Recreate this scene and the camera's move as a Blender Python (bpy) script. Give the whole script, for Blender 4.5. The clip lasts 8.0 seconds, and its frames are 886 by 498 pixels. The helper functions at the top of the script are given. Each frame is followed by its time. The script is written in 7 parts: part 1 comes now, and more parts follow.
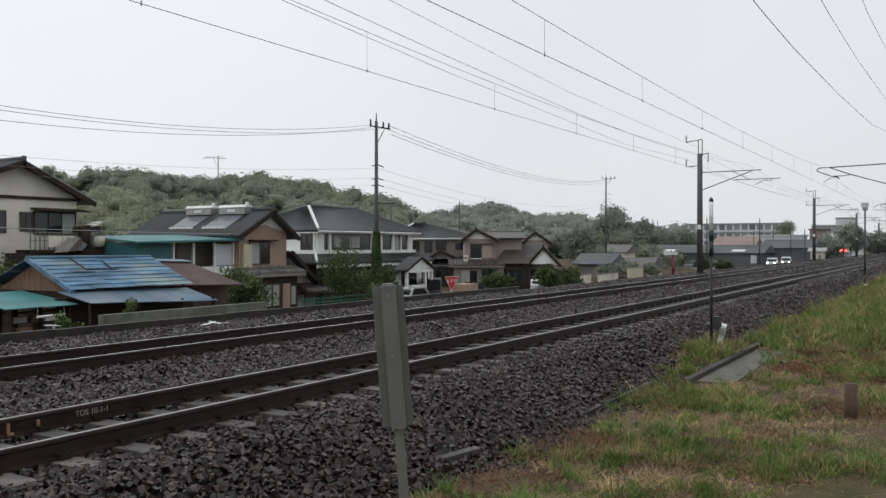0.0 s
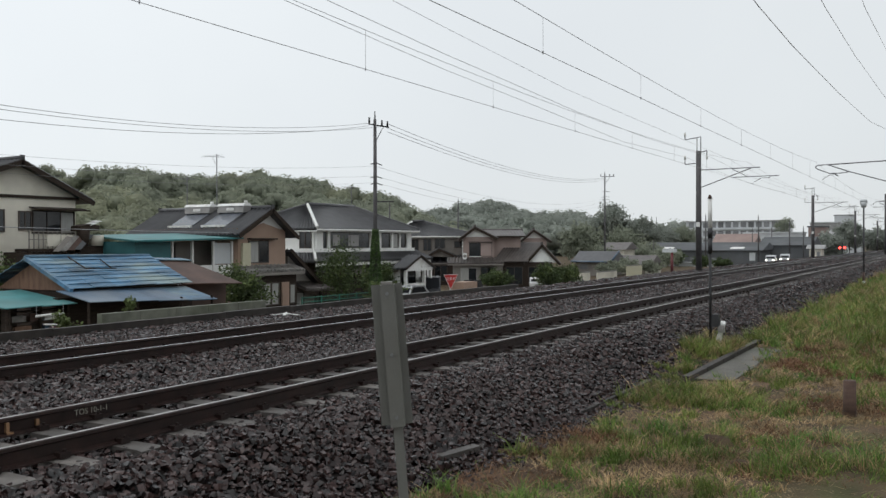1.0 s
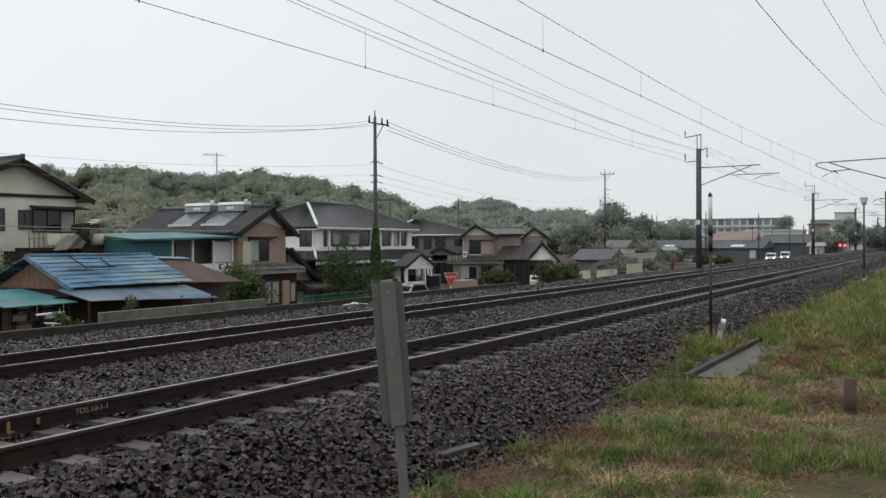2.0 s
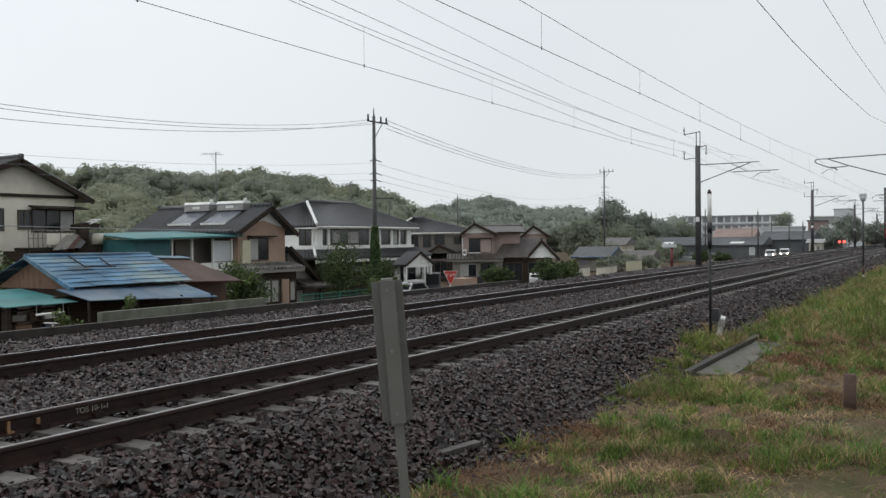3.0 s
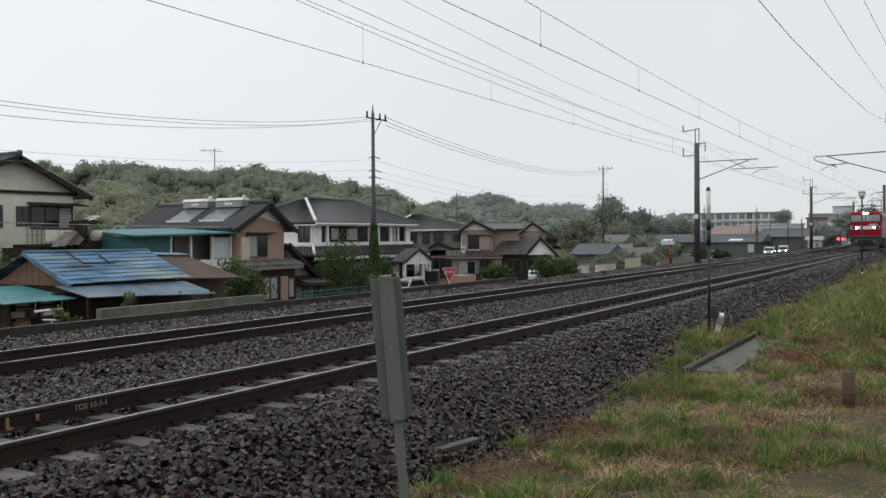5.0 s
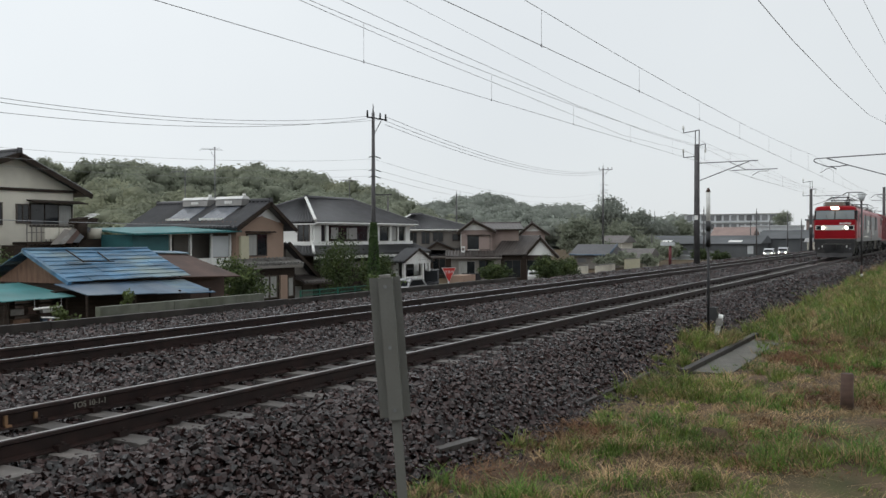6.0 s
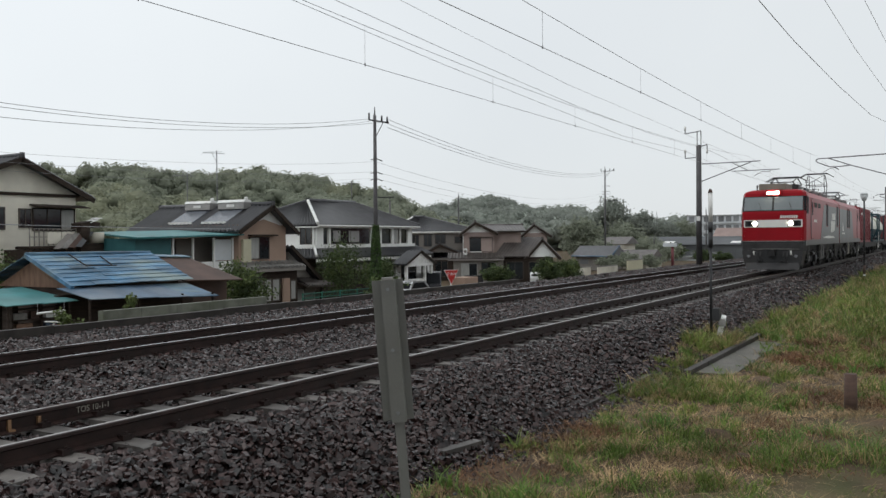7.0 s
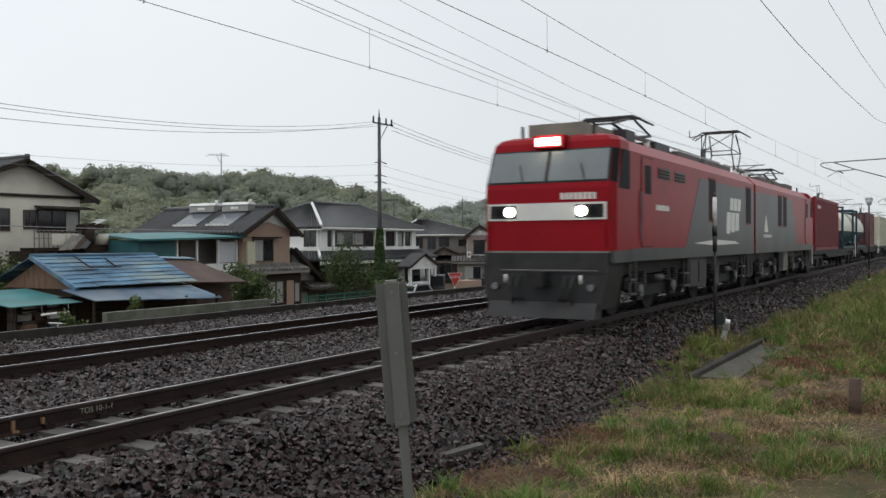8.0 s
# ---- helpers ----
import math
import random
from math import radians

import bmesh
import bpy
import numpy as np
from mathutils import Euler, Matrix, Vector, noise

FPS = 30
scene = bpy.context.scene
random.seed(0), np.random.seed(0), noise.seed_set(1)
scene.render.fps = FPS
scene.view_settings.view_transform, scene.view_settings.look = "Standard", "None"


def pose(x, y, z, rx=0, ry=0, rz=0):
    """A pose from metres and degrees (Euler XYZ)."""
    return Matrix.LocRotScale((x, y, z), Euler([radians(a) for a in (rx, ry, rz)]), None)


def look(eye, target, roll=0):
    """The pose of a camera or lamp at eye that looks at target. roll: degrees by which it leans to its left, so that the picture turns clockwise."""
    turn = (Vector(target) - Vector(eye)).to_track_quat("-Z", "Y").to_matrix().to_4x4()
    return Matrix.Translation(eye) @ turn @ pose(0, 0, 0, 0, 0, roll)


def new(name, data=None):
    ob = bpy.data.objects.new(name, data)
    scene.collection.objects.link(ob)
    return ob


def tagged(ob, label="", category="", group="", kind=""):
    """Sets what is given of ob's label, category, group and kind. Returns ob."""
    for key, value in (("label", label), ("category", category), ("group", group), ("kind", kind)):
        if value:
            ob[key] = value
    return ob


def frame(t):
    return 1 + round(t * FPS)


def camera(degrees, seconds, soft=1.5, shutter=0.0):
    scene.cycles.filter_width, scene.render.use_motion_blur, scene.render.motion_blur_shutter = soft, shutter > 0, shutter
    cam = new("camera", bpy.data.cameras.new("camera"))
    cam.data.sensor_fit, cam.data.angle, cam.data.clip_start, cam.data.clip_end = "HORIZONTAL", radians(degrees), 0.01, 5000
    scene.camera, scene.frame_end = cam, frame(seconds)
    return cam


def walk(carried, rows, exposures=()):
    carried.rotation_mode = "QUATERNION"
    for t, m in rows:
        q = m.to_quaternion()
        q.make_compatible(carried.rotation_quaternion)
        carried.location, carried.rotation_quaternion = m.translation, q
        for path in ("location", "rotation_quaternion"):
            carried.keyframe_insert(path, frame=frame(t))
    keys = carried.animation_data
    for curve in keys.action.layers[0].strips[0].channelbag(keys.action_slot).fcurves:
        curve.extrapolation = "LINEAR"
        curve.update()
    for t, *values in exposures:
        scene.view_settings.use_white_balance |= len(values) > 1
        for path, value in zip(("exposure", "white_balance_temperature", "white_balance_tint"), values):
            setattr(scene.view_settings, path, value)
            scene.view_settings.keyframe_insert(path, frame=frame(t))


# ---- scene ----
# The rail top of the near track is z = 0; x runs along the line, y away from the camera.
cam = camera(53.36, 8.0, soft=1.45, shutter=0.2)
EYE = (0, 0, 1.6)
walk(cam, [
    (0.0, pose(*EYE, 89.800, 0.040, -59.970)),
    (0.5, pose(*EYE, 89.792, 0.027, -60.035)),
    (1.0, pose(*EYE, 89.676, 0.172, -60.040)),
    (1.5, pose(*EYE, 89.610, 0.177, -60.022)),
    (3.0, pose(*EYE, 89.439, 0.515, -60.062)),
    (3.5, pose(*EYE, 89.421, 0.522, -60.096)),
    (4.0, pose(*EYE, 89.353, 0.600, -60.103)),
    (4.5, pose(*EYE, 89.287, 0.612, -60.120)),
    (6.0, pose(*EYE, 89.230, 0.155, -60.153)),
    (6.5, pose(*EYE, 89.285, 0.327, -60.073)),
    (7.0, pose(*EYE, 89.377, 0.464, -60.011)),
    (7.5, pose(*EYE, 89.484, 0.374, -59.910)),
    (8.0, pose(*EYE, 89.569, 0.256, -59.759)),
], exposures=[(0.0, 0.0), (8.0, 0.0)])

# ---------------------------------------------------------------- light: overcast, raining
world = bpy.data.worlds.new("overcast_sky")
scene.world = world
world.use_nodes = True
wn, wl = world.node_tree.nodes, world.node_tree.links
bg = wn["Background"]
sky = wn.new("ShaderNodeTexSky")
sky.sky_type, sky.sun_disc = "NISHITA", False
sky.sun_elevation, sky.sun_rotation = radians(50), radians(-40)
tc = wn.new("ShaderNodeTexCoord")
cloud = wn.new("ShaderNodeTexNoise")
cloud.inputs["Scale"].default_value, cloud.inputs["Detail"].default_value = 1.6, 4
wl.new(tc.outputs["Generated"], cloud.inputs["Vector"])
ramp = wn.new("ShaderNodeValToRGB")
ramp.color_ramp.elements[0].position, ramp.color_ramp.elements[1].position = 0.25, 0.75
ramp.color_ramp.elements[0].color, ramp.color_ramp.elements[1].color = (7.7, 8.1, 8.4, 1), (8.7, 9.1, 9.3, 1)
wl.new(cloud.outputs["Fac"], ramp.inputs["Fac"])
mix = wn.new("ShaderNodeMix")
mix.data_type = "RGBA"
mix.inputs["Factor"].default_value = 0.93
towards = wn.new("ShaderNodeVectorMath")
towards.operation = "DOT_PRODUCT"
towards.inputs[1].default_value = (-0.41, 0.49, 0.77)
wl.new(tc.outputs["Generated"], towards.inputs[0])
span = wn.new("ShaderNodeMapRange")
span.inputs["From Min"].default_value, span.inputs["From Max"].default_value = -0.5, 1.0
span.inputs["To Min"].default_value, span.inputs["To Max"].default_value = 0.80, 1.26
wl.new(towards.outputs["Value"], span.inputs["Value"])
veil = wn.new("ShaderNodeVectorMath")
veil.operation = "SCALE"
wl.new(ramp.outputs["Color"], veil.inputs[0])
wl.new(span.outputs["Result"], veil.inputs["Scale"])
wl.new(sky.outputs["Color"], mix.inputs["A"])
wl.new(veil.outputs["Vector"], mix.inputs["B"])
wl.new(mix.outputs["Result"], bg.inputs["Color"])
bg.inputs["Strength"].default_value = 0.104
sun = new("sun", bpy.data.lights.new("sun", "SUN"))
sun.data.energy, sun.data.angle, sun.data.color = 0.5, radians(30), (1.0, 0.97, 0.93)
sun.matrix_world = look((-20, 14, 50), (0, 0, 0))


# ---------------------------------------------------------------- materials
def mat(name, color, rough=0.8, metal=0.0, vary=0.25, scale=6.0, bump=0.2, fine=60.0, dirt=None, dirt_amount=0.5,
        emit=0.0, island=0.0, rand=0.0, coord="Object", stretch=None, spec=0.5, thin=0.0):
    m = bpy.data.materials.new(name)
    m.use_nodes = True
    n, l = m.node_tree.nodes, m.node_tree.links
    b = n["Principled BSDF"]
    b.inputs["Roughness"].default_value, b.inputs["Metallic"].default_value = rough, metal
    b.inputs["Specular IOR Level"].default_value = spec
    tex = n.new("ShaderNodeTexCoord")
    src = tex.outputs[coord]
    if stretch:
        mp = n.new("ShaderNodeMapping")
        mp.inputs["Scale"].default_value = stretch
        l.new(src, mp.inputs["Vector"])
        src = mp.outputs["Vector"]
    big, small = n.new("ShaderNodeTexNoise"), n.new("ShaderNodeTexNoise")
    big.inputs["Scale"].default_value, big.inputs["Detail"].default_value = scale, 5
    small.inputs["Scale"].default_value, small.inputs["Detail"].default_value = fine, 3
    l.new(src, big.inputs["Vector"]), l.new(src, small.inputs["Vector"])
    r = n.new("ShaderNodeValToRGB")
    lo = [max(0, c * (1 - vary)) for c in color]
    hi = [min(1, c * (1 + vary)) for c in color]
    r.color_ramp.elements[0].position, r.color_ramp.elements[1].position = 0.3, 0.7
    r.color_ramp.elements[0].color, r.color_ramp.elements[1].color = (*lo, 1), (*hi, 1)
    l.new(big.outputs["Fac"], r.inputs["Fac"])
    out = r.outputs["Color"]

    def mixed(kind, fac, a, c):
        x = n.new("ShaderNodeMix")
        x.data_type, x.blend_type = "RGBA", kind
        if hasattr(fac, "links"):
            l.new(fac, x.inputs["Factor"])
        else:
            x.inputs["Factor"].default_value = fac
        l.new(a, x.inputs["A"])
        if hasattr(c, "links"):
            l.new(c, x.inputs["B"])
        else:
            x.inputs["B"].default_value = (*c, 1)
        return x.outputs["Result"]

    gr = n.new("ShaderNodeValToRGB")
    gr.color_ramp.elements[0].color, gr.color_ramp.elements[1].color = (0.6, 0.6, 0.6, 1), (1.3, 1.3, 1.3, 1)
    l.new(small.outputs["Fac"], gr.inputs["Fac"])
    out = mixed("MULTIPLY", min(1.0, vary * 2), out, gr.outputs["Color"])
    if dirt:
        d = n.new("ShaderNodeTexNoise")
        d.inputs["Scale"].default_value, d.inputs["Detail"].default_value = scale * 0.45, 6
        l.new(src, d.inputs["Vector"])
        dr = n.new("ShaderNodeValToRGB")
        dr.color_ramp.elements[0].position, dr.color_ramp.elements[1].position = 0.48, 0.68
        dr.color_ramp.elements[0].color = (0, 0, 0, 1)
        dr.color_ramp.elements[1].color = (dirt_amount,) * 3 + (1,)
        l.new(d.outputs["Fac"], dr.inputs["Fac"])
        out = mixed("MIX", dr.outputs["Color"], out, dirt)
    for amount, node, sock in ((island, "ShaderNodeNewGeometry", "Random Per Island"), (rand, "ShaderNodeObjectInfo", "Random")):
        if amount:
            g = n.new(node)
            gg = n.new("ShaderNodeValToRGB")
            gg.color_ramp.elements[0].color = (1 - amount, 1 - amount, 1 - amount, 1)
            gg.color_ramp.elements[1].color = (1 + amount, 1 + amount, 1 + amount, 1)
            l.new(g.outputs[sock], gg.inputs["Fac"])
            out = mixed("MULTIPLY", 1.0, out, gg.outputs["Color"])
    l.new(out, b.inputs["Base Color"])
    if bump:
        bp = n.new("ShaderNodeBump")
        bp.inputs["Strength"].default_value, bp.inputs["Distance"].default_value = bump, 0.02
        l.new(small.outputs["Fac"], bp.inputs["Height"])
        l.new(bp.outputs["Normal"], b.inputs["Normal"])
    if thin:
        tr, ms = n.new("ShaderNodeBsdfTranslucent"), n.new("ShaderNodeMixShader")
        ms.inputs["Fac"].default_value = thin
        l.new(out, tr.inputs["Color"])
        l.new(b.outputs["BSDF"], ms.inputs[1])
        l.new(tr.outputs["BSDF"], ms.inputs[2])
        l.new(ms.outputs["Shader"], n["Material Output"].inputs["Surface"])
    if emit:
        b.inputs["Emission Color"].default_value = (*color, 1)
        b.inputs["Emission Strength"].default_value = emit
    return m


M = {}
M["ballast_stone"] = mat("wet_ballast_stone", (0.030, 0.0180, 0.0165), 0.27, vary=0.5, scale=9, fine=120, island=0.95, spec=0.36)
# The bed's near-black colour holds the shade in gaps between stones.
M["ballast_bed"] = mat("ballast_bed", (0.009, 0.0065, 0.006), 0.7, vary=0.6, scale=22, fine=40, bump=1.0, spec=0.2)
M["earth"] = mat("ground_earth", (0.085, 0.056, 0.036), 0.9, vary=0.6, scale=1.6, fine=30, bump=0.8, dirt=(0.075, 0.09, 0.03), dirt_amount=0.6, spec=0.2)
M["grass"] = mat("wet_grass", (0.150, 0.192, 0.045), 0.5, vary=0.45, scale=1.1, fine=30, bump=0, island=0.6, dirt=(0.105, 0.24, 0.05), dirt_amount=0.8, spec=0.25, thin=0.35)
M["straw"] = mat("dry_grass", (0.36, 0.255, 0.14), 0.6, vary=0.45, scale=1.1, fine=30, bump=0, island=0.7, spec=0.25, thin=0.25)
M["dead_stems"] = mat("rust_brown_dead_stems", (0.17, 0.092, 0.05), 0.7, vary=0.5, scale=1.3, fine=30, bump=0, island=0.6, spec=0.2, thin=0.2)
M["rail_side"] = mat("rusted_rail_steel", (0.023, 0.0115, 0.0095), 0.5, vary=0.5, scale=7, fine=90, dirt=(0.010, 0.008, 0.007), spec=0.3)
M["rail_top"] = mat("polished_rail_head", (0.74, 0.74, 0.76), 0.25, 1.0, vary=0.2, scale=4, fine=60, bump=0.02)
M["rail_top_dull"] = mat("dull_wet_rail_head", (0.34, 0.32, 0.31), 0.28, 1.0, vary=0.3, scale=5, fine=60, bump=0.03, dirt=(0.13, 0.08, 0.055), dirt_amount=0.7)
M["brass"] = mat("tarnished_bronze_clip", (0.34, 0.20, 0.11), 0.5, 0.5, vary=0.3, scale=9, fine=90)
M["concrete"] = mat("weathered_concrete", (0.22, 0.21, 0.195), 0.75, vary=0.3, scale=4, fine=90, dirt=(0.09, 0.085, 0.075), dirt_amount=0.7)
M["sleeper"] = mat("stained_concrete_sleeper", (0.10, 0.090, 0.082), 0.6, vary=0.4, scale=5, fine=80, dirt=(0.03, 0.024, 0.02), dirt_amount=0.9, rand=0.35)
M["mossy_conc"] = mat("mossy_wet_concrete", (0.15, 0.155, 0.128), 0.8, vary=0.3, scale=2.5, fine=70, dirt=(0.075, 0.085, 0.055), dirt_amount=0.8, spec=0.3)
M["dark_conc"] = mat("dark_wet_concrete", (0.035, 0.029, 0.025), 0.6, vary=0.4, scale=3, fine=60, dirt=(0.015, 0.013, 0.012), dirt_amount=0.8, spec=0.3)
M["pole_conc"] = mat("dark_wet_mast_concrete", (0.07, 0.066, 0.068), 0.6, vary=0.3, scale=2, fine=60)
M["steel"] = mat("galvanised_steel", (0.2, 0.2, 0.21), 0.5, 0.7, vary=0.2, scale=6, fine=60, bump=0.05)
M["dark_steel"] = mat("dark_steel", (0.04, 0.04, 0.042), 0.5, 0.5, vary=0.3, scale=6, fine=60, bump=0.1)
M["wire"] = mat("wire_metal", (0.32, 0.32, 0.33), 0.7, 0.0, vary=0.1, scale=2, fine=10, bump=0)
M["post"] = mat("grey_painted_steel", (0.13, 0.13, 0.118), 0.55, vary=0.12, scale=3, fine=70, bump=0.06, dirt=(0.09, 0.085, 0.07), dirt_amount=0.5, spec=0.3)
M["white"] = mat("white_paint", (0.72, 0.72, 0.70), 0.6, vary=0.08, scale=3, fine=50, bump=0.03, dirt=(0.45, 0.43, 0.38), dirt_amount=0.5)
M["red_paint"] = mat("red_paint", (0.42, 0.025, 0.02), 0.5, vary=0.12, scale=3, fine=50, bump=0.03)
M["plaster_white"] = mat("white_plaster", (0.74, 0.74, 0.71), 0.85, vary=0.06, scale=0.8, fine=20, dirt=(0.5, 0.49, 0.45), dirt_amount=0.5)
M["plaster_cream"] = mat("cream_plaster", (0.667, 0.632, 0.54), 0.85, vary=0.1, scale=0.7, fine=20, dirt=(0.36, 0.33, 0.27), dirt_amount=0.6)
M["plaster_beige"] = mat("beige_pink_plaster", (0.36, 0.25, 0.19), 0.85, vary=0.1, scale=0.7, fine=20, dirt=(0.22, 0.16, 0.12), dirt_amount=0.5)
M["plaster_pink"] = mat("dull_pink_mortar", (0.34, 0.262, 0.235), 0.85, vary=0.1, scale=0.7, fine=20, dirt=(0.2, 0.15, 0.13), dirt_amount=0.5)
M["plaster_grey"] = mat("grey_mortar", (0.22, 0.20, 0.18), 0.85, vary=0.12, scale=0.7, fine=20, dirt=(0.14, 0.13, 0.12), dirt_amount=0.5)
M["tile_roof"] = mat("wet_dark_roof_tile", (0.050, 0.050, 0.054), 0.36, vary=0.3, scale=1.5, fine=14, bump=0.2, dirt=(0.03, 0.03, 0.03))
M["tile_roof_brown"] = mat("wet_brown_grey_roof_tile", (0.09, 0.078, 0.072), 0.45, vary=0.3, scale=1.5, fine=14, bump=0.2)
M["roof_blue"] = mat("faded_blue_sheet_roof", (0.062, 0.150, 0.245), 0.45, vary=0.55, scale=1.5, fine=10, bump=0.3, dirt=(0.19, 0.25, 0.25), dirt_amount=1.0, rand=0.25, spec=0.3, stretch=(0.5, 1.8, 1.8))
M["roof_teal"] = mat("faded_teal_sheet", (0.045, 0.18, 0.185), 0.5, vary=0.25, scale=0.8, fine=10, bump=0.1, dirt=(0.11, 0.24, 0.24), dirt_amount=0.6, spec=0.3)
M["wall_teal"] = mat("teal_painted_sheet_wall", (0.03, 0.12, 0.13), 0.6, vary=0.2, scale=0.8, fine=10, bump=0.1)
M["rust_sheet"] = mat("rusty_brown_sheet", (0.075, 0.042, 0.032), 0.7, vary=0.35, scale=0.8, fine=12, bump=0.2)
# Weathered wood, darkened further so its colour holds the shade under awnings.
M["wood_shade_dark"] = mat("weathered_wood_shade_dark", (0.036, 0.026, 0.02), 0.8, vary=0.35, scale=2, fine=30, stretch=(1, 1, 6), spec=0.2)
M["wood_brown"] = mat("brown_board_wall", (0.17, 0.10, 0.065), 0.8, vary=0.3, scale=1.5, fine=25, stretch=(4, 4, 1))
M["glass_dark"] = mat("dark_window_glass", (0.02, 0.023, 0.026), 0.08, vary=0.3, scale=1.2, fine=4, bump=0.01, rand=0.5)
M["curtain"] = mat("pale_curtain_behind_glass", (0.33, 0.33, 0.31), 0.35, vary=0.15, scale=1, fine=12, bump=0, stretch=(8, 8, 1))
M["frame_alu"] = mat("aluminium_window_frame", (0.30, 0.29, 0.28), 0.5, 0.4, vary=0.1, scale=2, fine=20, bump=0)
M["frame_brown"] = mat("brown_window_frame", (0.06, 0.045, 0.035), 0.5, vary=0.1, scale=2, fine=20, bump=0)
M["shutter"] = mat("cream_storm_shutter", (0.52, 0.49, 0.35), 0.6, vary=0.06, scale=2, fine=20, bump=0.05)
M["leaf"] = mat("wet_garden_leaves", (0.066, 0.092, 0.037), 0.5, vary=0.3, scale=1.2, fine=8, bump=0, island=0.5, spec=0.25, thin=0.35)
M["leaf_light"] = mat("young_bright_leaves", (0.11, 0.142, 0.05), 0.5, vary=0.3, scale=1.2, fine=8, bump=0, island=0.45, spec=0.25, thin=0.35)
M["ivy"] = mat("wet_ivy_leaves", (0.085, 0.135, 0.05), 0.5, vary=0.3, scale=1.5, fine=8, bump=0, island=0.4, spec=0.25, thin=0.3)
M["bark"] = mat("bark", (0.05, 0.04, 0.03), 0.9, vary=0.4, scale=4, fine=30, bump=0.6)
# Mist is painted into both forest colours as a pale tint.
M["forest"] = mat("hill_forest_mist_tint", (0.285, 0.308, 0.240), 0.95, vary=0.24, scale=0.09, fine=0.7, bump=0, island=0.1, dirt=(0.37, 0.375, 0.25), dirt_amount=0.6, spec=0.0, thin=0.45)
M["forest_far"] = mat("distant_forest_mist_tint", (0.315, 0.340, 0.300), 0.95, vary=0.25, scale=0.08, fine=0.6, bump=0, island=0.15, spec=0.0, thin=0.45)
# The grey and window tones below are lightened to hold distance haze.
M["far_grey"] = mat("grey_concrete_haze_tint", (0.30, 0.30, 0.295), 0.85, vary=0.12, scale=0.2, fine=4, bump=0)
M["far_dark"] = mat("distant_dark_sheet", (0.115, 0.12, 0.125), 0.85, vary=0.2, scale=0.2, fine=4, bump=0, spec=0.1)
M["far_window"] = mat("window_haze_tint", (0.17, 0.175, 0.18), 0.4, vary=0.15, scale=0.5, fine=4, bump=0, rand=0.4)
M["far_pale"] = mat("distant_pale_sheet", (0.52, 0.54, 0.55), 0.6, vary=0.1, scale=0.3, fine=4, bump=0)
M["far_brick"] = mat("distant_red_brown_wall", (0.265, 0.195, 0.175), 0.8, vary=0.15, scale=0.3, fine=4, bump=0)
M["asphalt"] = mat("wet_asphalt", (0.05, 0.05, 0.05), 0.75, vary=0.25, scale=1.5, fine=60, spec=0.2)
M["rubber"] = mat("black_rubber", (0.015, 0.015, 0.016), 0.7, vary=0.2, scale=4, fine=40)
M["loco_red"] = mat("locomotive_red_paint", (0.255, 0.0095, 0.015), 0.3, vary=0.1, scale=1.2, fine=30, bump=0.015, dirt=(0.19, 0.012, 0.014), dirt_amount=0.6, spec=0.07)
M["loco_grey"] = mat("locomotive_grey_paint", (0.075, 0.081, 0.081), 0.3, vary=0.12, scale=1.2, fine=30, bump=0.015, dirt=(0.055, 0.05, 0.047), dirt_amount=0.5, spec=0.07)
M["loco_under"] = mat("grimy_dark_underframe", (0.018, 0.0172, 0.0172), 0.65, vary=0.4, scale=3, fine=30, spec=0.25)
M["loco_skirt"] = mat("worn_dark_grey_skirt", (0.030, 0.029, 0.030), 0.5, vary=0.3, scale=2, fine=30, dirt=(0.026, 0.023, 0.021), dirt_amount=0.7, spec=0.3)
M["loco_roof"] = mat("grimy_roof_equipment", (0.10, 0.098, 0.09), 0.65, vary=0.35, scale=2, fine=25)
M["loco_white"] = mat("off_white_paint", (0.66, 0.65, 0.61), 0.45, vary=0.06, scale=2, fine=30, bump=0.02)
# Base colour is lightened to hold the sky's reflection in the glass.
M["windscreen"] = mat("windscreen_sky_tint", (0.16, 0.18, 0.185), 0.06, vary=0.1, scale=1, fine=6, bump=0)
M["dark_glass"] = mat("dark_side_glass", (0.014, 0.015, 0.017), 0.5, vary=0.1, scale=1, fine=6, bump=0, spec=0.04)
M["roof_beige"] = mat("grimy_beige_roof_box", (0.2, 0.185, 0.15), 0.6, vary=0.2, scale=2, fine=25)
M["awning"] = mat("slate_blue_sheet", (0.07, 0.11, 0.16), 0.5, vary=0.3, scale=1.0, fine=8, bump=0.15, dirt=(0.17, 0.2, 0.23), dirt_amount=0.7, rand=0.2, spec=0.3)
M["slab_wet"] = mat("wet_slab_concrete", (0.085, 0.078, 0.064), 0.5, vary=0.4, scale=2.5, fine=60, dirt=(0.04, 0.045, 0.024), dirt_amount=0.9, spec=0.2)
M["fence_green"] = mat("green_mesh_fence", (0.02, 0.13, 0.09), 0.6, vary=0.15, scale=2, fine=20, bump=0)
M["stake_wood"] = mat("red_brown_damp_stake", (0.075, 0.042, 0.03), 0.8, vary=0.35, scale=3, fine=40, stretch=(1, 1, 5))
M["lamp_on"] = mat("lit_headlamp", (1.0, 0.90, 0.70), 0.3, vary=0.0, emit=20.0, bump=0)
M["red_lamp"] = mat("lit_red_lamp", (1.0, 0.06, 0.05), 0.3, vary=0.0, emit=5.0, bump=0)
M["cont_red"] = mat("dark_red_container_paint", (0.19, 0.014, 0.022), 0.5, vary=0.15, scale=1, fine=30, dirt=(0.11, 0.014, 0.016), spec=0.25)
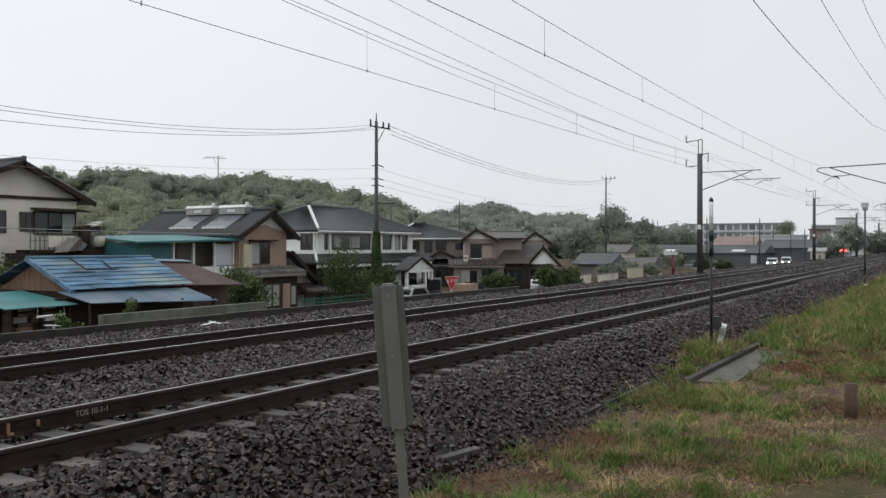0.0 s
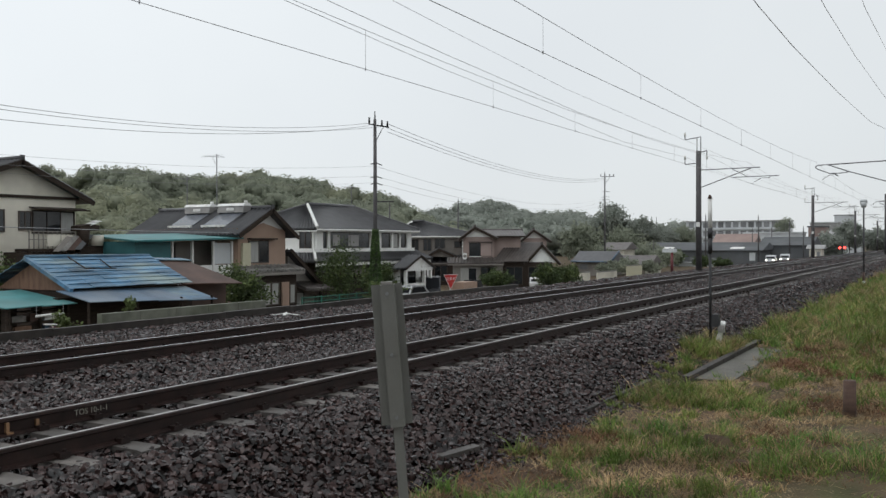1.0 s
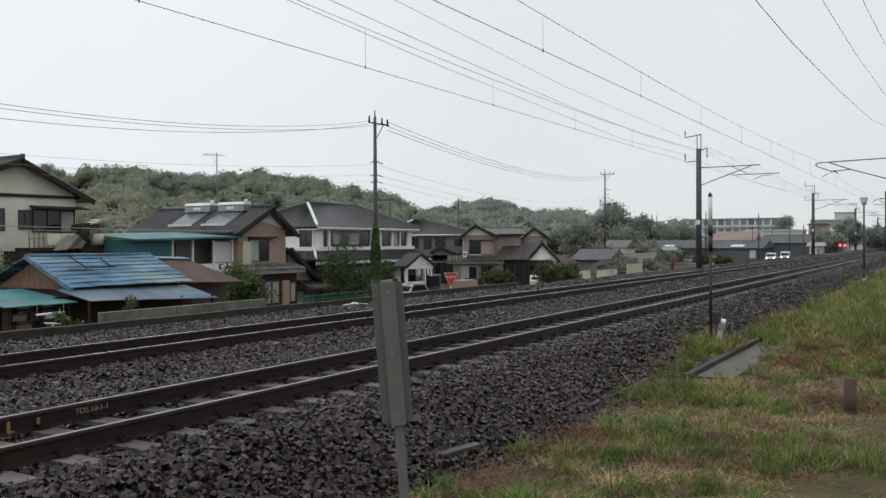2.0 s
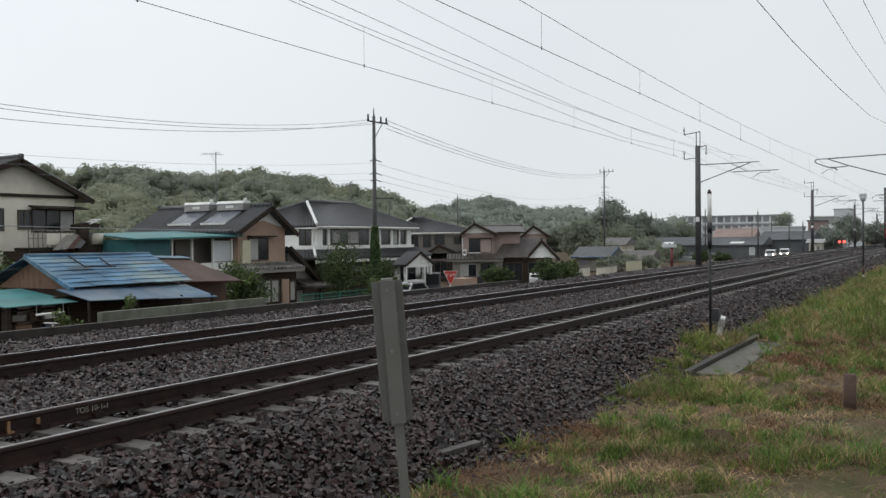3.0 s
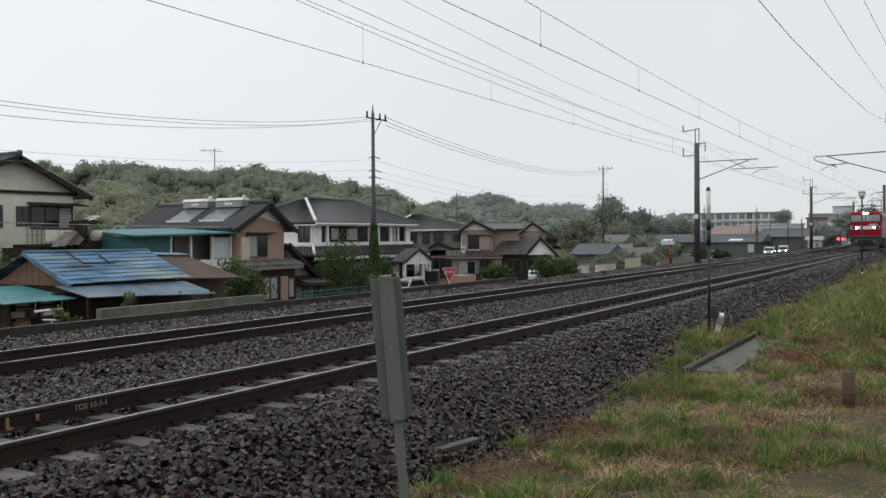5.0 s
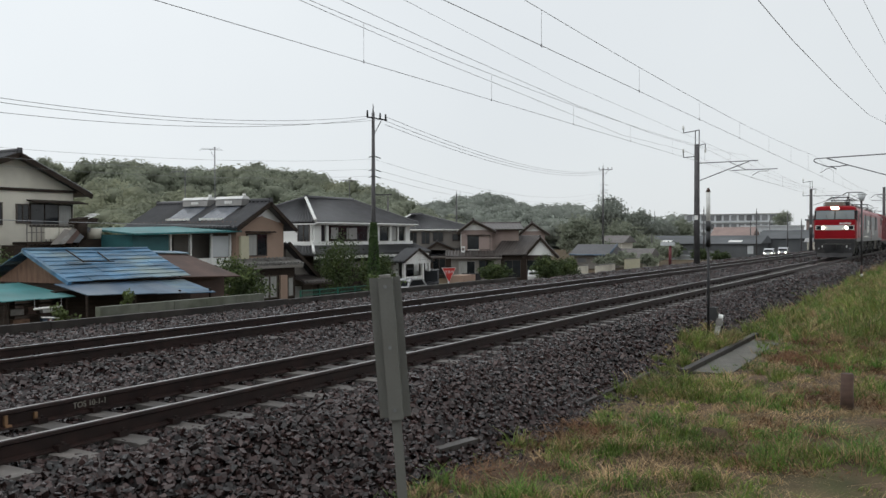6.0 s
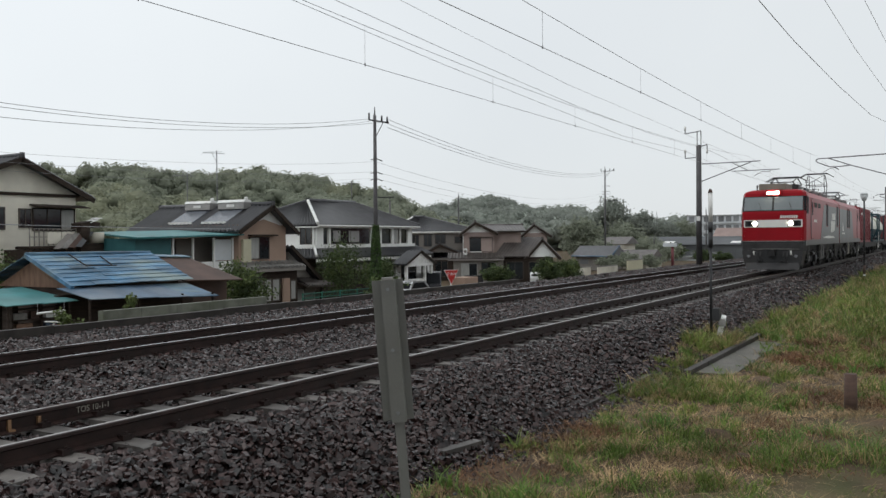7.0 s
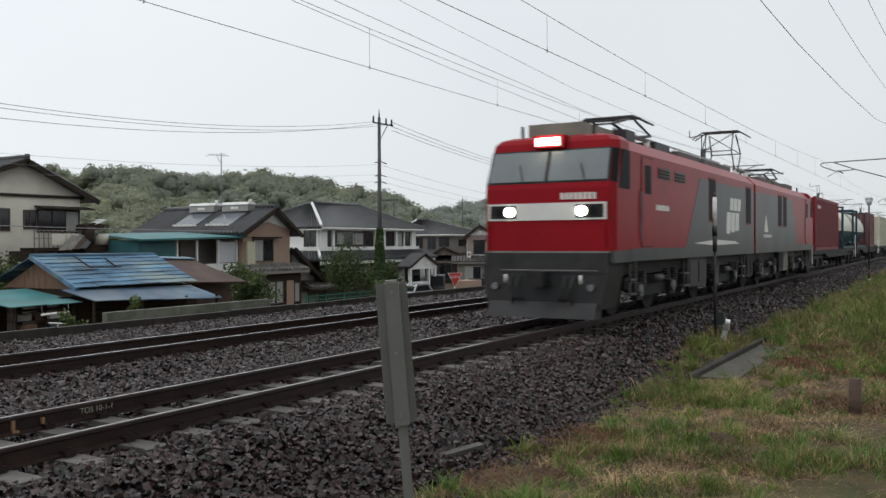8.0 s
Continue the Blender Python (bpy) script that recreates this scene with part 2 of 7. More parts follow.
M["cont_brown"] = mat("maroon_container_paint", (0.16, 0.035, 0.04), 0.5, vary=0.15, scale=1, fine=30)
M["cont_cream"] = mat("cream_container_paint", (0.48, 0.46, 0.36), 0.5, vary=0.1, scale=1, fine=30)
M["tank_pale"] = mat("pale_tank_paint", (0.60, 0.60, 0.50), 0.35, vary=0.08, scale=1, fine=30)
M["tank_blue"] = mat("dark_teal_tank_paint", (0.022, 0.05, 0.062), 0.5, vary=0.15, scale=1, fine=30, spec=0.2)
M["car_silver"] = mat("silver_car_paint", (0.42, 0.43, 0.44), 0.25, 0.4, vary=0.05, scale=1, fine=20, bump=0)
M["car_white"] = mat("white_car_paint", (0.70, 0.70, 0.70), 0.25, vary=0.05, scale=1, fine=20, bump=0)
M["car_black"] = mat("black_car_paint", (0.02, 0.02, 0.024), 0.2, vary=0.1, scale=1, fine=20, bump=0)
M["yellow_mark"] = mat("pale_paint_marking", (0.30, 0.28, 0.24), 0.7, vary=0.2, scale=8, fine=60, bump=0)
M["solar"] = mat("dark_solar_panel", (0.12, 0.13, 0.15), 0.15, vary=0.1, scale=2, fine=10, bump=0)


# ---------------------------------------------------------------- mesh helpers
def box(bm, x0, x1, y0, y1, z0, z1):
    v = [bm.verts.new(p) for p in ((x0, y0, z0), (x1, y0, z0), (x1, y1, z0), (x0, y1, z0), (x0, y0, z1), (x1, y0, z1), (x1, y1, z1), (x0, y1, z1))]
    for f in ((3, 2, 1, 0), (4, 5, 6, 7), (0, 1, 5, 4), (1, 2, 6, 5), (2, 3, 7, 6), (3, 0, 4, 7)):
        bm.faces.new([v[i] for i in f])
    return bm


def cyl(bm, p0, p1, r0, r1=None, n=12):
    p0, p1 = Vector(p0), Vector(p1)
    r1 = r0 if r1 is None else r1
    q = (p1 - p0).to_track_quat("Z", "Y").to_matrix()
    rings = []
    for p, r in ((p0, r0), (p1, r1)):
        rings.append([bm.verts.new(p + q @ Vector((r * math.cos(2 * math.pi * i / n), r * math.sin(2 * math.pi * i / n), 0))) for i in range(n)])
    for i in range(n):
        f = bm.faces.new((rings[0][i], rings[0][(i + 1) % n], rings[1][(i + 1) % n], rings[1][i]))
        f.smooth = n > 7
    bm.faces.new(rings[0][::-1]), bm.faces.new(rings[1])
    return bm


def prism(bm, pts, axis, a, b):
    """A closed outline pts, pushed along an axis (0, 1, 2) from a to b; pts hold the two other coordinates in order."""
    def put(p, t):
        c = list(p)
        c.insert(axis, t)
        return bm.verts.new(c)
    lo, hi = [put(p, a) for p in pts], [put(p, b) for p in pts]
    n = len(pts)
    for i in range(n):
        bm.faces.new((lo[i], lo[(i + 1) % n], hi[(i + 1) % n], hi[i]))
    bm.faces.new(lo[::-1]), bm.faces.new(hi)
    return bm


def slab(bm, quad, thick):
    """A plate under the four points of quad."""
    q = [Vector(p) for p in quad]
    nrm = (q[1] - q[0]).cross(q[3] - q[0]).normalized()
    if nrm.z < 0:
        nrm = -nrm
    a, b = [bm.verts.new(p) for p in q], [bm.verts.new(p - nrm * thick) for p in q]
    n = len(q)
    bm.faces.new(a), bm.faces.new(b[::-1])
    for i in range(n):
        bm.faces.new((a[i], b[i], b[(i + 1) % n], a[(i + 1) % n]))
    return bm


def tiled(bm, e0, e1, r1, r0, pitch=0.32, course=0.3, depth=0.07, thick=0.06):
    """A pantiled slope between the eave e0-e1 and the ridge r0-r1: rolls down the slope, a step at each course."""
    e0, e1, r0, r1 = (Vector(p) for p in (e0, e1, r0, r1))
    nrm = (e1 - e0).cross(r0 - e0).normalized()
    if nrm.z < 0:
        nrm = -nrm
    cols = max(2, int((e1 - e0).length / pitch) * 4)
    rows = max(2, int(((r0 + r1) / 2 - (e0 + e1) / 2).length / course))
    grid = []
    for j in range(rows + 1):
        for lift in ((0.0,) if j == 0 else (0.0, 0.03) if j < rows else (0.0,)):
            t = j / rows
            a, b = e0.lerp(r0, t), e1.lerp(r1, t)
            line = []
            for i in range(cols + 1):
                p = a.lerp(b, i / cols) + nrm * (thick + depth * math.sin(i * math.pi / 2) * (1 if i % 4 else 0.3) + (0.03 if lift == 0.0 and j > 0 else 0.0))
                line.append(bm.verts.new(p))
            grid.append(line)
    for j in range(len(grid) - 1):
        for i in range(cols):
            f = bm.faces.new((grid[j][i], grid[j][i + 1], grid[j + 1][i + 1], grid[j + 1][i]))
            f.smooth = True
    return slab(bm, (e0, e1, r1, r0), 0.10)


def part(name, bm, material, parent=None, label="", bevel=0.0, kind=""):
    if bevel:
        bmesh.ops.bevel(bm, geom=[e for e in bm.edges if len(e.link_faces) == 2 and e.calc_face_angle(0) > 0.5], offset=bevel, segments=2, affect="EDGES", clamp_overlap=True)
    bmesh.ops.recalc_face_normals(bm, faces=bm.faces)
    me = bpy.data.meshes.new(name)
    bm.to_mesh(me)
    bm.free()
    me.materials.append(M[material])
    ob = new(name, me)
    if parent:
        ob.parent = parent
    if label or kind:
        tagged(ob, label, kind=kind)
    return ob


def mesh_obj(name, verts, faces, material, parent=None, smooth=False):
    me = bpy.data.meshes.new(name)
    verts, faces = np.asarray(verts, dtype=np.float32), np.asarray(faces, dtype=np.int32)
    k = faces.shape[1]
    me.vertices.add(len(verts)), me.loops.add(faces.size), me.polygons.add(len(faces))
    me.vertices.foreach_set("co", verts.ravel())
    me.loops.foreach_set("vertex_index", faces.ravel())
    me.polygons.foreach_set("loop_start", np.arange(0, faces.size, k, dtype=np.int32))
    me.polygons.foreach_set("use_smooth", np.full(len(faces), smooth))
    me.update(calc_edges=True)
    me.materials.append(M[material])
    ob = new(name, me)
    if parent:
        ob.parent = parent
    return ob


def thing(name, at_point, label, category, group="", kind=""):
    ob = new(name)
    ob.location = at_point
    return tagged(ob, label, category, group, kind)


def B():
    return bmesh.new()


ICO = B()
bmesh.ops.create_icosphere(ICO, subdivisions=1, radius=1.0)
ICO_V = np.array([v.co[:] for v in ICO.verts])
ICO_F = np.array([[v.index for v in f.verts] for f in ICO.faces])
ICO.free()
rng = np.random.default_rng(7)


def rotations(n):
    q = rng.normal(size=(n, 4))
    q /= np.linalg.norm(q, axis=1)[:, None]
    w, x, y, z = q.T
    return np.stack([np.stack([1 - 2 * (y * y + z * z), 2 * (x * y - w * z), 2 * (x * z + w * y)], 1),
                     np.stack([2 * (x * y + w * z), 1 - 2 * (x * x + z * z), 2 * (y * z - w * x)], 1),
                     np.stack([2 * (x * z - w * y), 2 * (y * z + w * x), 1 - 2 * (x * x + y * y)], 1)], 1)


def lumps(centres, sizes, squash=(1, 1, 0.8), rough=0.25):
    """Angular or bumpy lumps at the centres: vertices and triangles."""
    n = len(centres)
    base = ICO_V[None] * (1 + rng.uniform(-rough, rough, (n, len(ICO_V), 1)))
    v = np.einsum("nij,nkj->nki", rotations(n), base * rng.uniform(0.75, 1.25, (n, 1, 3))) * np.array(squash)
    v = v * np.asarray(sizes)[:, None, None] + np.asarray(centres)[:, None]
    f = ICO_F[None] + (np.arange(n) * len(ICO_V))[:, None, None]
    return v.reshape(-1, 3), f.reshape(-1, 3)


# ---------------------------------------------------------------- ground, ballast, tracks
def ground_z(x, y):
    """Height of the ground sheet: a mound under the camera, grass, the ballasted bank, the lower town."""
    prof = ((-3000, 0.3), (-20, 0.3), (-2, 0.1), (-0.6, -0.3), (0.6, -0.72), (4.28, -0.77), (4.6, -0.95), (15.3, -0.95), (15.62, -0.46), (16.6, -0.75), (18.6, -1.9), (31.0, -2.3), (36.0, -3.1), (3000, -3.1))
    z = float(np.interp(y, [p[0] for p in prof], [p[1] for p in prof]))
    if y < 0.6 and x > 7:
        z = z * max(0.0, 1 - (x - 7) / 4) + -0.72 * min(1.0, (x - 7) / 4)
    return z


def make_ground():
    xs = np.concatenate([[-3000, -800, -200, -60], np.arange(-20, 60, 0.5), np.arange(60, 200, 4), [240, 320, 500, 900, 1600, 3000]])
    ys = np.concatenate([[-3000, -800, -200, -60, -20, -8], np.arange(-3, 21, 0.3), [24, 30, 40, 60, 90, 150, 300, 600, 1200, 3000]])
    verts = []
    for x in xs:
        for y in ys:
            verts.append((x, y, ground_z(x, y) + 0.05 * noise.noise(Vector((x * 0.6, y * 0.6, 0))) * (1 if 0 < y < 4.4 else 0.2)))
    ny = len(ys)
    i, j = np.meshgrid(np.arange(len(xs) - 1), np.arange(ny - 1), indexing="ij")
    a = (i * ny + j).ravel()
    ob = mesh_obj("ground", verts, np.stack([a, a + ny, a + ny + 1, a + 1], 1), "earth", smooth=True)
    return tagged(ob, "damp earth ground with patchy green and dry grass", "ground", kind="structure")


make_ground()

NEAR_Y, FAR_Y = 7.055, 11.45


def bed_z(y):
    """Top of the ballast across the line."""
    return float(np.interp(y, [4.25, 4.6, 5.55, 6.1, 6.5, 7.6, 8.2, 8.7, 9.7, 10.4, 12.6, 13.1, 14.2, 15.6], [-0.76, -0.6, -0.22, -0.2, -0.228, -0.228, -0.2, -0.25, -0.25, -0.19, -0.19, -0.21, -0.22, -0.21]))


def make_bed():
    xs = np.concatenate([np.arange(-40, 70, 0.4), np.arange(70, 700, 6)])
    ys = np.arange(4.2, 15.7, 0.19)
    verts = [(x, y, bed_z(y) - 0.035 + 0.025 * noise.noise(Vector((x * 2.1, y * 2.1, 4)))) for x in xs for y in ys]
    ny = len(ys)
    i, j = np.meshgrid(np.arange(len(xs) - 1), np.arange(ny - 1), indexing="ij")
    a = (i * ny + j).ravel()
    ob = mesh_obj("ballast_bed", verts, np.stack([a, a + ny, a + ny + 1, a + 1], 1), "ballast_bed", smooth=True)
    return tagged(ob, "wet crushed stone ballast bed, near-black to hold the shade between stones", "ballast", kind="structure")


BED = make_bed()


CHIP_V = np.array([(x, y, z) for x in (-1, 1) for y in (-1, 1) for z in (-1, 1)]) * 0.72
CHIP_F = np.array([(0, 1, 3), (0, 3, 2), (4, 6, 7), (4, 7, 5), (0, 4, 5), (0, 5, 1), (2, 3, 7), (2, 7, 6), (0, 2, 6), (0, 6, 4), (1, 5, 7), (1, 7, 3)])


def chips(centres, sizes):
    """Crushed stones: six-sided splinters with uneven corners, each turned its own way."""
    n = len(centres)
    base = CHIP_V[None] * np.stack([rng.uniform(0.85, 1.35, n), rng.uniform(0.65, 1.05, n), rng.uniform(0.4, 0.8, n)], 1)[:, None]
    base = base * rng.uniform(0.55, 1.25, (n, 8, 3))
    v = np.einsum("nij,nkj->nki", rotations(n), base) * np.array((1, 1, 0.85))
    v = v * np.asarray(sizes)[:, None, None] + np.asarray(centres)[:, None]
    return v.reshape(-1, 3), (CHIP_F[None] + (np.arange(n) * 8)[:, None, None]).reshape(-1, 3)


def make_stones():
    pts, size = [], []
    # near shoulder and four-foot first, thinner further along
    for x0, x1, y0, y1, per, s in ((-6, 2.5, 4.2, 15.4, 60, 0.05), (2.5, 14, 4.2, 9.6, 620, 0.0375), (14, 30, 4.2, 9.6, 220, 0.045), (5, 16, 9.6, 15.4, 260, 0.043),
                                   (16, 30, 9.6, 15.4, 150, 0.052), (30, 60, 4.2, 15.4, 50, 0.06), (60, 130, 4.2, 15.4, 7, 0.09)):
        n = int((x1 - x0) * (y1 - y0) * per)
        x, y = rng.uniform(x0, x1, n), rng.uniform(y0, y1, n)
        # the sleepers lie mostly bare between and just outside the rails
        bare = (np.minimum(np.abs(y - NEAR_Y), np.abs(y - FAR_Y)) < 0.72) & (np.abs((x - 2.3 + 0.31) % 0.62 - 0.31) < 0.135) & (rng.uniform(0, 1, n) < 0.96)
        x, y = x[~bare], y[~bare]
        n = len(x)
        z = np.array([bed_z(v) for v in y])
        sz = s * rng.uniform(0.6, 1.45, n)
        pts.append(np.stack([x, y, z - 0.022 + rng.uniform(-0.022, 0.03, n)], 1))
        size.append(sz)
    # stones strewn into the grass edge
    n = 2200
    x, y = rng.uniform(4, 30, n), 4.3 - np.abs(rng.normal(0, 0.22, n))
    pts.append(np.stack([x, y, np.full(n, -0.75)], 1)), size.append(0.03 * rng.uniform(0.6, 1.3, n))
    v, f = chips(np.concatenate(pts), np.concatenate(size) * 1.02)
    ob = mesh_obj("ballast_stones", v, f, "ballast_stone")
    return tagged(ob, "wet dark grey crushed ballast stones with sharp edges", "ballast", kind="stuff")


make_stones()

RAIL = ((-0.021, 0.0), (0.021, 0.0), (0.0325, -0.009), (0.034, -0.035), (0.010, -0.05), (0.008, -0.145), (0.0635, -0.163), (0.0635, -0.175),
        (-0.0635, -0.175), (-0.0635, -0.163), (-0.008, -0.145), (-0.010, -0.05), (-0.034, -0.035), (-0.0325, -0.009))


def make_track(name, yc, label, dz=0.0, head="rail_top"):
    track = thing(name, (0, yc, dz), label, "railway track", "railway tracks", "structure")
    for side in (-0.565, 0.565):
        bm = B()
        x0, x1 = -40, 900
        prism(bm, [(side + a, b) for a, b in RAIL], 0, x0, x1)
        rail = part("rail", bm, "rail_side", track)
        rail.data.materials.append(M[head])
        for p in rail.data.polygons:
            if p.normal.z > 0.9 and p.center.z > -0.01:
                p.material_index = 1
    base = B()
    prism(base, [(-1.0, -0.32), (-1.0, -0.185), (-0.95, -0.175), (0.95, -0.175), (1.0, -0.185), (1.0, -0.32)], 0, -0.12, 0.12)
    first = part("sleeper", base, "sleeper", track)
    clip = B()
    box(clip, -0.05, 0.05, -0.10, -0.02, -0.175, -0.125)
    box(clip, -0.05, 0.05, 0.02, 0.10, -0.175, -0.125)
    cyl(clip, (0, -0.085, -0.14), (0, -0.085, -0.10), 0.016, n=6)
    cyl(clip, (0, 0.085, -0.14), (0, 0.085, -0.10), 0.016, n=6)
    firstclip = part("rail_clip", clip, "rail_side", track)
    xs = [2.3 + 0.62 * i for i in range(210)]
    for k, x in enumerate(xs):
        s = first if k == 0 else new("sleeper", first.data)
        s.parent = track
        s.location = (x, 0, random.uniform(-0.012, -0.002))
        s.rotation_euler = (0, 0, random.uniform(-0.012, 0.012))
        if k < 70:
            for side in (-0.565, 0.565):
                c = firstclip if k == 0 and side < 0 else new("rail_clip", firstclip.data)
                c.parent = track
                c.location = (x, side, 0)
    return track


TRACK = make_track("near_track", NEAR_Y, "railway track with rusty rails on concrete sleepers in dark ballast", head="rail_top_dull")
FAR = make_track("far_track", FAR_Y, "second railway track with shiny rail heads on concrete sleepers", -0.01)


def lettering(name, body, size, material, m, parent, depth=0.002):
    cu = bpy.data.curves.new(name, "FONT")
    cu.body, cu.size, cu.extrude, cu.align_x, cu.align_y = body, size, depth, "CENTER", "CENTER"
    tmp = bpy.data.objects.new("tmp", cu)
    me = bpy.data.meshes.new_from_object(tmp)
    bpy.data.objects.remove(tmp)
    me.name = name
    me.materials.clear()
    me.materials.append(M[material])
    ob = new(name, me)
    ob.parent = parent
    ob.matrix_basis = m
    return ob


FACE = Matrix(((1, 0, 0, 0), (0, 0, -1, 0), (0, 1, 0, 0), (0, 0, 0, 1)))   # writing that faces -y
lettering("rail_marking", "TOS 10-1-1", 0.085, "yellow_mark", Matrix.Translation((6.0, 0.553, -0.085)) @ FACE, TRACK)

# two bond clips and a bolt on the web of the rail
for cx, ch in ((5.37, 0.10), (5.06, 0.12)):
    bm = B()
    box(bm, cx - 0.016, cx + 0.016, 0.527, 0.556, -0.165, -0.165 + ch)
    box(bm, cx - 0.016, cx + 0.05, 0.515, 0.556, -0.165, -0.14)
    part("bond_clip", bm, "brass", TRACK, "bronze bond clip on the rail", bevel=0.004)

# a dark low kerb wall on the far side of the line
def make_kerb():
    wall = thing("barrier_wall", (0, 15.4, 0), "low dark wet concrete edge wall along the railway", "low wall", kind="structure")
    x = -20.0
    while x < 31.2:
        ln = 2.4
        bm = B()
        box(bm, x + 0.006, x + ln - 0.006, -0.07, 0.07, -0.9, -0.05 + random.uniform(-0.012, 0.012))
        part("wall_panel", bm, "dark_conc", wall, bevel=0.012)
        x += ln
    return wall


make_kerb()


def make_conc_wall():
    wall = thing("concrete_wall", (0, 18.2, 0), "mossy weathered concrete block wall at the foot of the bank", "wall", kind="structure")
    for k in range(5):
        bm = B()
        box(bm, 14.6 + k * 1.2, 15.79 + k * 1.2, -0.09, 0.09, -2.1, -0.10)
        part("wall_panel", bm, "mossy_conc", wall, bevel=0.01)
    return wall


make_conc_wall()


def make_trough():
    """The concrete slab with its raised kerb in the grass."""
    t = thing("concrete_culvert_cover", (0, 0, 0), "wet concrete slab with a raised dark kerb in the grass", "concrete slab", kind="structure")
    for k in range(5):
        bm = B()
        box(bm, 15.0 + k * 1.3, 16.28 + k * 1.3, 3.84, 3.96, -0.95, -0.655)
        part("kerb_stone", bm, "dark_conc", t, bevel=0.015)
    for k in range(3):
        bm = B()
        box(bm, 15.3 + k * 2.3, 17.58 + k * 2.3, 3.2 + 0.04 * (k % 2), 3.82, -0.95, -0.724 - 0.006 * k)
        part("slab", bm, "slab_wet", t, bevel=0.012)
    bm = B()
    box(bm, -0.34, 0.34, -0.05, 0.05, -0.03, 0.03)
    o = part("edging_strip", bm, "sleeper", t, bevel=0.01)
    o.location, o.rotation_euler = (8.2, 4.55, -0.622), (0.1, 0.02, -0.14)
    for k in range(3):
        bm = B()
        box(bm, 11.3 + k * 1.1, 12.38 + k * 1.1, 4.34, 4.44, -0.85, -0.68)
        part("edging_kerb", bm, "dark_conc", t, bevel=0.012)
    return t


make_trough()


def make_road():
    """A lane along the houses below the line."""
    verts = [(x, y, ground_z(x, y) + 0.03) for x in np.arange(36, 320, 4.0) for y in (21.0, 26.0, 31.0, 33.5, 36.0, 39.0)]
    nx = len(verts) // 6
    faces = [(i * 6 + j, (i + 1) * 6 + j, (i + 1) * 6 + j + 1, i * 6 + j + 1) for i in range(nx - 1) for j in range(5)]
    return tagged(mesh_obj("road", verts, faces, "asphalt", smooth=True), "wet asphalt lane along the houses below the railway", "road", kind="structure")


make_road()


# ---------------------------------------------------------------- line side things
def make_sign_post():
    """The grey folded-steel marker close to the camera, seen from behind."""
    p = thing("marker_post", (4.61, 3.0, -0.8), "grey painted steel trackside marker plate on a thin leaning post", "marker post")
    bm = B()
    # leg: a hollow square tube
    box(bm, -0.026, 0.034, -0.026, 0.026, 0.0, 2.155)
    part("post", bm, "post", p, bevel=0.006)
    bm = B()
    pts = [(-0.098, 0.052), (-0.034, 0.052), (-0.026, 0.034), (-0.030, -0.040), (0.036, -0.040), (0.042, 0.034), (0.05, 0.052), (0.098, 0.052), (0.098, 0.046), (0.054, 0.046),
           (0.047, -0.046), (-0.041, -0.046), (-0.040, 0.046), (-0.098, 0.046)]
    prism(bm, [(a, b - 0.02) for a, b in pts], 2, 1.27, 2.155)
    part("plate", bm, "post", p)
    for z in (1.33, 1.72, 2.10):
        bm = B()
        cyl(bm, (0.0, -0.066, z), (0.0, -0.074, z), 0.011, n=8)
        part("bolt", bm, "steel", p)
    bm = B()
    box(bm, -0.033, 0.038, -0.062, 0.02, 2.157, 2.172)
    part("cap", bm, "concrete", p)
    p.matrix_basis = Matrix.Translation((4.686, 2.925, -0.8)) @ Matrix.Rotation(radians(33 - 90), 4, "Z") @ Matrix.Rotation(radians(-4.3), 4, "Y")
    return p


make_sign_post()


def make_stake():
    s = thing("wooden_stake", (12.97, 1.18, -0.75), "short dark weathered wooden stake in the grass", "stake")
    bm = B()
    cyl(bm, (0, 0, -0.15), (0.01, 0, 0.50), 0.085, 0.08, 14)
    part("stake_body", bm, "stake_wood", s, bevel=0.012)
    return s


make_stake()


def make_signal_pole():
    s = thing("signal_pole", (20.05, 4.66, -0.68), "thin dark trackside pole with a white lamp tube on top", "signal pole")
    bm = B()
    cyl(bm, (0, 0, 0), (-0.03, 0, 2.4), 0.033, 0.03, 10)
    part("pole", bm, "dark_steel", s)
    bm = B()
    cyl(bm, (-0.03, 0, 2.4), (-0.035, 0, 2.62), 0.055, n=12)
    cyl(bm, (-0.03, 0, 2.05), (-0.03, 0, 2.4), 0.05, n=12)
    part("collar", bm, "dark_steel", s)
    bm = B()
    cyl(bm, (-0.035, 0, 2.62), (-0.04, 0, 3.27), 0.048, n=14)
    part("lamp_tube", bm, "white", s, "white lamp tube")
    bm = B()
    cyl(bm, (-0.04, 0, 3.27), (-0.04, 0, 3.36), 0.055, 0.02, 14)
    part("cap", bm, "rust_sheet", s)
    bm = B()
    box(bm, -0.06, 0.08, -0.19, -0.03, 0.42, 0.70)
    part("junction_box", bm, "dark_steel", s, bevel=0.015)
    bm = B()
    box(bm, -0.05, 0.06, -0.30, -0.17, 0.30, 0.46)
    part("small_box", bm, "concrete", s, bevel=0.01)
    return s


make_signal_pole()


def make_white_marker():
    s = thing("kilometre_marker", (20.12, 4.54, -0.74), "leaning white painted concrete marker stub beside the pole", "marker")
    bm = B()
    prism(bm, [(-0.06, 0), (0.06, 0), (0.06, 0.54), (0.02, 0.62), (-0.06, 0.58)], 1, -0.05, 0.05)
    part("stub", bm, "white", s, bevel=0.01)
    s.rotation_euler = (0.22, -0.1, 0.3)
    return s


make_white_marker()


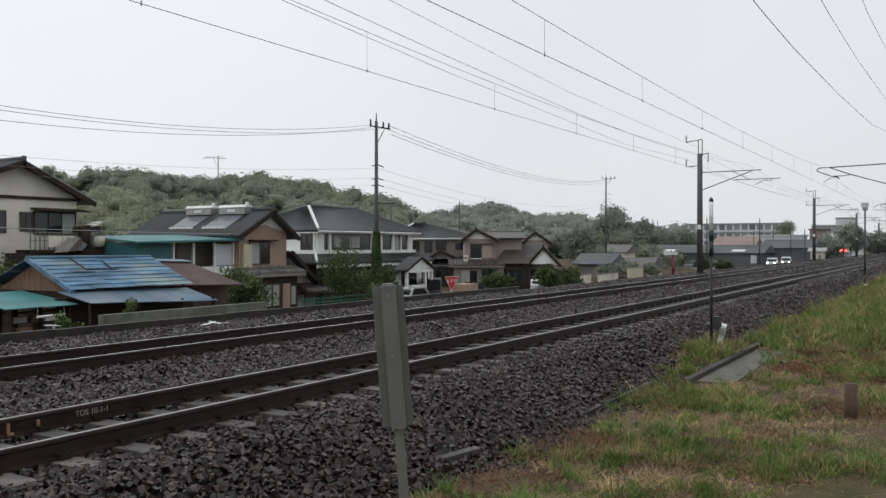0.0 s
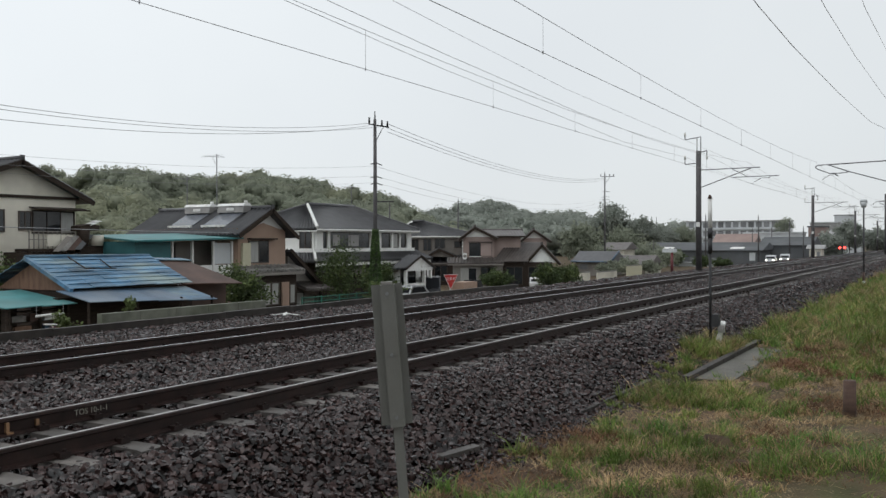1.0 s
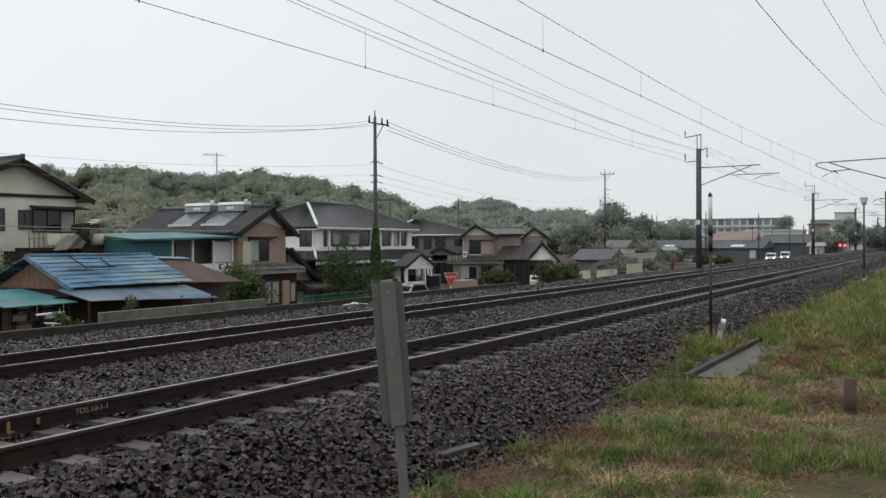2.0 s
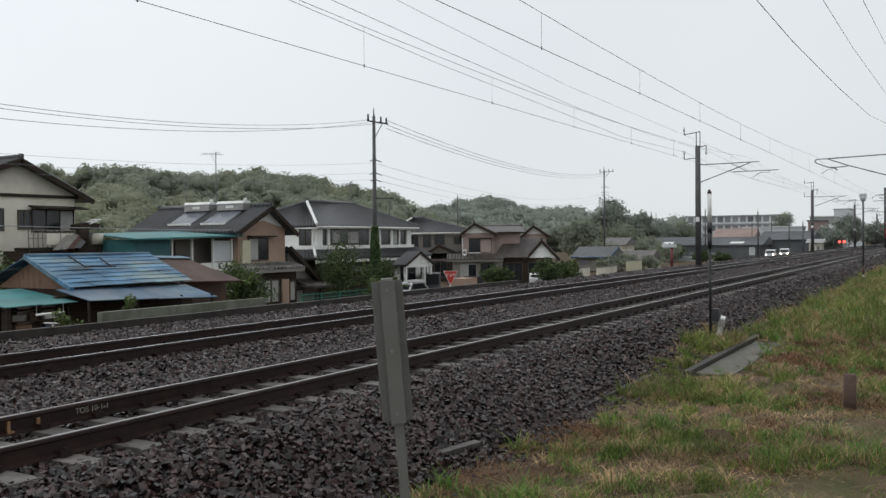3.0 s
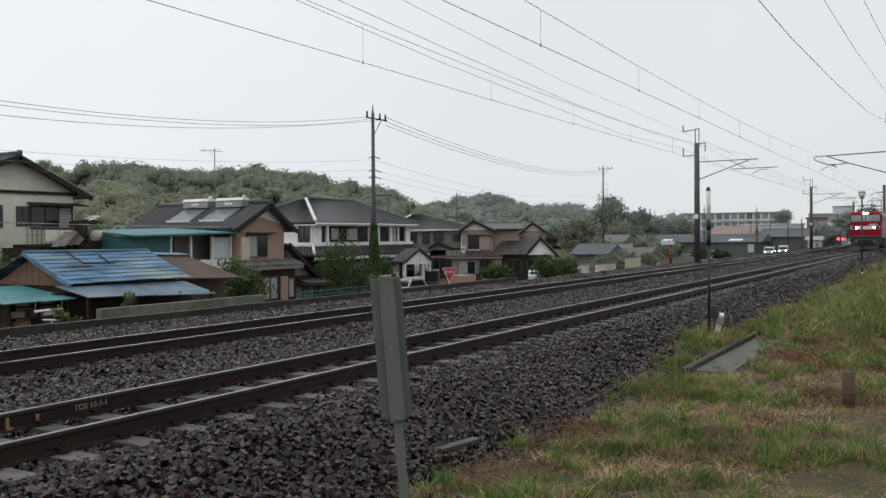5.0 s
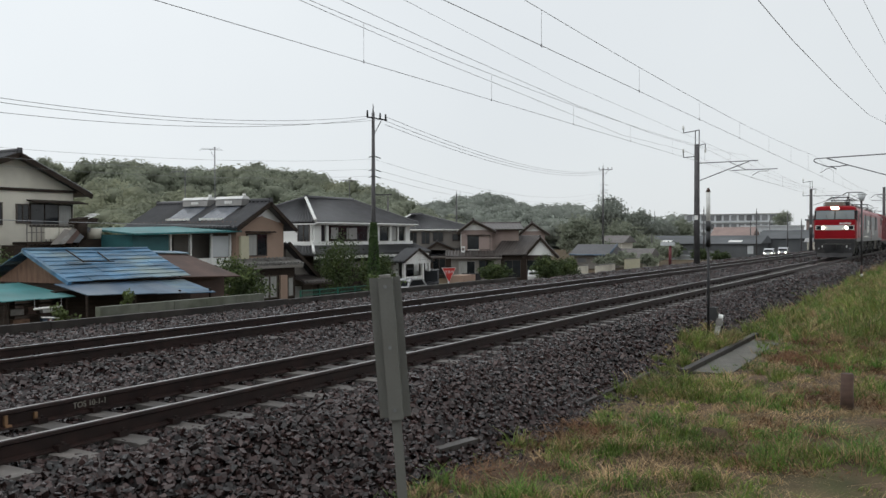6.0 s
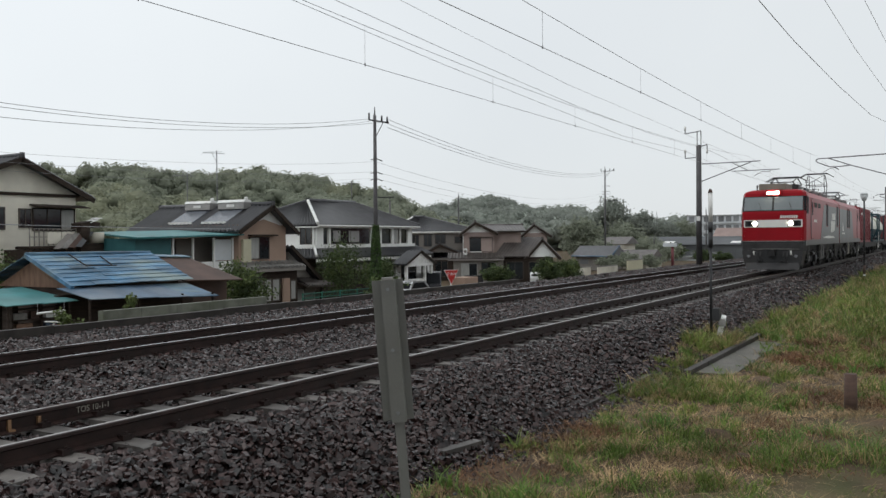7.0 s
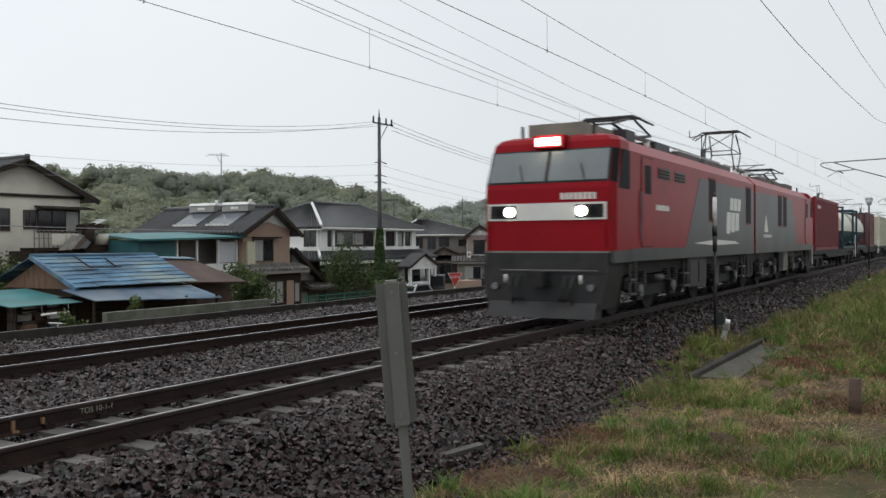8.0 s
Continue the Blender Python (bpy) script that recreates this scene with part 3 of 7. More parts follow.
def make_lamp_post(x, y):
    s = thing("loudspeaker_pole", (x, y, -0.7), "thin pole with a horn-shaped head and white painted foot", "pole")
    bm = B()
    cyl(bm, (0, 0, 0), (0, 0, 4.2), 0.05, 0.04, 10)
    part("pole", bm, "dark_steel", s)
    bm = B()
    cyl(bm, (0, 0, 4.15), (0, 0, 4.45), 0.10, 0.2, 12)
    cyl(bm, (0, 0, 4.45), (0, 0, 4.58), 0.2, 0.16, 12)
    part("horn", bm, "far_pale", s)
    bm = B()
    cyl(bm, (0, 0, 0.0), (0, 0, 0.28), 0.075, n=10)
    part("foot", bm, "white", s)
    bm = B()
    cyl(bm, (0, 0, 0.28), (0, 0, 0.75), 0.065, n=10)
    part("band", bm, "rust_sheet", s)
    return s


make_lamp_post(51.4, 4.0)


# ---------------------------------------------------------------- overhead line
def tube(name, pts, r, material, parent, n=6):
    bm = B()
    for a, b in zip(pts, pts[1:]):
        cyl(bm, a, b, r, n=n)
    return part(name, bm, material, parent)


MASTS = ((59.5, 7.75), (115.6, 7.37), (170.4, 7.2), (224.1, 6.6), (278, 6.6))


def make_mast(x, y, h, reach, group="overhead line masts"):
    """A round concrete mast; its arms reach towards the track on the side given (negative: towards the camera)."""
    m = thing("catenary_mast", (x, y, -0.5), "dark wet concrete overhead line mast with steel bracket arms", "mast", group)
    bm = B()
    cyl(bm, (0, 0, 0), (0, 0, h + 0.5), 0.2, 0.165, 18)
    part("pole", bm, "pole_conc", m)
    s = 1 if reach > 0 else -1
    e = abs(reach)
    def pt(d, z):
        return (0, s * d, z + 0.5)
    if s < 0:
        tube("top_tube", [pt(0.1, 6.48), pt(e + 0.77, 6.50)], 0.035, "steel", m)
        tube("stay_tube", [pt(0.1, 5.3), pt(e + 0.2, 6.46)], 0.035, "steel", m)
        tube("register_tube", [pt(e - 0.9, 5.91), pt(e + 1.95, 5.92)], 0.03, "steel", m)
        tube("drop_tube", [pt(e - 1.07, 6.5), pt(e, 5.92)], 0.025, "steel", m)
        tube("steady_arm", [pt(e + 1.4, 5.9), pt(e + 1.36, 5.8), pt(e + 0.85, 5.8), pt(e + 0.4, 5.55)], 0.02, "steel", m)
    else:
        # cantilever that ends in a bent-back register tube
        tube("top_tube", [pt(0.1, 6.36), pt(3.73, 6.26)], 0.04, "steel", m)
        tube("stay_tube", [pt(0.1, 4.98), pt(2.6, 5.8), pt(3.73, 6.24)], 0.035, "steel", m)
        tube("register_tube", [pt(2.6, 5.78), pt(3.1, 5.73), pt(3.67, 5.73), pt(4.35, 6.02), pt(4.45, 6.12), pt(4.42, 6.2), pt(4.25, 6.25), pt(3.73, 6.26)], 0.033, "steel", m)
        tube("drop_tube", [pt(3.5, 5.76), pt(3.2, 5.56)], 0.035, "dark_steel", m)
        tube("steady_arm", [pt(3.3, 5.7), pt(3.7, 5.62), pt(4.1, 5.38)], 0.018, "steel", m)
    tube("head_frame", [pt(-0.1, h - 0.3), pt(-0.1, h + 0.9), pt(-0.9, h + 0.8), pt(-0.9, h + 1.2)], 0.03, "dark_steel", m)
    tube("head_post", [pt(0.15, h - 0.2), pt(0.15, h + 0.95), pt(-0.1, h + 0.9)], 0.03, "dark_steel", m)
    tube("side_bracket", [pt(0.1, h - 0.8), pt(-0.9, h - 0.85), pt(-0.9, h - 0.35)], 0.03, "dark_steel", m)
    tube("small_bracket", [pt(0.1, h - 0.1), pt(0.55, h), pt(0.55, h - 0.4)], 0.03, "dark_steel", m)
    for d, z in ((-0.9, h + 1.15), (-0.9, h - 0.4), (0.55, h - 0.45)):
        bm = B()
        cyl(bm, pt(d, z - 0.13), pt(d, z + 0.13), 0.06, n=10)
        part("insulator", bm, "loco_white", m)
    bm = B()
    box(bm, -0.21, -0.14, -0.12, 0.12, 3.2, 3.5)
    part("number_plate", bm, "white", m)
    return m


for mx, mh in MASTS:
    make_mast(mx, 14.6, mh, -3.15)
for mx in (57.0, 111.0):
    make_mast(mx, 2.6, 8.6, 4.45)


def make_middle_mast(x, y):
    """A tall mast between the tracks whose short arms reach over the far one."""
    m = thing("catenary_mast", (x, y, -0.5), "tall dark overhead line mast standing between the tracks", "mast", "overhead line masts")
    bm = B()
    cyl(bm, (0, 0, 0), (0, 0, 10.1), 0.24, 0.22, 16)
    part("pole", bm, "pole_conc", m)
    tube("top_tube", [(0, 0.2, 9.0), (0, 1.3, 8.9), (0, 1.95, 8.5), (0, 1.85, 8.3)], 0.05, "steel", m)
    tube("stay_tube", [(0, 0.2, 8.0), (0, 1.9, 7.95)], 0.05, "steel", m)
    return m


make_middle_mast(161.5, 9.25)


def wire(name, pts, r, label, category="wire"):
    cu = bpy.data.curves.new(name, "CURVE")
    cu.dimensions, cu.bevel_depth, cu.bevel_resolution = "3D", r, 1
    sp = cu.splines.new("POLY")
    sp.points.add(len(pts) - 1)
    for p, q in zip(sp.points, pts):
        p.co = (*q, 1)
    tmp = bpy.data.objects.new("tmp", cu)
    me = bpy.data.meshes.new_from_object(tmp)
    bpy.data.objects.remove(tmp)
    me.name = name
    me.materials.clear()
    me.materials.append(M["wire"])
    return tagged(new(name, me), label, category, "overhead wires")


def spans(x_first, step, count, y, z_at, sag, steps=14):
    pts = []
    for k in range(count):
        for i in range(steps):
            t = i / steps
            pts.append((x_first + (k + t) * step, y, z_at - sag * 4 * t * (1 - t)))
    pts.append((x_first + count * step, y, z_at))
    return pts


def catenary(y, zc, x_first, sag, top, name):
    cw = wire("contact_wire", [(x_first, y, zc), (500, y, zc)], 0.0068, "bare copper contact wire over the track")
    pts = spans(x_first, 54, 9, y, top, sag)
    mw = wire("messenger_wire", pts, 0.0062, "stranded messenger wire above the contact wire")
    x = (16.26 if name == "near" else 16.39) - 6.4 * 18
    while x < 200:
        t = ((x - x_first) / 54) % 1
        z = top - sag * 4 * t * (1 - t)
        bm = B()
        cyl(bm, (x, y, zc), (x, y, z), 0.004, n=5)
        d = part("dropper", bm, "wire", mw)
        bm = B()
        cyl(bm, (x, y, zc - 0.03), (x, y, zc + 0.04), 0.014, n=6)
        part("clamp", bm, "wire", mw)
        x += 6.4


catenary(NEAR_Y, 5.41, 57.0 - 162, 0.45, 6.45, "near")
catenary(FAR_Y, 5.55, 59.5 - 162, 0.65, 6.85, "far")


def feeder(y, pts, z_at, x_at, r=0.008):
    line = [(x, y, z) for x, z in pts]
    for k in range(4):
        for i in range(1, 9):
            t = i / 8
            line.append((x_at + (k + t) * 54, y, z_at - 0.5 * 4 * t * (1 - t)))
    return wire("feeder_wire", line, r, "stranded feeder wire strung between the masts")


feeder(13.9, [(-48.5, 8.9), (5.5, 8.6), (12, 8.2), (18.6, 7.86), (24.3, 7.62), (35.6, 7.26), (46.5, 7.15), (59.5, 7.35)], 7.35, 59.5)
feeder(15.5, [(-48.5, 9.2), (5.5, 8.75), (18.8, 8.14), (27.1, 7.76), (32.4, 7.61), (46.6, 7.15), (59.5, 7.4)], 7.4, 59.5)
feeder(13.0, [(-48.5, 9.2), (5.5, 8.8), (20.3, 8.13), (22.7, 8.02), (32.3, 7.62), (59.5, 7.3)], 7.3, 59.5, 0.006)
feeder(3.15, [(-50, 6.6), (3, 6.2), (17.5, 6.07), (21.6, 6.12), (31, 6.44), (44, 7.05), (57, 8.1)], 8.1, 57, 0.0085)
feeder(2.6, [(-50, 8), (3, 7.2), (22.9, 7.21), (30.4, 7.45), (46.8, 8.3), (57, 9.0)], 9.0, 57, 0.007)
feeder(1.7, [(-50, 8), (3, 6.8), (22.3, 6.95), (30.7, 7.49), (57, 9.6)], 9.6, 57, 0.006)


# ---------------------------------------------------------------- houses
def win_front(parent, x0, x1, z0, z1, y, frame_mat="frame_alu", pane="glass_dark", panes=2, name="window"):
    """A sliding window in a wall that faces the line (its face at y)."""
    bm = B()
    t = 0.06
    for a in ((x0 - t, x1 + t, z1, z1 + t), (x0 - t, x1 + t, z0 - t, z0), (x0 - t, x0, z0, z1), (x1, x1 + t, z0, z1)):
        box(bm, a[0], a[1], y - 0.07, y + 0.02, a[2], a[3])
    for i in range(1, panes):
        x = x0 + (x1 - x0) * i / panes
        box(bm, x - 0.025, x + 0.025, y - 0.055, y + 0.01, z0, z1)
    w = part(name, bm, frame_mat, parent)
    for i in range(panes):
        a, b = x0 + (x1 - x0) * i / panes, x0 + (x1 - x0) * (i + 1) / panes
        bm = B()
        box(bm, a, b, y - 0.03 - 0.012 * (i % 2), y - 0.004, z0, z1)
        part("pane", bm, pane if isinstance(pane, str) else pane[i % len(pane)], w)
    return w


def win_side(parent, y0, y1, z0, z1, x, frame_mat="frame_alu", pane="glass_dark"):
    """A window in a wall that faces -x."""
    bm = B()
    t = 0.06
    for a in ((y0 - t, y1 + t, z1, z1 + t), (y0 - t, y1 + t, z0 - t, z0), (y0 - t, y0, z0, z1), (y1, y1 + t, z0, z1), ((y0 + y1) / 2 - 0.03, (y0 + y1) / 2 + 0.03, z0, z1)):
        box(bm, x - 0.07, x + 0.02, a[0], a[1], a[2], a[3])
    w = part("window", bm, frame_mat, parent)
    bm = B()
    box(bm, x - 0.03, x - 0.004, y0, y1, z0, z1)
    part("pane", bm, pane, w)
    return w


def ridge_cap(parent, p, q, r=0.14, material="tile_roof"):
    bm = B()
    cyl(bm, p, q, r, n=8)
    for s in (p, q):
        c = Vector(s)
        box(bm, c.x - 0.11, c.x + 0.11, c.y - 0.06, c.y + 0.06, c.z - 0.14, c.z + 0.17)
    return part("ridge", bm, material, parent)


def gutter(parent, p, q, r=0.06, material="frame_alu"):
    bm = B()
    cyl(bm, p, q, r, n=8)
    return part("gutter", bm, material, parent)


def gable_y(parent, xa, xb, y0, y1, ze, zr, material, gable_wall, over=0.45, xr=None):
    """A gabled roof whose ridge runs along y, with its gable towards the line."""
    xr = (xa + xb) / 2 if xr is None else xr
    for xe in (xa, xb):
        d = -1 if xe == xa else 1
        drop = (zr - ze) / abs(xr - xe) * over
        bm = B()
        tiled(bm, (xe + d * over, y0 - over, ze - drop), (xe + d * over, y1 + over, ze - drop), (xr, y1 + over, zr), (xr, y0 - over, zr))
        part("roof", bm, material, parent)
        bm = B()
        slab(bm, ((xe + d * (over + 0.02), y0 - over - 0.07, ze - drop + 0.02), (xe + d * (over + 0.02), y0 - over - 0.01, ze - drop + 0.02), (xr, y0 - over - 0.01, zr + 0.06), (xr, y0 - over - 0.07, zr + 0.06)), 0.24)
        part("barge_board", bm, "wood_shade_dark", parent)
    bm = B()
    prism(bm, [(xa + 0.01, ze - 0.02), (xb - 0.01, ze - 0.02), (xr, zr - 0.14)], 1, y0 + 0.002, y0 + 0.16)
    part("gable", bm, gable_wall, parent)
    ridge_cap(parent, (xr, y0 - over, zr + 0.12), (xr, y1 + over, zr + 0.12), material=material)


def hip(parent, x0, x1, y0, y1, ze, zr, material, run=None, over=0.6, ridge_x=None):
    """A hipped roof whose ridge runs along x."""
    ym = (y0 + y1) / 2
    run = (y1 - y0) / 2 if run is None else run
    ra, rb = ridge_x if ridge_x else (x0 + run, x1 - run)
    a, b, c, d = (x0 - over, y0 - over, ze), (x1 + over, y0 - over, ze), (x1 + over, y1 + over, ze), (x0 - over, y1 + over, ze)
    r0, r1 = (ra, ym, zr), (rb, ym, zr)
    for q in ((a, b, r1, r0), (c, d, r0, r1), (d, a, r0, (ra + 0.01, ym, zr)), (b, c, r1, (rb + 0.01, ym, zr))):
        bm = B()
        tiled(bm, *q)
        part("roof", bm, material, parent)
    ridge_cap(parent, (ra, ym, zr + 0.12), (rb, ym, zr + 0.12), 0.17, material)
    for p, q in ((a, r0), (b, r1), (d, r0), (c, r1)):
        bm = B()
        cyl(bm, (p[0], p[1], p[2] + 0.12), (q[0], q[1], q[2] + 0.12), 0.12, n=7)
        part("hip_ridge", bm, "white" if p is a else material, parent)
    bm = B()
    box(bm, x0 - over + 0.05, x1 + over - 0.05, y0 - over + 0.05, y1 + over - 0.05, ze - 0.2, ze - 0.1)
    part("soffit", bm, "plaster_white", parent)
    gutter(parent, (x0 - over, y0 - over - 0.05, ze - 0.06), (x1 + over, y0 - over - 0.05, ze - 0.06), 0.07, "plaster_white")


def skirt(parent, x0, x1, yw, z_top, z_low, out, material, name="porch_roof"):
    """A lean-to roof along a wall that faces the line."""
    bm = B()
    tiled(bm, (x0, yw - out, z_low), (x1, yw - out, z_low), (x1, yw, z_top), (x0, yw, z_top))
    part(name, bm, material, parent)
    bm = B()
    box(bm, x0, x1, yw - out + 0.02, yw - out + 0.08, z_low - 0.22, z_low - 0.06)
    part("fascia", bm, "plaster_grey", parent)


def walls(parent, x0, x1, y0, y1, z0, z1, material, name="wall"):
    bm = B()
    box(bm, x0, x1, y0, y1, z0, z1)
    return part(name, bm, material, parent)


def house_left():
    h = thing("house_with_balcony", (0, 0, 0), "cream two-storey house with a tiled gable roof and cluttered balcony", "house", "houses")
    walls(h, 22.6, 30.6, 40, 48, -3.1, 4.15, "plaster_cream")
    gable_y(h, 22.6, 30.9, 40, 48, 4.1, 5.75, "tile_roof", "plaster_cream", 0.5, 27.2)
    bm = B()
    box(bm, 22.6, 30.75, 39.9, 39.995, 3.95, 4.1)
    part("belt_board", bm, "wood_shade_dark", h)
    win_front(h, 27.35, 27.95, 2.4, 3.25, 40, "frame_brown")
    win_front(h, 28.1, 30.45, 2.25, 3.3, 40, "wood_shade_dark", ("glass_dark", "glass_dark", "curtain"), 3)
    win_front(h, 25.6, 26.5, 2.3, 3.3, 40, "frame_brown")
    bm = B()
    slab(bm, ((27.9, 39.3, 3.42), (31.0, 39.3, 3.42), (31.0, 40.0, 3.55), (27.9, 40.0, 3.55)), 0.06)
    part("window_hood", bm, "wood_shade_dark", h)
    bm = B()
    box(bm, 27.1, 29.75, 38.9, 39.99, 1.28, 1.42)
    part("balcony_floor", bm, "wood_shade_dark", h)
    for z in (2.3, 1.9):
        bm = B()
        box(bm, 27.1, 29.75, 38.9, 38.95, z - 0.04, z)
        part("balcony_rail", bm, "plaster_grey", h)
    for k in range(11):
        bm = B()
        box(bm, 27.12 + k * 0.26, 27.17 + k * 0.26, 38.91, 38.94, 1.4, 2.28)
        part("baluster", bm, "plaster_grey", h)
    for k in range(2):
        bm = B()
        box(bm, 28.1 + k * 0.8, 28.85 + k * 0.8, 38.86, 38.9, 1.55, 2.12)
        part("balcony_panel", bm, "plaster_cream", h)
    for x in (27.2, 28.4, 29.65):
        bm = B()
        cyl(bm, (x, 38.95, -2.2), (x, 38.95, 1.3), 0.06, n=8)
        part("balcony_post", bm, "wood_shade_dark", h)
    walls(h, 26.5, 31.6, 38.95, 39.98, -2.4, 1.26, "wood_shade_dark", "ground_floor_screen")
    # patched lean-to at the corner: leaning sheets, a cream drum and a pale scrap on top
    walls(h, 29.9, 31.5, 38.7, 39.9, -2.4, 1.55, "wood_shade_dark", "lean_to_wall")
    bm = B()
    cyl(bm, (31.0, 38.9, 1.56), (31.0, 38.9, 2.12), 0.36, 0.4, 18)
    part("drum", bm, "plaster_cream", h, "cream plastic drum")
    # This cone and the cover stand in for a dark ivy-like mass.
    bm = B()
    cyl(bm, (30.1, 38.75, 1.56), (30.1, 38.75, 2.5), 0.28, 0.34, 12)
    part("covered_heap", bm, "wood_shade_dark", h)
    bm = B()
    prism(bm, [(29.75, 2.3), (30.9, 2.35), (31.0, 2.62), (30.4, 2.7), (29.8, 2.58)], 1, 38.55, 39.3)
    part("tarpaulin", bm, "wood_shade_dark", h, bevel=0.06)
    for q in (((30.35, 38.5, 2.62), (30.85, 38.5, 2.78), (30.85, 39.0, 2.84), (30.35, 39.0, 2.68)), ((30.7, 38.55, 2.82), (31.1, 38.55, 2.86), (31.1, 39.0, 2.9), (30.7, 39.0, 2.87))):
        bm = B()
        slab(bm, q, 0.03)
        part("sheet_scrap", bm, "white", h, "pale bent sheet metal scrap")
    for k in range(4):
        a = 28.0 + 0.42 * k
        bm = B()
        slab(bm, ((a, 38.3, 1.30 + 0.03 * k), (a + 0.36, 38.3, 1.28 + 0.03 * k), (a + 1.45, 38.7, 2.02 + 0.04 * k), (a + 1.1, 38.7, 2.06 + 0.04 * k)), 0.04)
        part("leaning_sheet", bm, ("plaster_grey", "concrete", "rust_sheet", "far_dark")[k], h)
    for k in range(9):
        bm = B()
        a = Vector((29.0 + 0.26 * k, 38.6 + 0.03 * k, 1.2 + 0.05 * (k % 3)))
        cyl(bm, a, a + Vector((random.uniform(-0.3, 0.8), 0.1, random.uniform(0.4, 1.0))), 0.025, n=5)
        part("leaning_pole", bm, "wood_shade_dark" if k % 2 else "wood_brown", h)
    return h


house_left()


def house_beige():
    h = thing("house_with_gable", (0, 0, 0), "beige two-storey house with tiled gable roof and cream shutter", "house", "houses")
    walls(h, 38.55, 42.75, 36, 44.5, -3.1, 2.55, "plaster_beige")
    gable_y(h, 38.55, 42.85, 36, 44.5, 2.45, 3.72, "tile_roof", "plaster_white", 0.55, 40.95)
    bm = B()
    prism(bm, [(38.6, 2.4), (42.8, 2.4), (40.7, 2.9)], 1, 35.96, 35.99)
    part("gable_panel", bm, "plaster_beige", h)
    win_front(h, 39.45, 41.1, 0.55, 1.78, 36, "frame_brown", ("curtain", "glass_dark"), 2)
    bm = B()
    box(bm, 39.3, 41.6, 35.6, 35.98, 1.9, 1.98)
    part("window_hood", bm, "wood_shade_dark", h)
    bm = B()
    box(bm, 38.72, 39.38, 35.78, 35.96, 0.35, 1.7)
    part("storm_shutter_box", bm, "shutter", h, "cream storm shutter box", bevel=0.02)
    skirt(h, 37.9, 43.6, 36, 0.28, -0.02, 0.9, "concrete")
    walls(h, 38.1, 43.2, 35.5, 35.99, -3.1, -0.12, "wood_shade_dark", "lower_wall")
    for k in range(4):
        win_front(h, 38.7 + k * 0.72, 39.3 + k * 0.72, -2.0, -0.75, 35.5, "frame_brown", ("curtain", "white"), 1, "paper_door")
    walls(h, 41.75, 42.4, 35.4, 35.49, -2.5, -0.7, "plaster_beige", "brick_pier")
    win_front(h, 42.55, 43.0, -2.0, -0.9, 35.5, "frame_brown", "curtain", 1)
    # lower annex whose roof falls away beside the house
    bm = B()
    tiled(bm, (46.5, 35.7, -1.32), (46.5, 41.0, -1.32), (43.0, 41.0, 1.22), (43.0, 35.7, 1.22))
    part("annex_roof", bm, "tile_roof", h)
    bm = B()
    slab(bm, ((46.52, 35.62, -1.3), (46.52, 35.69, -1.3), (43.0, 35.69, 1.3), (43.0, 35.62, 1.3)), 0.24)
    part("barge_board", bm, "wood_shade_dark", h)
    bm = B()
    prism(bm, [(43.25, -3.1), (45.9, -3.1), (45.9, -1.05), (43.25, 0.88)], 1, 36.2, 41.0)
    part("annex_wall", bm, "plaster_grey", h)
    bm = B()
    tiled(bm, (43.65, 35.0, -1.25), (46.6, 35.0, -1.35), (46.4, 36.18, -0.95), (43.65, 36.18, -0.85))
    part("annex_eave", bm, "tile_roof_brown", h)
    win_front(h, 44.0, 44.7, -2.6, -1.5, 36.2, "frame_brown", "curtain", 1)
    # solar water heaters on the slope that faces -x
    slope = (3.72 - 2.45) / 2.4
    for y in (37.2, 40.0):
        zc = lambda x: 3.72 - slope * (40.95 - x) + 0.16
        bm = B()
        slab(bm, ((38.75, y, zc(38.75)), (38.75, y + 1.9, zc(38.75)), (40.35, y + 1.9, zc(40.35)), (40.35, y, zc(40.35))), 0.1)
        heater = part("solar_heater", bm, "solar", h)
        bm = B()
        z0 = zc(40.5) - 0.08
        prism(bm, [(40.16, z0), (40.84, z0), (40.84, z0 + 0.36), (40.7, z0 + 0.5), (40.32, z0 + 0.5), (40.18, z0 + 0.36)], 1, y - 0.12, y + 2.0)
        part("tank", bm, "frame_alu", heater, "grey water tank", bevel=0.03)
        bm = B()
        prism(bm, [(40.14, z0 + 0.40), (40.86, z0 + 0.40), (40.72, z0 + 0.56), (40.30, z0 + 0.56)], 1, y - 0.16, y + 2.04)
        part("tank_lid", bm, "white", heater, "white lid", bevel=0.02)
        bm = B()
        cyl(bm, (40.5, y - 0.02, z0 + 0.55), (40.5, y - 0.02, z0 + 0.72), 0.12, 0.1, 10)
        part("filler_cap", bm, "white", heater)
        bm = B()
        box(bm, 40.145, 40.17, y + 0.65, y + 1.25, z0 + 0.12, z0 + 0.28)
        part("maker_plate", bm, "white", heater)
        bm = B()
        box(bm, 38.68, 38.78, y - 0.03, y + 1.93, zc(38.75) - 0.08, zc(38.75) + 0.06)
        part("frame", bm, "white", heater)
    return h


house_beige()


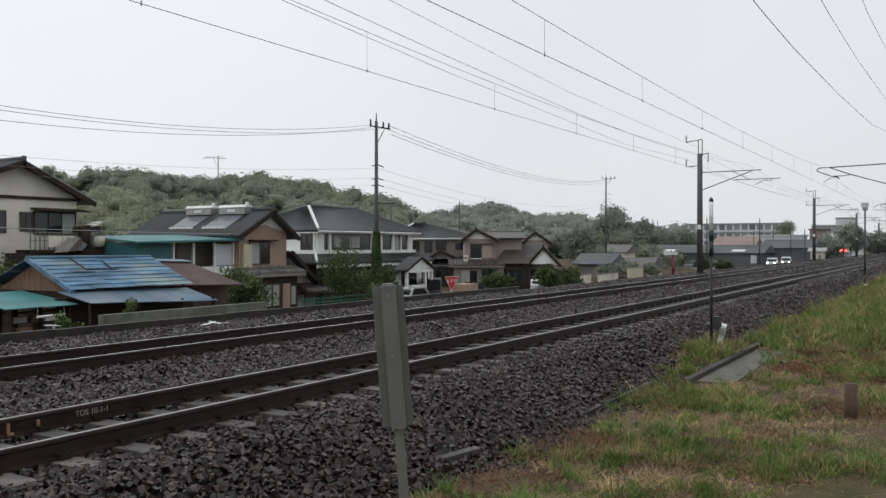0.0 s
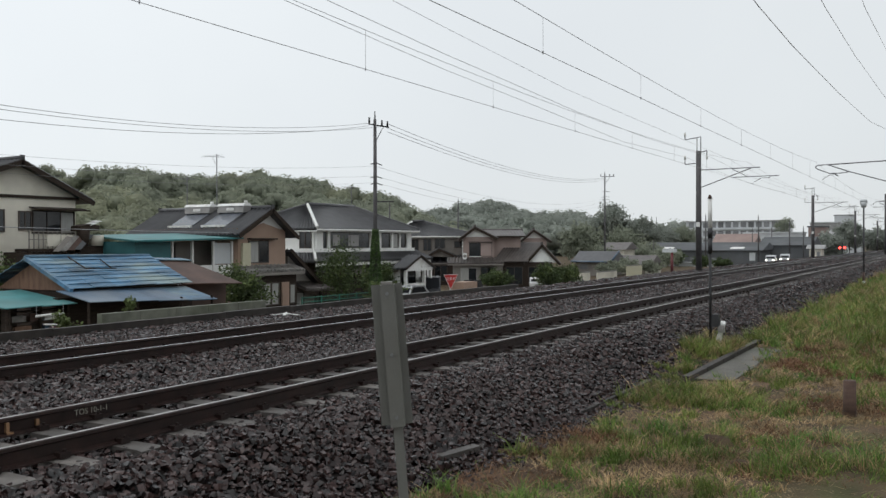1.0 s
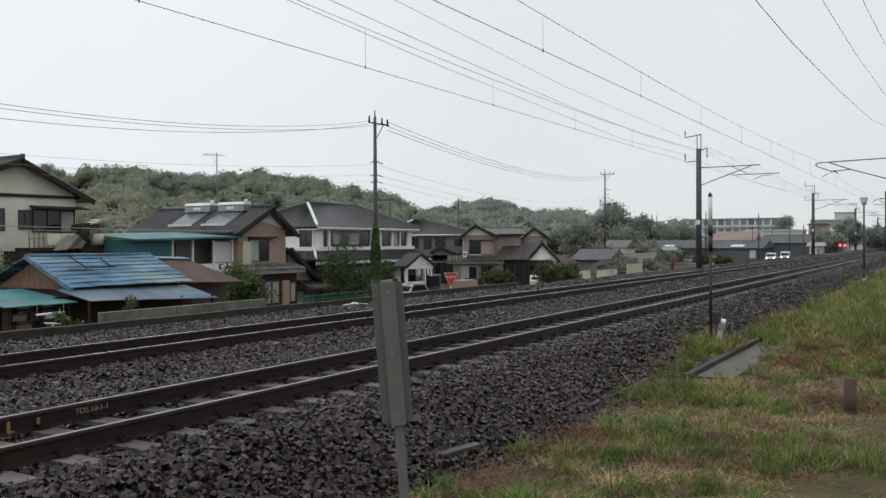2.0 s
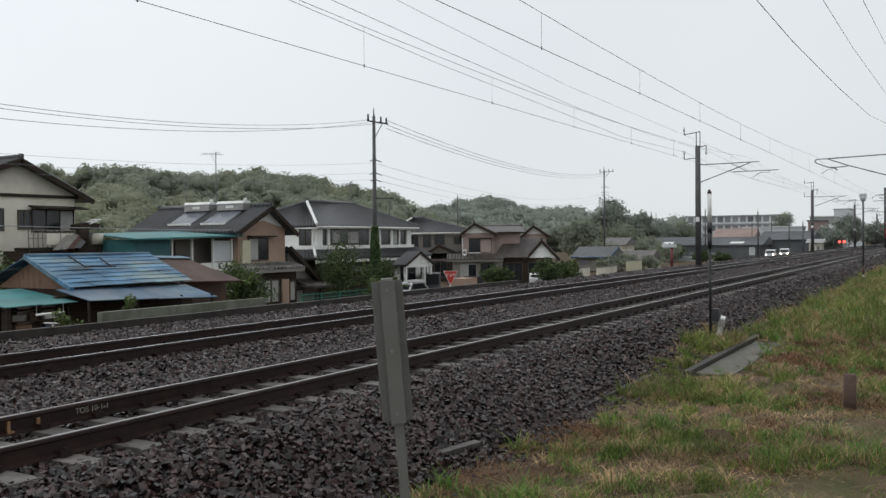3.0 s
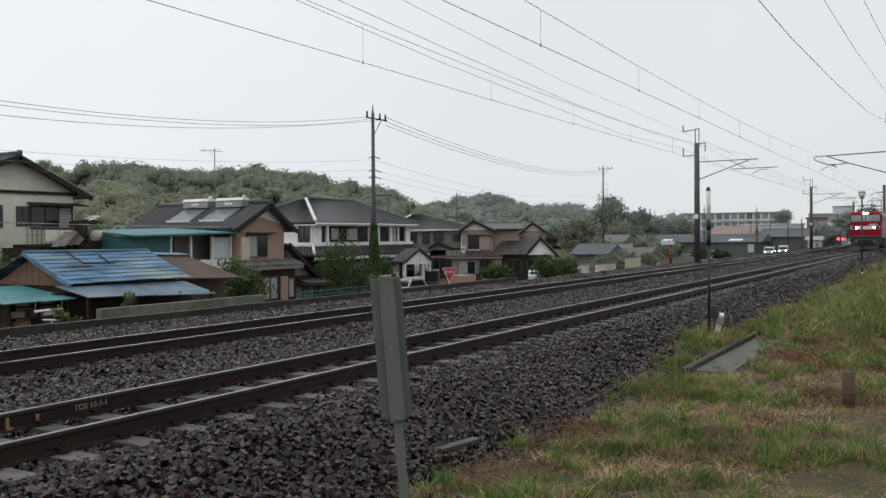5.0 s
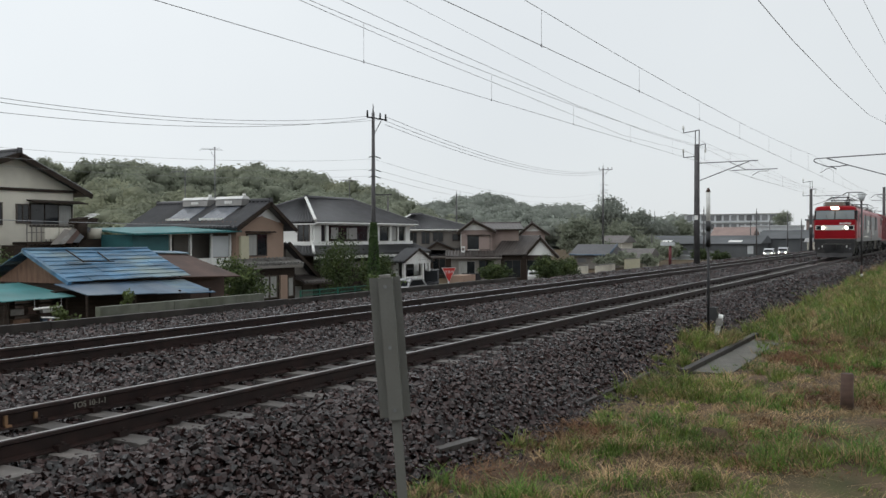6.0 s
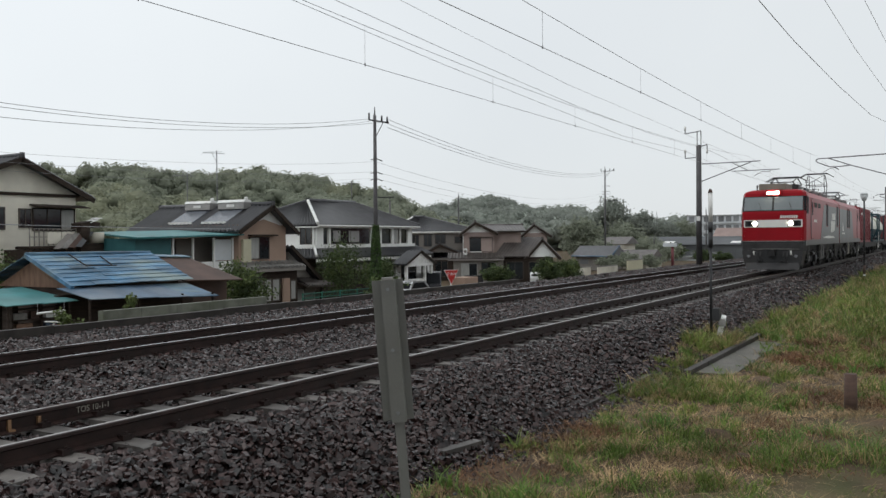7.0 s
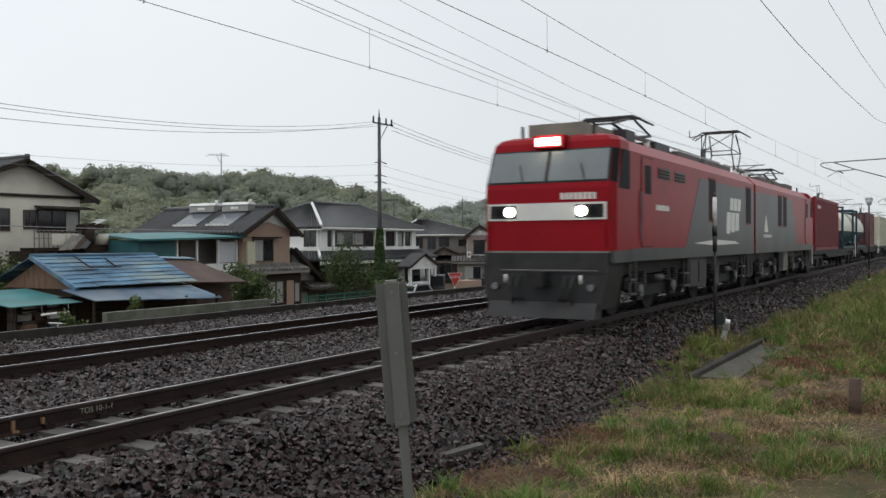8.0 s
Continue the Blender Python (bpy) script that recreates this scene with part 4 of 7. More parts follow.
def house_rear_annex():
    h = thing("teal_annex", (0, 0, 0), "low annex with teal sheet walls and flat metal roof", "house", "houses")
    walls(h, 31.3, 33.7, 36.3, 40, -3.1, 1.78, "wall_teal")
    walls(h, 33.75, 38.5, 37.6, 40, -3.1, 1.78, "plaster_grey", "rear_wall")
    for x in (33.85, 35.3, 36.9, 38.4):
        bm = B()
        box(bm, x - 0.06, x + 0.06, 36.3, 36.42, -3.1, 1.8)
        part("post", bm, "white", h)
    win_front(h, 34.0, 35.15, 0.45, 1.6, 37.6, "frame_brown", "glass_dark", 2)
    bm = B()
    box(bm, 36.0, 38.3, 36.36, 36.42, -0.7, 0.45)
    part("white_panel", bm, "plaster_white", h)
    bm = B()
    box(bm, 37.0, 38.3, 36.38, 36.42, 0.5, 1.7)
    part("sheet_screen", bm, "far_pale", h)
    bm = B()
    slab(bm, ((30.9, 35.7, 1.83), (38.7, 35.7, 2.02), (38.5, 40.4, 2.3), (31.6, 40.4, 2.15)), 0.09)
    part("roof", bm, "roof_teal", h)
    return h


house_rear_annex()


def house_white():
    h = thing("white_house", (0, 0, 0), "large white two-storey house with dark hipped tile roof", "house", "houses")
    walls(h, 51.9, 65.6, 41, 49, -3.1, 2.62, "plaster_white")
    hip(h, 52.2, 65.4, 41, 49, 2.75, 4.72, "tile_roof", over=0.55, ridge_x=(56.2, 62.6))
    for x0, x1, n, pane in ((53.0, 53.32, 1, "glass_dark"), (53.9, 58.95, 2, ("glass_dark", "glass_dark")), (60.8, 62.05, 1, "glass_dark"), (62.6, 63.35, 1, ("curtain",)), (63.7, 64.5, 1, "glass_dark")):
        win_front(h, x0, x1, 1.35, 2.48, 41, "frame_brown", pane, n)
    for x, w in ((52.42, 0.4), (53.6, 0.14), (59.3, 0.2), (60.35, 0.3), (62.33, 0.13), (63.52, 0.07), (64.9, 0.22)):
        bm = B()
        box(bm, x - w, x + w, 40.84, 40.99, 1.28, 2.6)
        part("pilaster", bm, "plaster_white", h)
    for a, b, z in ((54.2, 55.1, 1.5), (56.2, 57.6, 1.45)):
        bm = B()
        box(bm, a, b, 40.955, 40.962, z, 2.35)
        part("curtain", bm, "frame_alu", h)
    bm = B()
    box(bm, 51.9, 65.7, 40.75, 40.99, 1.0, 1.28)
    part("sill_band", bm, "plaster_white", h)
    win_side(h, 41.25, 42.25, 1.35, 2.5, 51.9, "frame_brown")
    bm = B()
    box(bm, 51.66, 51.894, 40.75, 47.0, 1.0, 1.3)
    part("sill_band", bm, "plaster_white", h)
    bm = B()
    tiled(bm, (50.0, 39.3, 0.35), (50.0, 47.0, 0.35), (51.88, 47.0, 1.0), (51.88, 41.0, 1.0))
    part("side_porch_roof", bm, "tile_roof", h)
    walls(h, 50.4, 51.88, 40.4, 47.0, -3.1, 0.25, "wood_shade_dark", "side_porch_wall")
    bm = B()
    tiled(bm, (50.0, 39.3, 0.35), (66.4, 39.3, 0.35), (66.4, 41, 1.0), (51.9, 41, 1.0))
    part("porch_roof", bm, "tile_roof", h)
    bm = B()
    cyl(bm, (50.0, 39.3, 0.5), (51.9, 40.95, 1.13), 0.1, n=8)
    part("hip_ridge", bm, "white", h, "white mortared hip ridge")
    bm = B()
    box(bm, 50.2, 66.2, 39.4, 39.5, 0.02, 0.26)
    part("eave_board", bm, "plaster_white", h)
    skirt(h, 51.2, 60.5, 41, -0.15, -0.45, 1.9, "tile_roof_brown", "lower_awning")
    walls(h, 51.8, 60.8, 40.2, 40.98, -3.1, -0.45, "wood_shade_dark", "ground_floor")
    walls(h, 60.8, 66.2, 39.6, 40.98, -3.1, 0.3, "plaster_white", "entrance_wing")
    win_front(h, 64.9, 65.7, -1.3, -0.35, 39.6, "frame_brown", "glass_dark", 1)
    # gabled entrance porch with a tiled roof and white gable
    px, pz = 62.05, -0.28
    bm = B()
    prism(bm, [(px - 2.1, pz), (px + 2.1, pz), (px, pz + 0.86)], 1, 38.0, 38.12)
    part("porch_gable", bm, "white", h)
    for d in (-1, 1):
        bm = B()
        tiled(bm, (px + d * 2.35, 37.85, pz - 0.1), (px + d * 2.35, 39.2, pz - 0.1), (px, 39.2, pz + 0.93), (px, 37.85, pz + 0.93))
        part("porch_roof", bm, "tile_roof", h)
        bm = B()
        slab(bm, ((px + d * 2.38, 37.78, pz - 0.09), (px + d * 2.38, 37.84, pz - 0.09), (px, 37.84, pz + 0.98), (px, 37.78, pz + 0.98)), 0.12)
        part("barge_board", bm, "wood_shade_dark", h)
    bm = B()
    box(bm, px - 2.1, px + 2.1, 38.0, 38.15, pz - 0.3, pz - 0.02)
    part("porch_beam", bm, "white", h)
    for x in (px - 1.95, px + 0.9, px + 1.95):
        bm = B()
        box(bm, x - 0.11, x + 0.11, 38.02, 38.24, -3.1, pz - 0.3)
        part("porch_column", bm, "white", h)
    walls(h, px - 1.8, px + 0.8, 38.1, 38.2, -3.1, -1.6, "white", "porch_wall")
    win_front(h, px - 0.4, px + 1.8, -2.6, -0.5, 39.6, "frame_brown", "glass_dark", 2, "entrance_door")
    return h


house_white()


def house_grey():
    """Built in its own axes: x across, y away from the line of sight."""
    h = thing("grey_house", (88.0, 51.5, 0), "grey mortar two-storey house with dark hipped tile roof", "house", "houses")
    walls(h, -4.5, 3.6, 0.0, 7.0, -3.1, 2.4, "plaster_grey")
    hip(h, -5.2, 4.2, 0.0, 7.0, 2.5, 4.2, "tile_roof", over=0.5, ridge_x=(-2.9, -1.6))
    win_front(h, -1.56, -0.72, 0.86, 2.15, 0, "frame_brown")
    win_front(h, -0.25, 0.85, 1.15, 2.15, 0, "frame_brown")
    win_front(h, -2.9, -2.2, 0.6, 2.1, 0, "frame_brown")
    win_front(h, 2.0, 3.2, 1.2, 1.9, 0, "frame_brown")
    skirt(h, -1.6, 3.9, 0, 0.25, -0.5, 1.5, "tile_roof")
    gable_y(h, -1.2, 2.2, -1.4, -0.05, 0.15, 1.05, "tile_roof", "plaster_grey", 0.3, 0.2)
    walls(h, -1.0, 3.5, -1.3, -0.02, -3.1, -0.6, "wood_shade_dark", "porch_wall")
    win_front(h, -0.3, 1.1, -2.6, -0.9, -1.3, "frame_brown", "glass_dark", 2, "entrance_door")
    h.rotation_euler = (0, 0, radians(-59.7))
    return h


house_grey()


def house_pink():
    """Built in its own axes: x across, y away from the line of sight."""
    h = thing("pink_house", (84.0, 44.4, 0), "dull pink two-storey house with gabled wing and grey tile roofs", "house", "houses")
    walls(h, -1.4, 2.0, 0, 7, -3.1, 2.36, "plaster_pink")
    # The roofs take the paler tile colour to hold some haze.
    gable_y(h, -1.4, 2.0, -0.1, 7, 2.36, 3.38, "tile_roof_brown", "plaster_white", 0.4, -0.05)
    walls(h, 2.0, 4.9, 0.8, 7, -3.1, 2.36, "plaster_pink", "side_wall")
    for e, r in ((0.1, 3.9), (7.7, 3.9)):
        bm = B()
        tiled(bm, (1.2, e, 2.42), (5.4, e, 2.42), (5.2, r, 3.1), (0.6, r, 3.1), 0.3, 0.3, 0.03)
        part("main_roof", bm, "tile_roof_brown", h)
    ridge_cap(h, (0.4, 3.9, 3.16), (5.2, 3.9, 3.16), 0.14, "tile_roof_brown")
    gutter(h, (1.9, 0.06, 2.36), (5.4, 0.06, 2.36), 0.06, "wood_shade_dark")
    win_front(h, -0.62, 1.74, 0.3, 1.7, 0, "frame_brown", ("glass_dark", "plaster_pink"), 2)
    bm = B()
    box(bm, -0.75, 1.85, -0.3, -0.01, 1.78, 1.84)
    part("window_hood", bm, "wood_shade_dark", h)
    bm = B()
    box(bm, -0.65, 0.62, -0.16, -0.01, 0.18, 0.27)
    part("window_sill", bm, "white", h)
    bm = B()
    box(bm, -1.34, -0.92, -0.62, -0.28, -0.06, 0.62)
    ac = part("air_conditioner", bm, "white", h, "white outdoor air conditioner", bevel=0.03)
    bm = B()
    cyl(bm, (-1.13, -0.63, 0.3), (-1.13, -0.65, 0.3), 0.16, n=14)
    part("fan_grille", bm, "plaster_grey", ac)
    bm = B()
    cyl(bm, (-1.36, -0.06, 0.1), (-1.36, -0.06, 2.3), 0.045, n=8)
    part("downpipe", bm, "white", h)
    skirt(h, -3.0, 3.0, 0, 0.06, -0.45, 1.7, "tile_roof_brown")
    walls(h, -2.4, 2.9, -1.2, -0.02, -3.1, -0.55, "plaster_grey", "ground_floor")
    win_front(h, -1.55, 0.1, -2.6, -1.0, -1.2, "frame_alu", ("curtain", "glass_dark"), 2)
    win_front(h, 0.6, 1.9, -2.7, -0.9, -1.2, "frame_brown", "glass_dark", 2, "sliding_door")
    # lower wing with its ridge across and a white gable at its end
    walls(h, 2.95, 8.2, -0.6, 3.4, -3.1, -0.35, "wood_shade_dark", "wing_wall")
    bm = B()
    tiled(bm, (1.9, -1.0, -0.3), (5.6, -1.0, -0.3), (7.2, 1.6, 1.72), (3.5, 1.6, 1.72), 0.3, 0.3, 0.03)
    part("wing_roof", bm, "tile_roof_brown", h)
    bm = B()
    tiled(bm, (3.5, 1.6, 1.72), (7.2, 1.6, 1.72), (8.6, 4.0, -0.2), (3.5, 4.0, -0.2), 0.3, 0.3, 0.03)
    part("wing_roof", bm, "tile_roof_brown", h)
    gable_y(h, 5.4, 8.9, -0.6, 2.5, -0.4, 1.5, "tile_roof_brown", "plaster_white", 0.18, 7.1)
    for x0 in (3.3, 5.7):
        win_front(h, x0, x0 + 1.7, -2.7, -0.9, -0.6, "frame_brown", "glass_dark", 2)
    h.rotation_euler = (0, 0, radians(-62.15))
    return h


house_pink()


def house_rear():
    h = thing("house", (100.0, 44.71, 0), "pale pink house with white gable behind the dull pink one", "house", "houses")
    walls(h, -1.2, 1.6, 0, 6, -3.1, 2.3, "plaster_pink")
    gable_y(h, -1.4, 1.8, 0, 6, 2.1, 3.3, "tile_roof_brown", "plaster_white", 0.4, 0.0)
    win_front(h, -0.4, 0.9, 0.6, 1.5, 0, "frame_brown")
    h.rotation_euler = (0, 0, radians(-64.5))
    return h


house_rear()


def make_shed():
    s = thing("blue_roof_shed", (0, 0, 0), "low shed with faded blue patched sheet roof and brown boards", "shed")
    walls(s, 20.9, 25.7, 27.3, 31.6, -2.1, 0.0, "wood_shade_dark")
    bm = B()
    prism(bm, [(27.2, -0.05), (31.8, -0.05), (29.5, 1.02)], 0, 20.82, 20.89)
    part("gable_wall", bm, "wood_brown", s)
    # sheets of the roof, lapped
    for side, ye, ze in ((0, 26.95, 0.04), (1, 32.1, 0.1)):
        for row in range(8):
            for k in range(6):
                x0, x1 = 20.45 + k * 0.95, 20.45 + (k + 1) * 0.95 + 0.05
                t0, t1 = row / 8, (row + 1) / 8 + 0.02
                ya, yb = ye + (29.5 - ye) * t0, ye + (29.5 - ye) * min(1, t1)
                za, zb = ze + (1.14 - ze) * t0, ze + (1.14 - ze) * min(1, t1)
                lift = 0.006 * (k % 2) + random.uniform(0, 0.016)
                sag = random.uniform(-0.012, 0.012)
                bm = B()
                slab(bm, ((x0, ya, za + 0.03 + lift), (x1, ya, za + 0.03 + lift + sag), (x1, yb, zb + lift), (x0, yb, zb + lift)), 0.02)
                part("roof_sheet", bm, "roof_blue", s)
    bm = B()
    cyl(bm, (20.4, 29.5, 1.17), (26.2, 29.5, 1.14), 0.08, n=8)
    part("ridge", bm, "roof_blue", s)
    bm = B()
    slab(bm, ((20.35, 26.9, 0.06), (20.5, 26.9, 0.06), (20.5, 29.5, 1.2), (20.35, 29.5, 1.2)), 0.14)
    part("barge_board", bm, "roof_blue", s)
    for p, q in (((22.0, 28.2, 0.72), (23.4, 28.2, 0.70)), ((22.0, 28.2, 0.72), (22.0, 29.2, 1.15)), ((23.2, 28.2, 0.7), (23.2, 28.9, 1.05))):
        bm = B()
        cyl(bm, p, q, 0.025, n=6)
        part("roof_batten", bm, "wood_shade_dark", s)
    for k in range(4):
        bm = B()
        x0 = 20.0 + 1.5 * k
        dz = -0.06 * k
        slab(bm, ((x0, 25.4, -0.34 + dz), (x0 + 1.53, 25.4, -0.38 + dz), (x0 + 1.53, 27.2, -0.02 + dz * 0.4), (x0, 27.2, -0.0 + dz * 0.4)), 0.03)
        part("awning_sheet", bm, "awning" if k != 3 else "roof_blue", s)
    for x in (20.1, 22.2, 24.3, 25.9):
        bm = B()
        cyl(bm, (x, 25.6, -2.0), (x, 25.6, -0.4), 0.05, n=7)
        part("awning_post", bm, "wood_shade_dark", s)
    for k in range(2):
        bm = B()
        slab(bm, ((17.4 + 1.35 * k, 26.2, -0.42), (18.77 + 1.35 * k, 26.2, -0.40), (18.95 + 1.35 * k, 29.6, -0.02), (17.6 + 1.35 * k, 29.6, -0.05)), 0.03)
        part("side_awning_sheet", bm, "roof_teal", s)
    # Shade under the awnings is put into these walls' near-black colour.
    walls(s, 17.6, 20.0, 29.4, 29.6, -2.0, -0.15, "wood_shade_dark", "side_awning_wall")
    walls(s, 19.9, 26.2, 27.0, 27.25, -2.0, -0.25, "wood_shade_dark", "front_wall")
    for x in (17.6, 19.9):
        bm = B()
        cyl(bm, (x, 26.4, -2.0), (x, 26.4, -0.42), 0.045, n=7)
        part("awning_post", bm, "wood_shade_dark", s)
    # rusty extension
    walls(s, 26.0, 29.4, 28.2, 31.4, -2.1, -0.1, "rust_sheet", "extension_wall")
    bm = B()
    slab(bm, ((26.1, 27.4, 0.0), (29.6, 27.4, -0.1), (28.6, 30.0, 0.95), (26.1, 30.0, 1.02)), 0.05)
    part("extension_roof", bm, "rust_sheet", s)
    bm = B()
    slab(bm, ((26.1, 29.7, 1.0), (28.8, 29.7, 0.92), (28.8, 30.4, 1.0), (26.1, 30.4, 1.08)), 0.04)
    part("extension_ridge_sheet", bm, "roof_blue", s)
    return s


make_shed()


# ---------------------------------------------------------------- poles, wires, signs, vehicles
def make_utility_pole(x, y, z0, h, label, arms=True, lean=0.0, yaw=0.0):
    p = thing("utility_pole", (x, y, z0), label, "utility pole", "utility poles")
    bm = B()
    cyl(bm, (0, 0, 0), (lean, 0, h), 0.16, 0.09, 14)
    cyl(bm, (lean, 0, h), (lean, 0, h + 0.5), 0.05, 0.02, 8)
    part("pole", bm, "pole_conc", p)
    if arms:
        tube("crossarm", [(-0.65, 0, h - 0.35), (1.5, 0, h - 0.3)], 0.045, "dark_steel", p)
        tube("arm_brace", [(0.1, 0, h - 1.3), (0.9, 0, h - 0.35)], 0.025, "dark_steel", p)
        for d in (-0.6, 0.75, 1.35):
            bm = B()
            cyl(bm, (d, 0, h - 0.3), (d, 0, h + 0.05), 0.06, 0.05, 8)
            part("insulator", bm, "dark_steel", p)
        tube("low_arm", [(-0.1, 0, h - 4.95), (2.0, 0, h - 4.85)], 0.04, "dark_steel", p)
        for z in (h - 2.6, h - 3.4, h - 3.8):
            tube("line_bracket", [(-0.45, 0, z - 0.12), (0.1, 0, z), (0.75, 0, z - 0.1)], 0.03, "dark_steel", p)
    p.rotation_euler = (0, 0, radians(yaw))
    return p


POLE = make_utility_pole(43.9, 30.0, -2.0, 11.1, "tall dark concrete utility pole wrapped with ivy at its foot")
make_utility_pole(129.5, 46.0, -3.1, 15.3, "distant concrete utility pole with crossarms", yaw=-60)
make_utility_pole(97.0, 64.0, -3.1, 9.8, "thin distant concrete utility pole", False)
make_utility_pole(112.0, 62.0, -3.1, 10.9, "thin distant concrete utility pole", False)


def hang(name, a, b, sag, r, label):
    a, b = Vector(a), Vector(b)
    pts = []
    for i in range(17):
        t = i / 16
        p = a.lerp(b, t)
        pts.append((p.x, p.y, p.z - sag * 4 * t * (1 - t)))
    return wire(name, pts, r, label)


for k, (dx, za, zb) in enumerate(((-0.6, 6.9, 9.0), (0.75, 6.75, 8.95), (-0.6, 6.35, 8.85))):
    hang("power_line", (15.0, 30 + 0.2 * k, za - 0.1), (43.9 + dx, 30, zb - 0.2), 0.75, 0.012, "insulated power line from the utility pole")
for k, (dx, z) in enumerate(((1.35, 9.1), (0.75, 8.9), (1.35, 8.6))):
    hang("power_line", (43.9 + dx, 30, z - 0.1), (129.5 + dx, 46, 11.9 - 0.2 * k), 1.5, 0.015, "insulated power line between utility poles")
for k, z in enumerate((6.3, 5.7, 5.3)):
    hang("telephone_line", (15.0, 30, 4.9 - 0.3 * k), (43.9, 30, z), 0.4, 0.006, "thin telephone line from the utility pole")
    hang("telephone_line", (43.9, 30, z), (129.5, 46, 8.6 - 0.5 * k), 1.6, 0.008, "thin telephone line between utility poles")
hang("telephone_line", (10.0, 36, 2.75), (38.5, 36.1, 2.3), 0.12, 0.02, "black cable over the yards")


def make_antenna(x, y, z0, h):
    a = thing("tv_antenna", (x, y, z0), "thin rooftop television antenna on a mast", "antenna")
    a.rotation_euler = (0, 0, radians(-58))
    bm = B()
    cyl(bm, (0, 0, 0), (0, 0, h), 0.03, n=6)
    part("mast", bm, "steel", a)
    bm = B()
    cyl(bm, (-0.85, 0, h - 0.12), (0.5, 0, h - 0.2), 0.016, n=5)
    cyl(bm, (0, 0, h - 0.75), (-0.3, 0, h - 0.16), 0.012, n=5)
    part("boom", bm, "steel", a)
    for k in range(7):
        d = -0.85 + 0.18 * k
        bm = B()
        cyl(bm, (d - 0.03, -0.3, h - 0.26 + 0.02 * k), (d + 0.03, 0.3, h - 0.02), 0.010, n=5)
        part("element", bm, "steel", a)
    return a


make_antenna(40.95, 40.0, 3.6, 3.7)
make_antenna(40.95, 42.6, 3.6, 2.4)
make_antenna(62.2, 45.0, 4.7, 2.0)


def make_stop_sign():
    s = thing("stop_sign", (46.0, 26.0, -2.3), "red inverted triangle stop sign with white rim and lettering", "road sign")
    bm = B()
    prism(bm, [(-0.42, 0.9 + 0.95), (0.42, 0.9 + 0.95), (0.0, 1.05)], 1, -0.03, 0.0)
    part("rim", bm, "white", s)
    bm = B()
    prism(bm, [(-0.385, 1.83), (0.385, 1.83), (0.0, 1.09)], 1, -0.036, -0.03)
    plate = part("plate", bm, "red_paint", s)
    lettering("writing", "止まれ", 0.19, "white", Matrix.Translation((0, -0.038, 1.62)) @ FACE, s)
    bm = B()
    cyl(bm, (0, 0.04, 0), (0, 0.04, 1.8), 0.04, n=10)
    part("post", bm, "white", s)
    s.rotation_euler, s.scale = (0, 0, radians(-38)), (1.12, 1.12, 1.12)
    return s


make_stop_sign()


def make_car(x, y, z, yaw, paint, length, height, label, van=False, lit=False):
    c = thing("parked_car" if not lit else "waiting_car", (x, y, z), label, "car", "cars")
    hl, w = length / 2, 0.78
    side = [(-hl, 0.3), (-hl + 0.05, 0.75), (-hl + 0.9, 0.88), (-hl + 1.6, height - 0.05), (hl - 0.5, height), (hl - 0.1, 0.9), (hl, 0.75), (hl, 0.3)]
    if van:
        side = [(-hl, 0.3), (-hl + 0.03, 0.9), (-hl + 0.35, 1.05), (-hl + 0.8, height - 0.06), (hl - 0.1, height), (hl, 0.9), (hl, 0.3)]
    bm = B()
    prism(bm, side, 1, -w, w)
    part("body", bm, paint, c, bevel=0.07)
    a, b = (-hl + 1.1, -hl + 1.7) if not van else (-hl + 0.45, -hl + 0.85)
    bm = B()
    prism(bm, [(a + 0.15, 0.95), (b + 0.1, height - 0.13), (hl - 0.65, height - 0.12), (hl - 0.3, 0.95)], 1, -w - 0.006, w + 0.006)
    part("side_glass", bm, "dark_glass", c)
    bm = B()
    slab(bm, ((a - 0.16, -w + 0.1, 0.98), (a - 0.16, w - 0.1, 0.98), (b - 0.12, w - 0.14, height - 0.1), (b - 0.12, -w + 0.14, height - 0.1)), 0.01)
    part("windscreen", bm, "dark_glass", c)
    rear = ((hl - 0.1, 0.98), (hl - 0.47, height - 0.1)) if not van else ((hl + 0.005, 0.98), (hl - 0.07, height - 0.12))
    bm = B()
    slab(bm, ((rear[0][0] + 0.02, -w + 0.12, rear[0][1]), (rear[0][0] + 0.02, w - 0.12, rear[0][1]), (rear[1][0] + 0.02, w - 0.14, rear[1][1]), (rear[1][0] + 0.02, -w + 0.14, rear[1][1])), 0.015)
    part("rear_window", bm, "dark_glass", c)
    for px in (-hl + 0.65, hl - 0.65):
        for py in (-w + 0.08, w - 0.08):
            bm = B()
            cyl(bm, (px, py - 0.1, 0.3), (px, py + 0.1, 0.3), 0.3, n=16)
            wh = part("wheel", bm, "rubber", c)
            bm = B()
            cyl(bm, (px, py - 0.11, 0.3), (px, py + 0.11, 0.3), 0.17, n=12)
            part("rim", bm, "steel", wh)
    for py in (-0.55, 0.55):
        bm = B()
        cyl(bm, (-hl - 0.02, py, 0.68), (-hl + 0.06, py, 0.68), 0.09, n=12)
        part("headlight", bm, "lamp_on" if lit else "loco_white", c)
    c.rotation_euler = (0, 0, radians(yaw))
    return c


make_car(58.9, 36.6, -3.1, 180, "car_silver", 3.9, 1.5, "silver hatchback parked beside the white house")
make_car(64.6, 38.4, -3.1, 31, "car_black", 3.0, 1.95, "black box-shaped van parked near the porch", True)
make_car(82.6, 36.4, -3.1, 200, "car_white", 3.6, 1.35, "white small car parked by the hedge")
make_car(157.0, 26.4, -1.95, 4, "car_silver", 4.2, 1.5, "silver car waiting with its headlights lit", False, True)
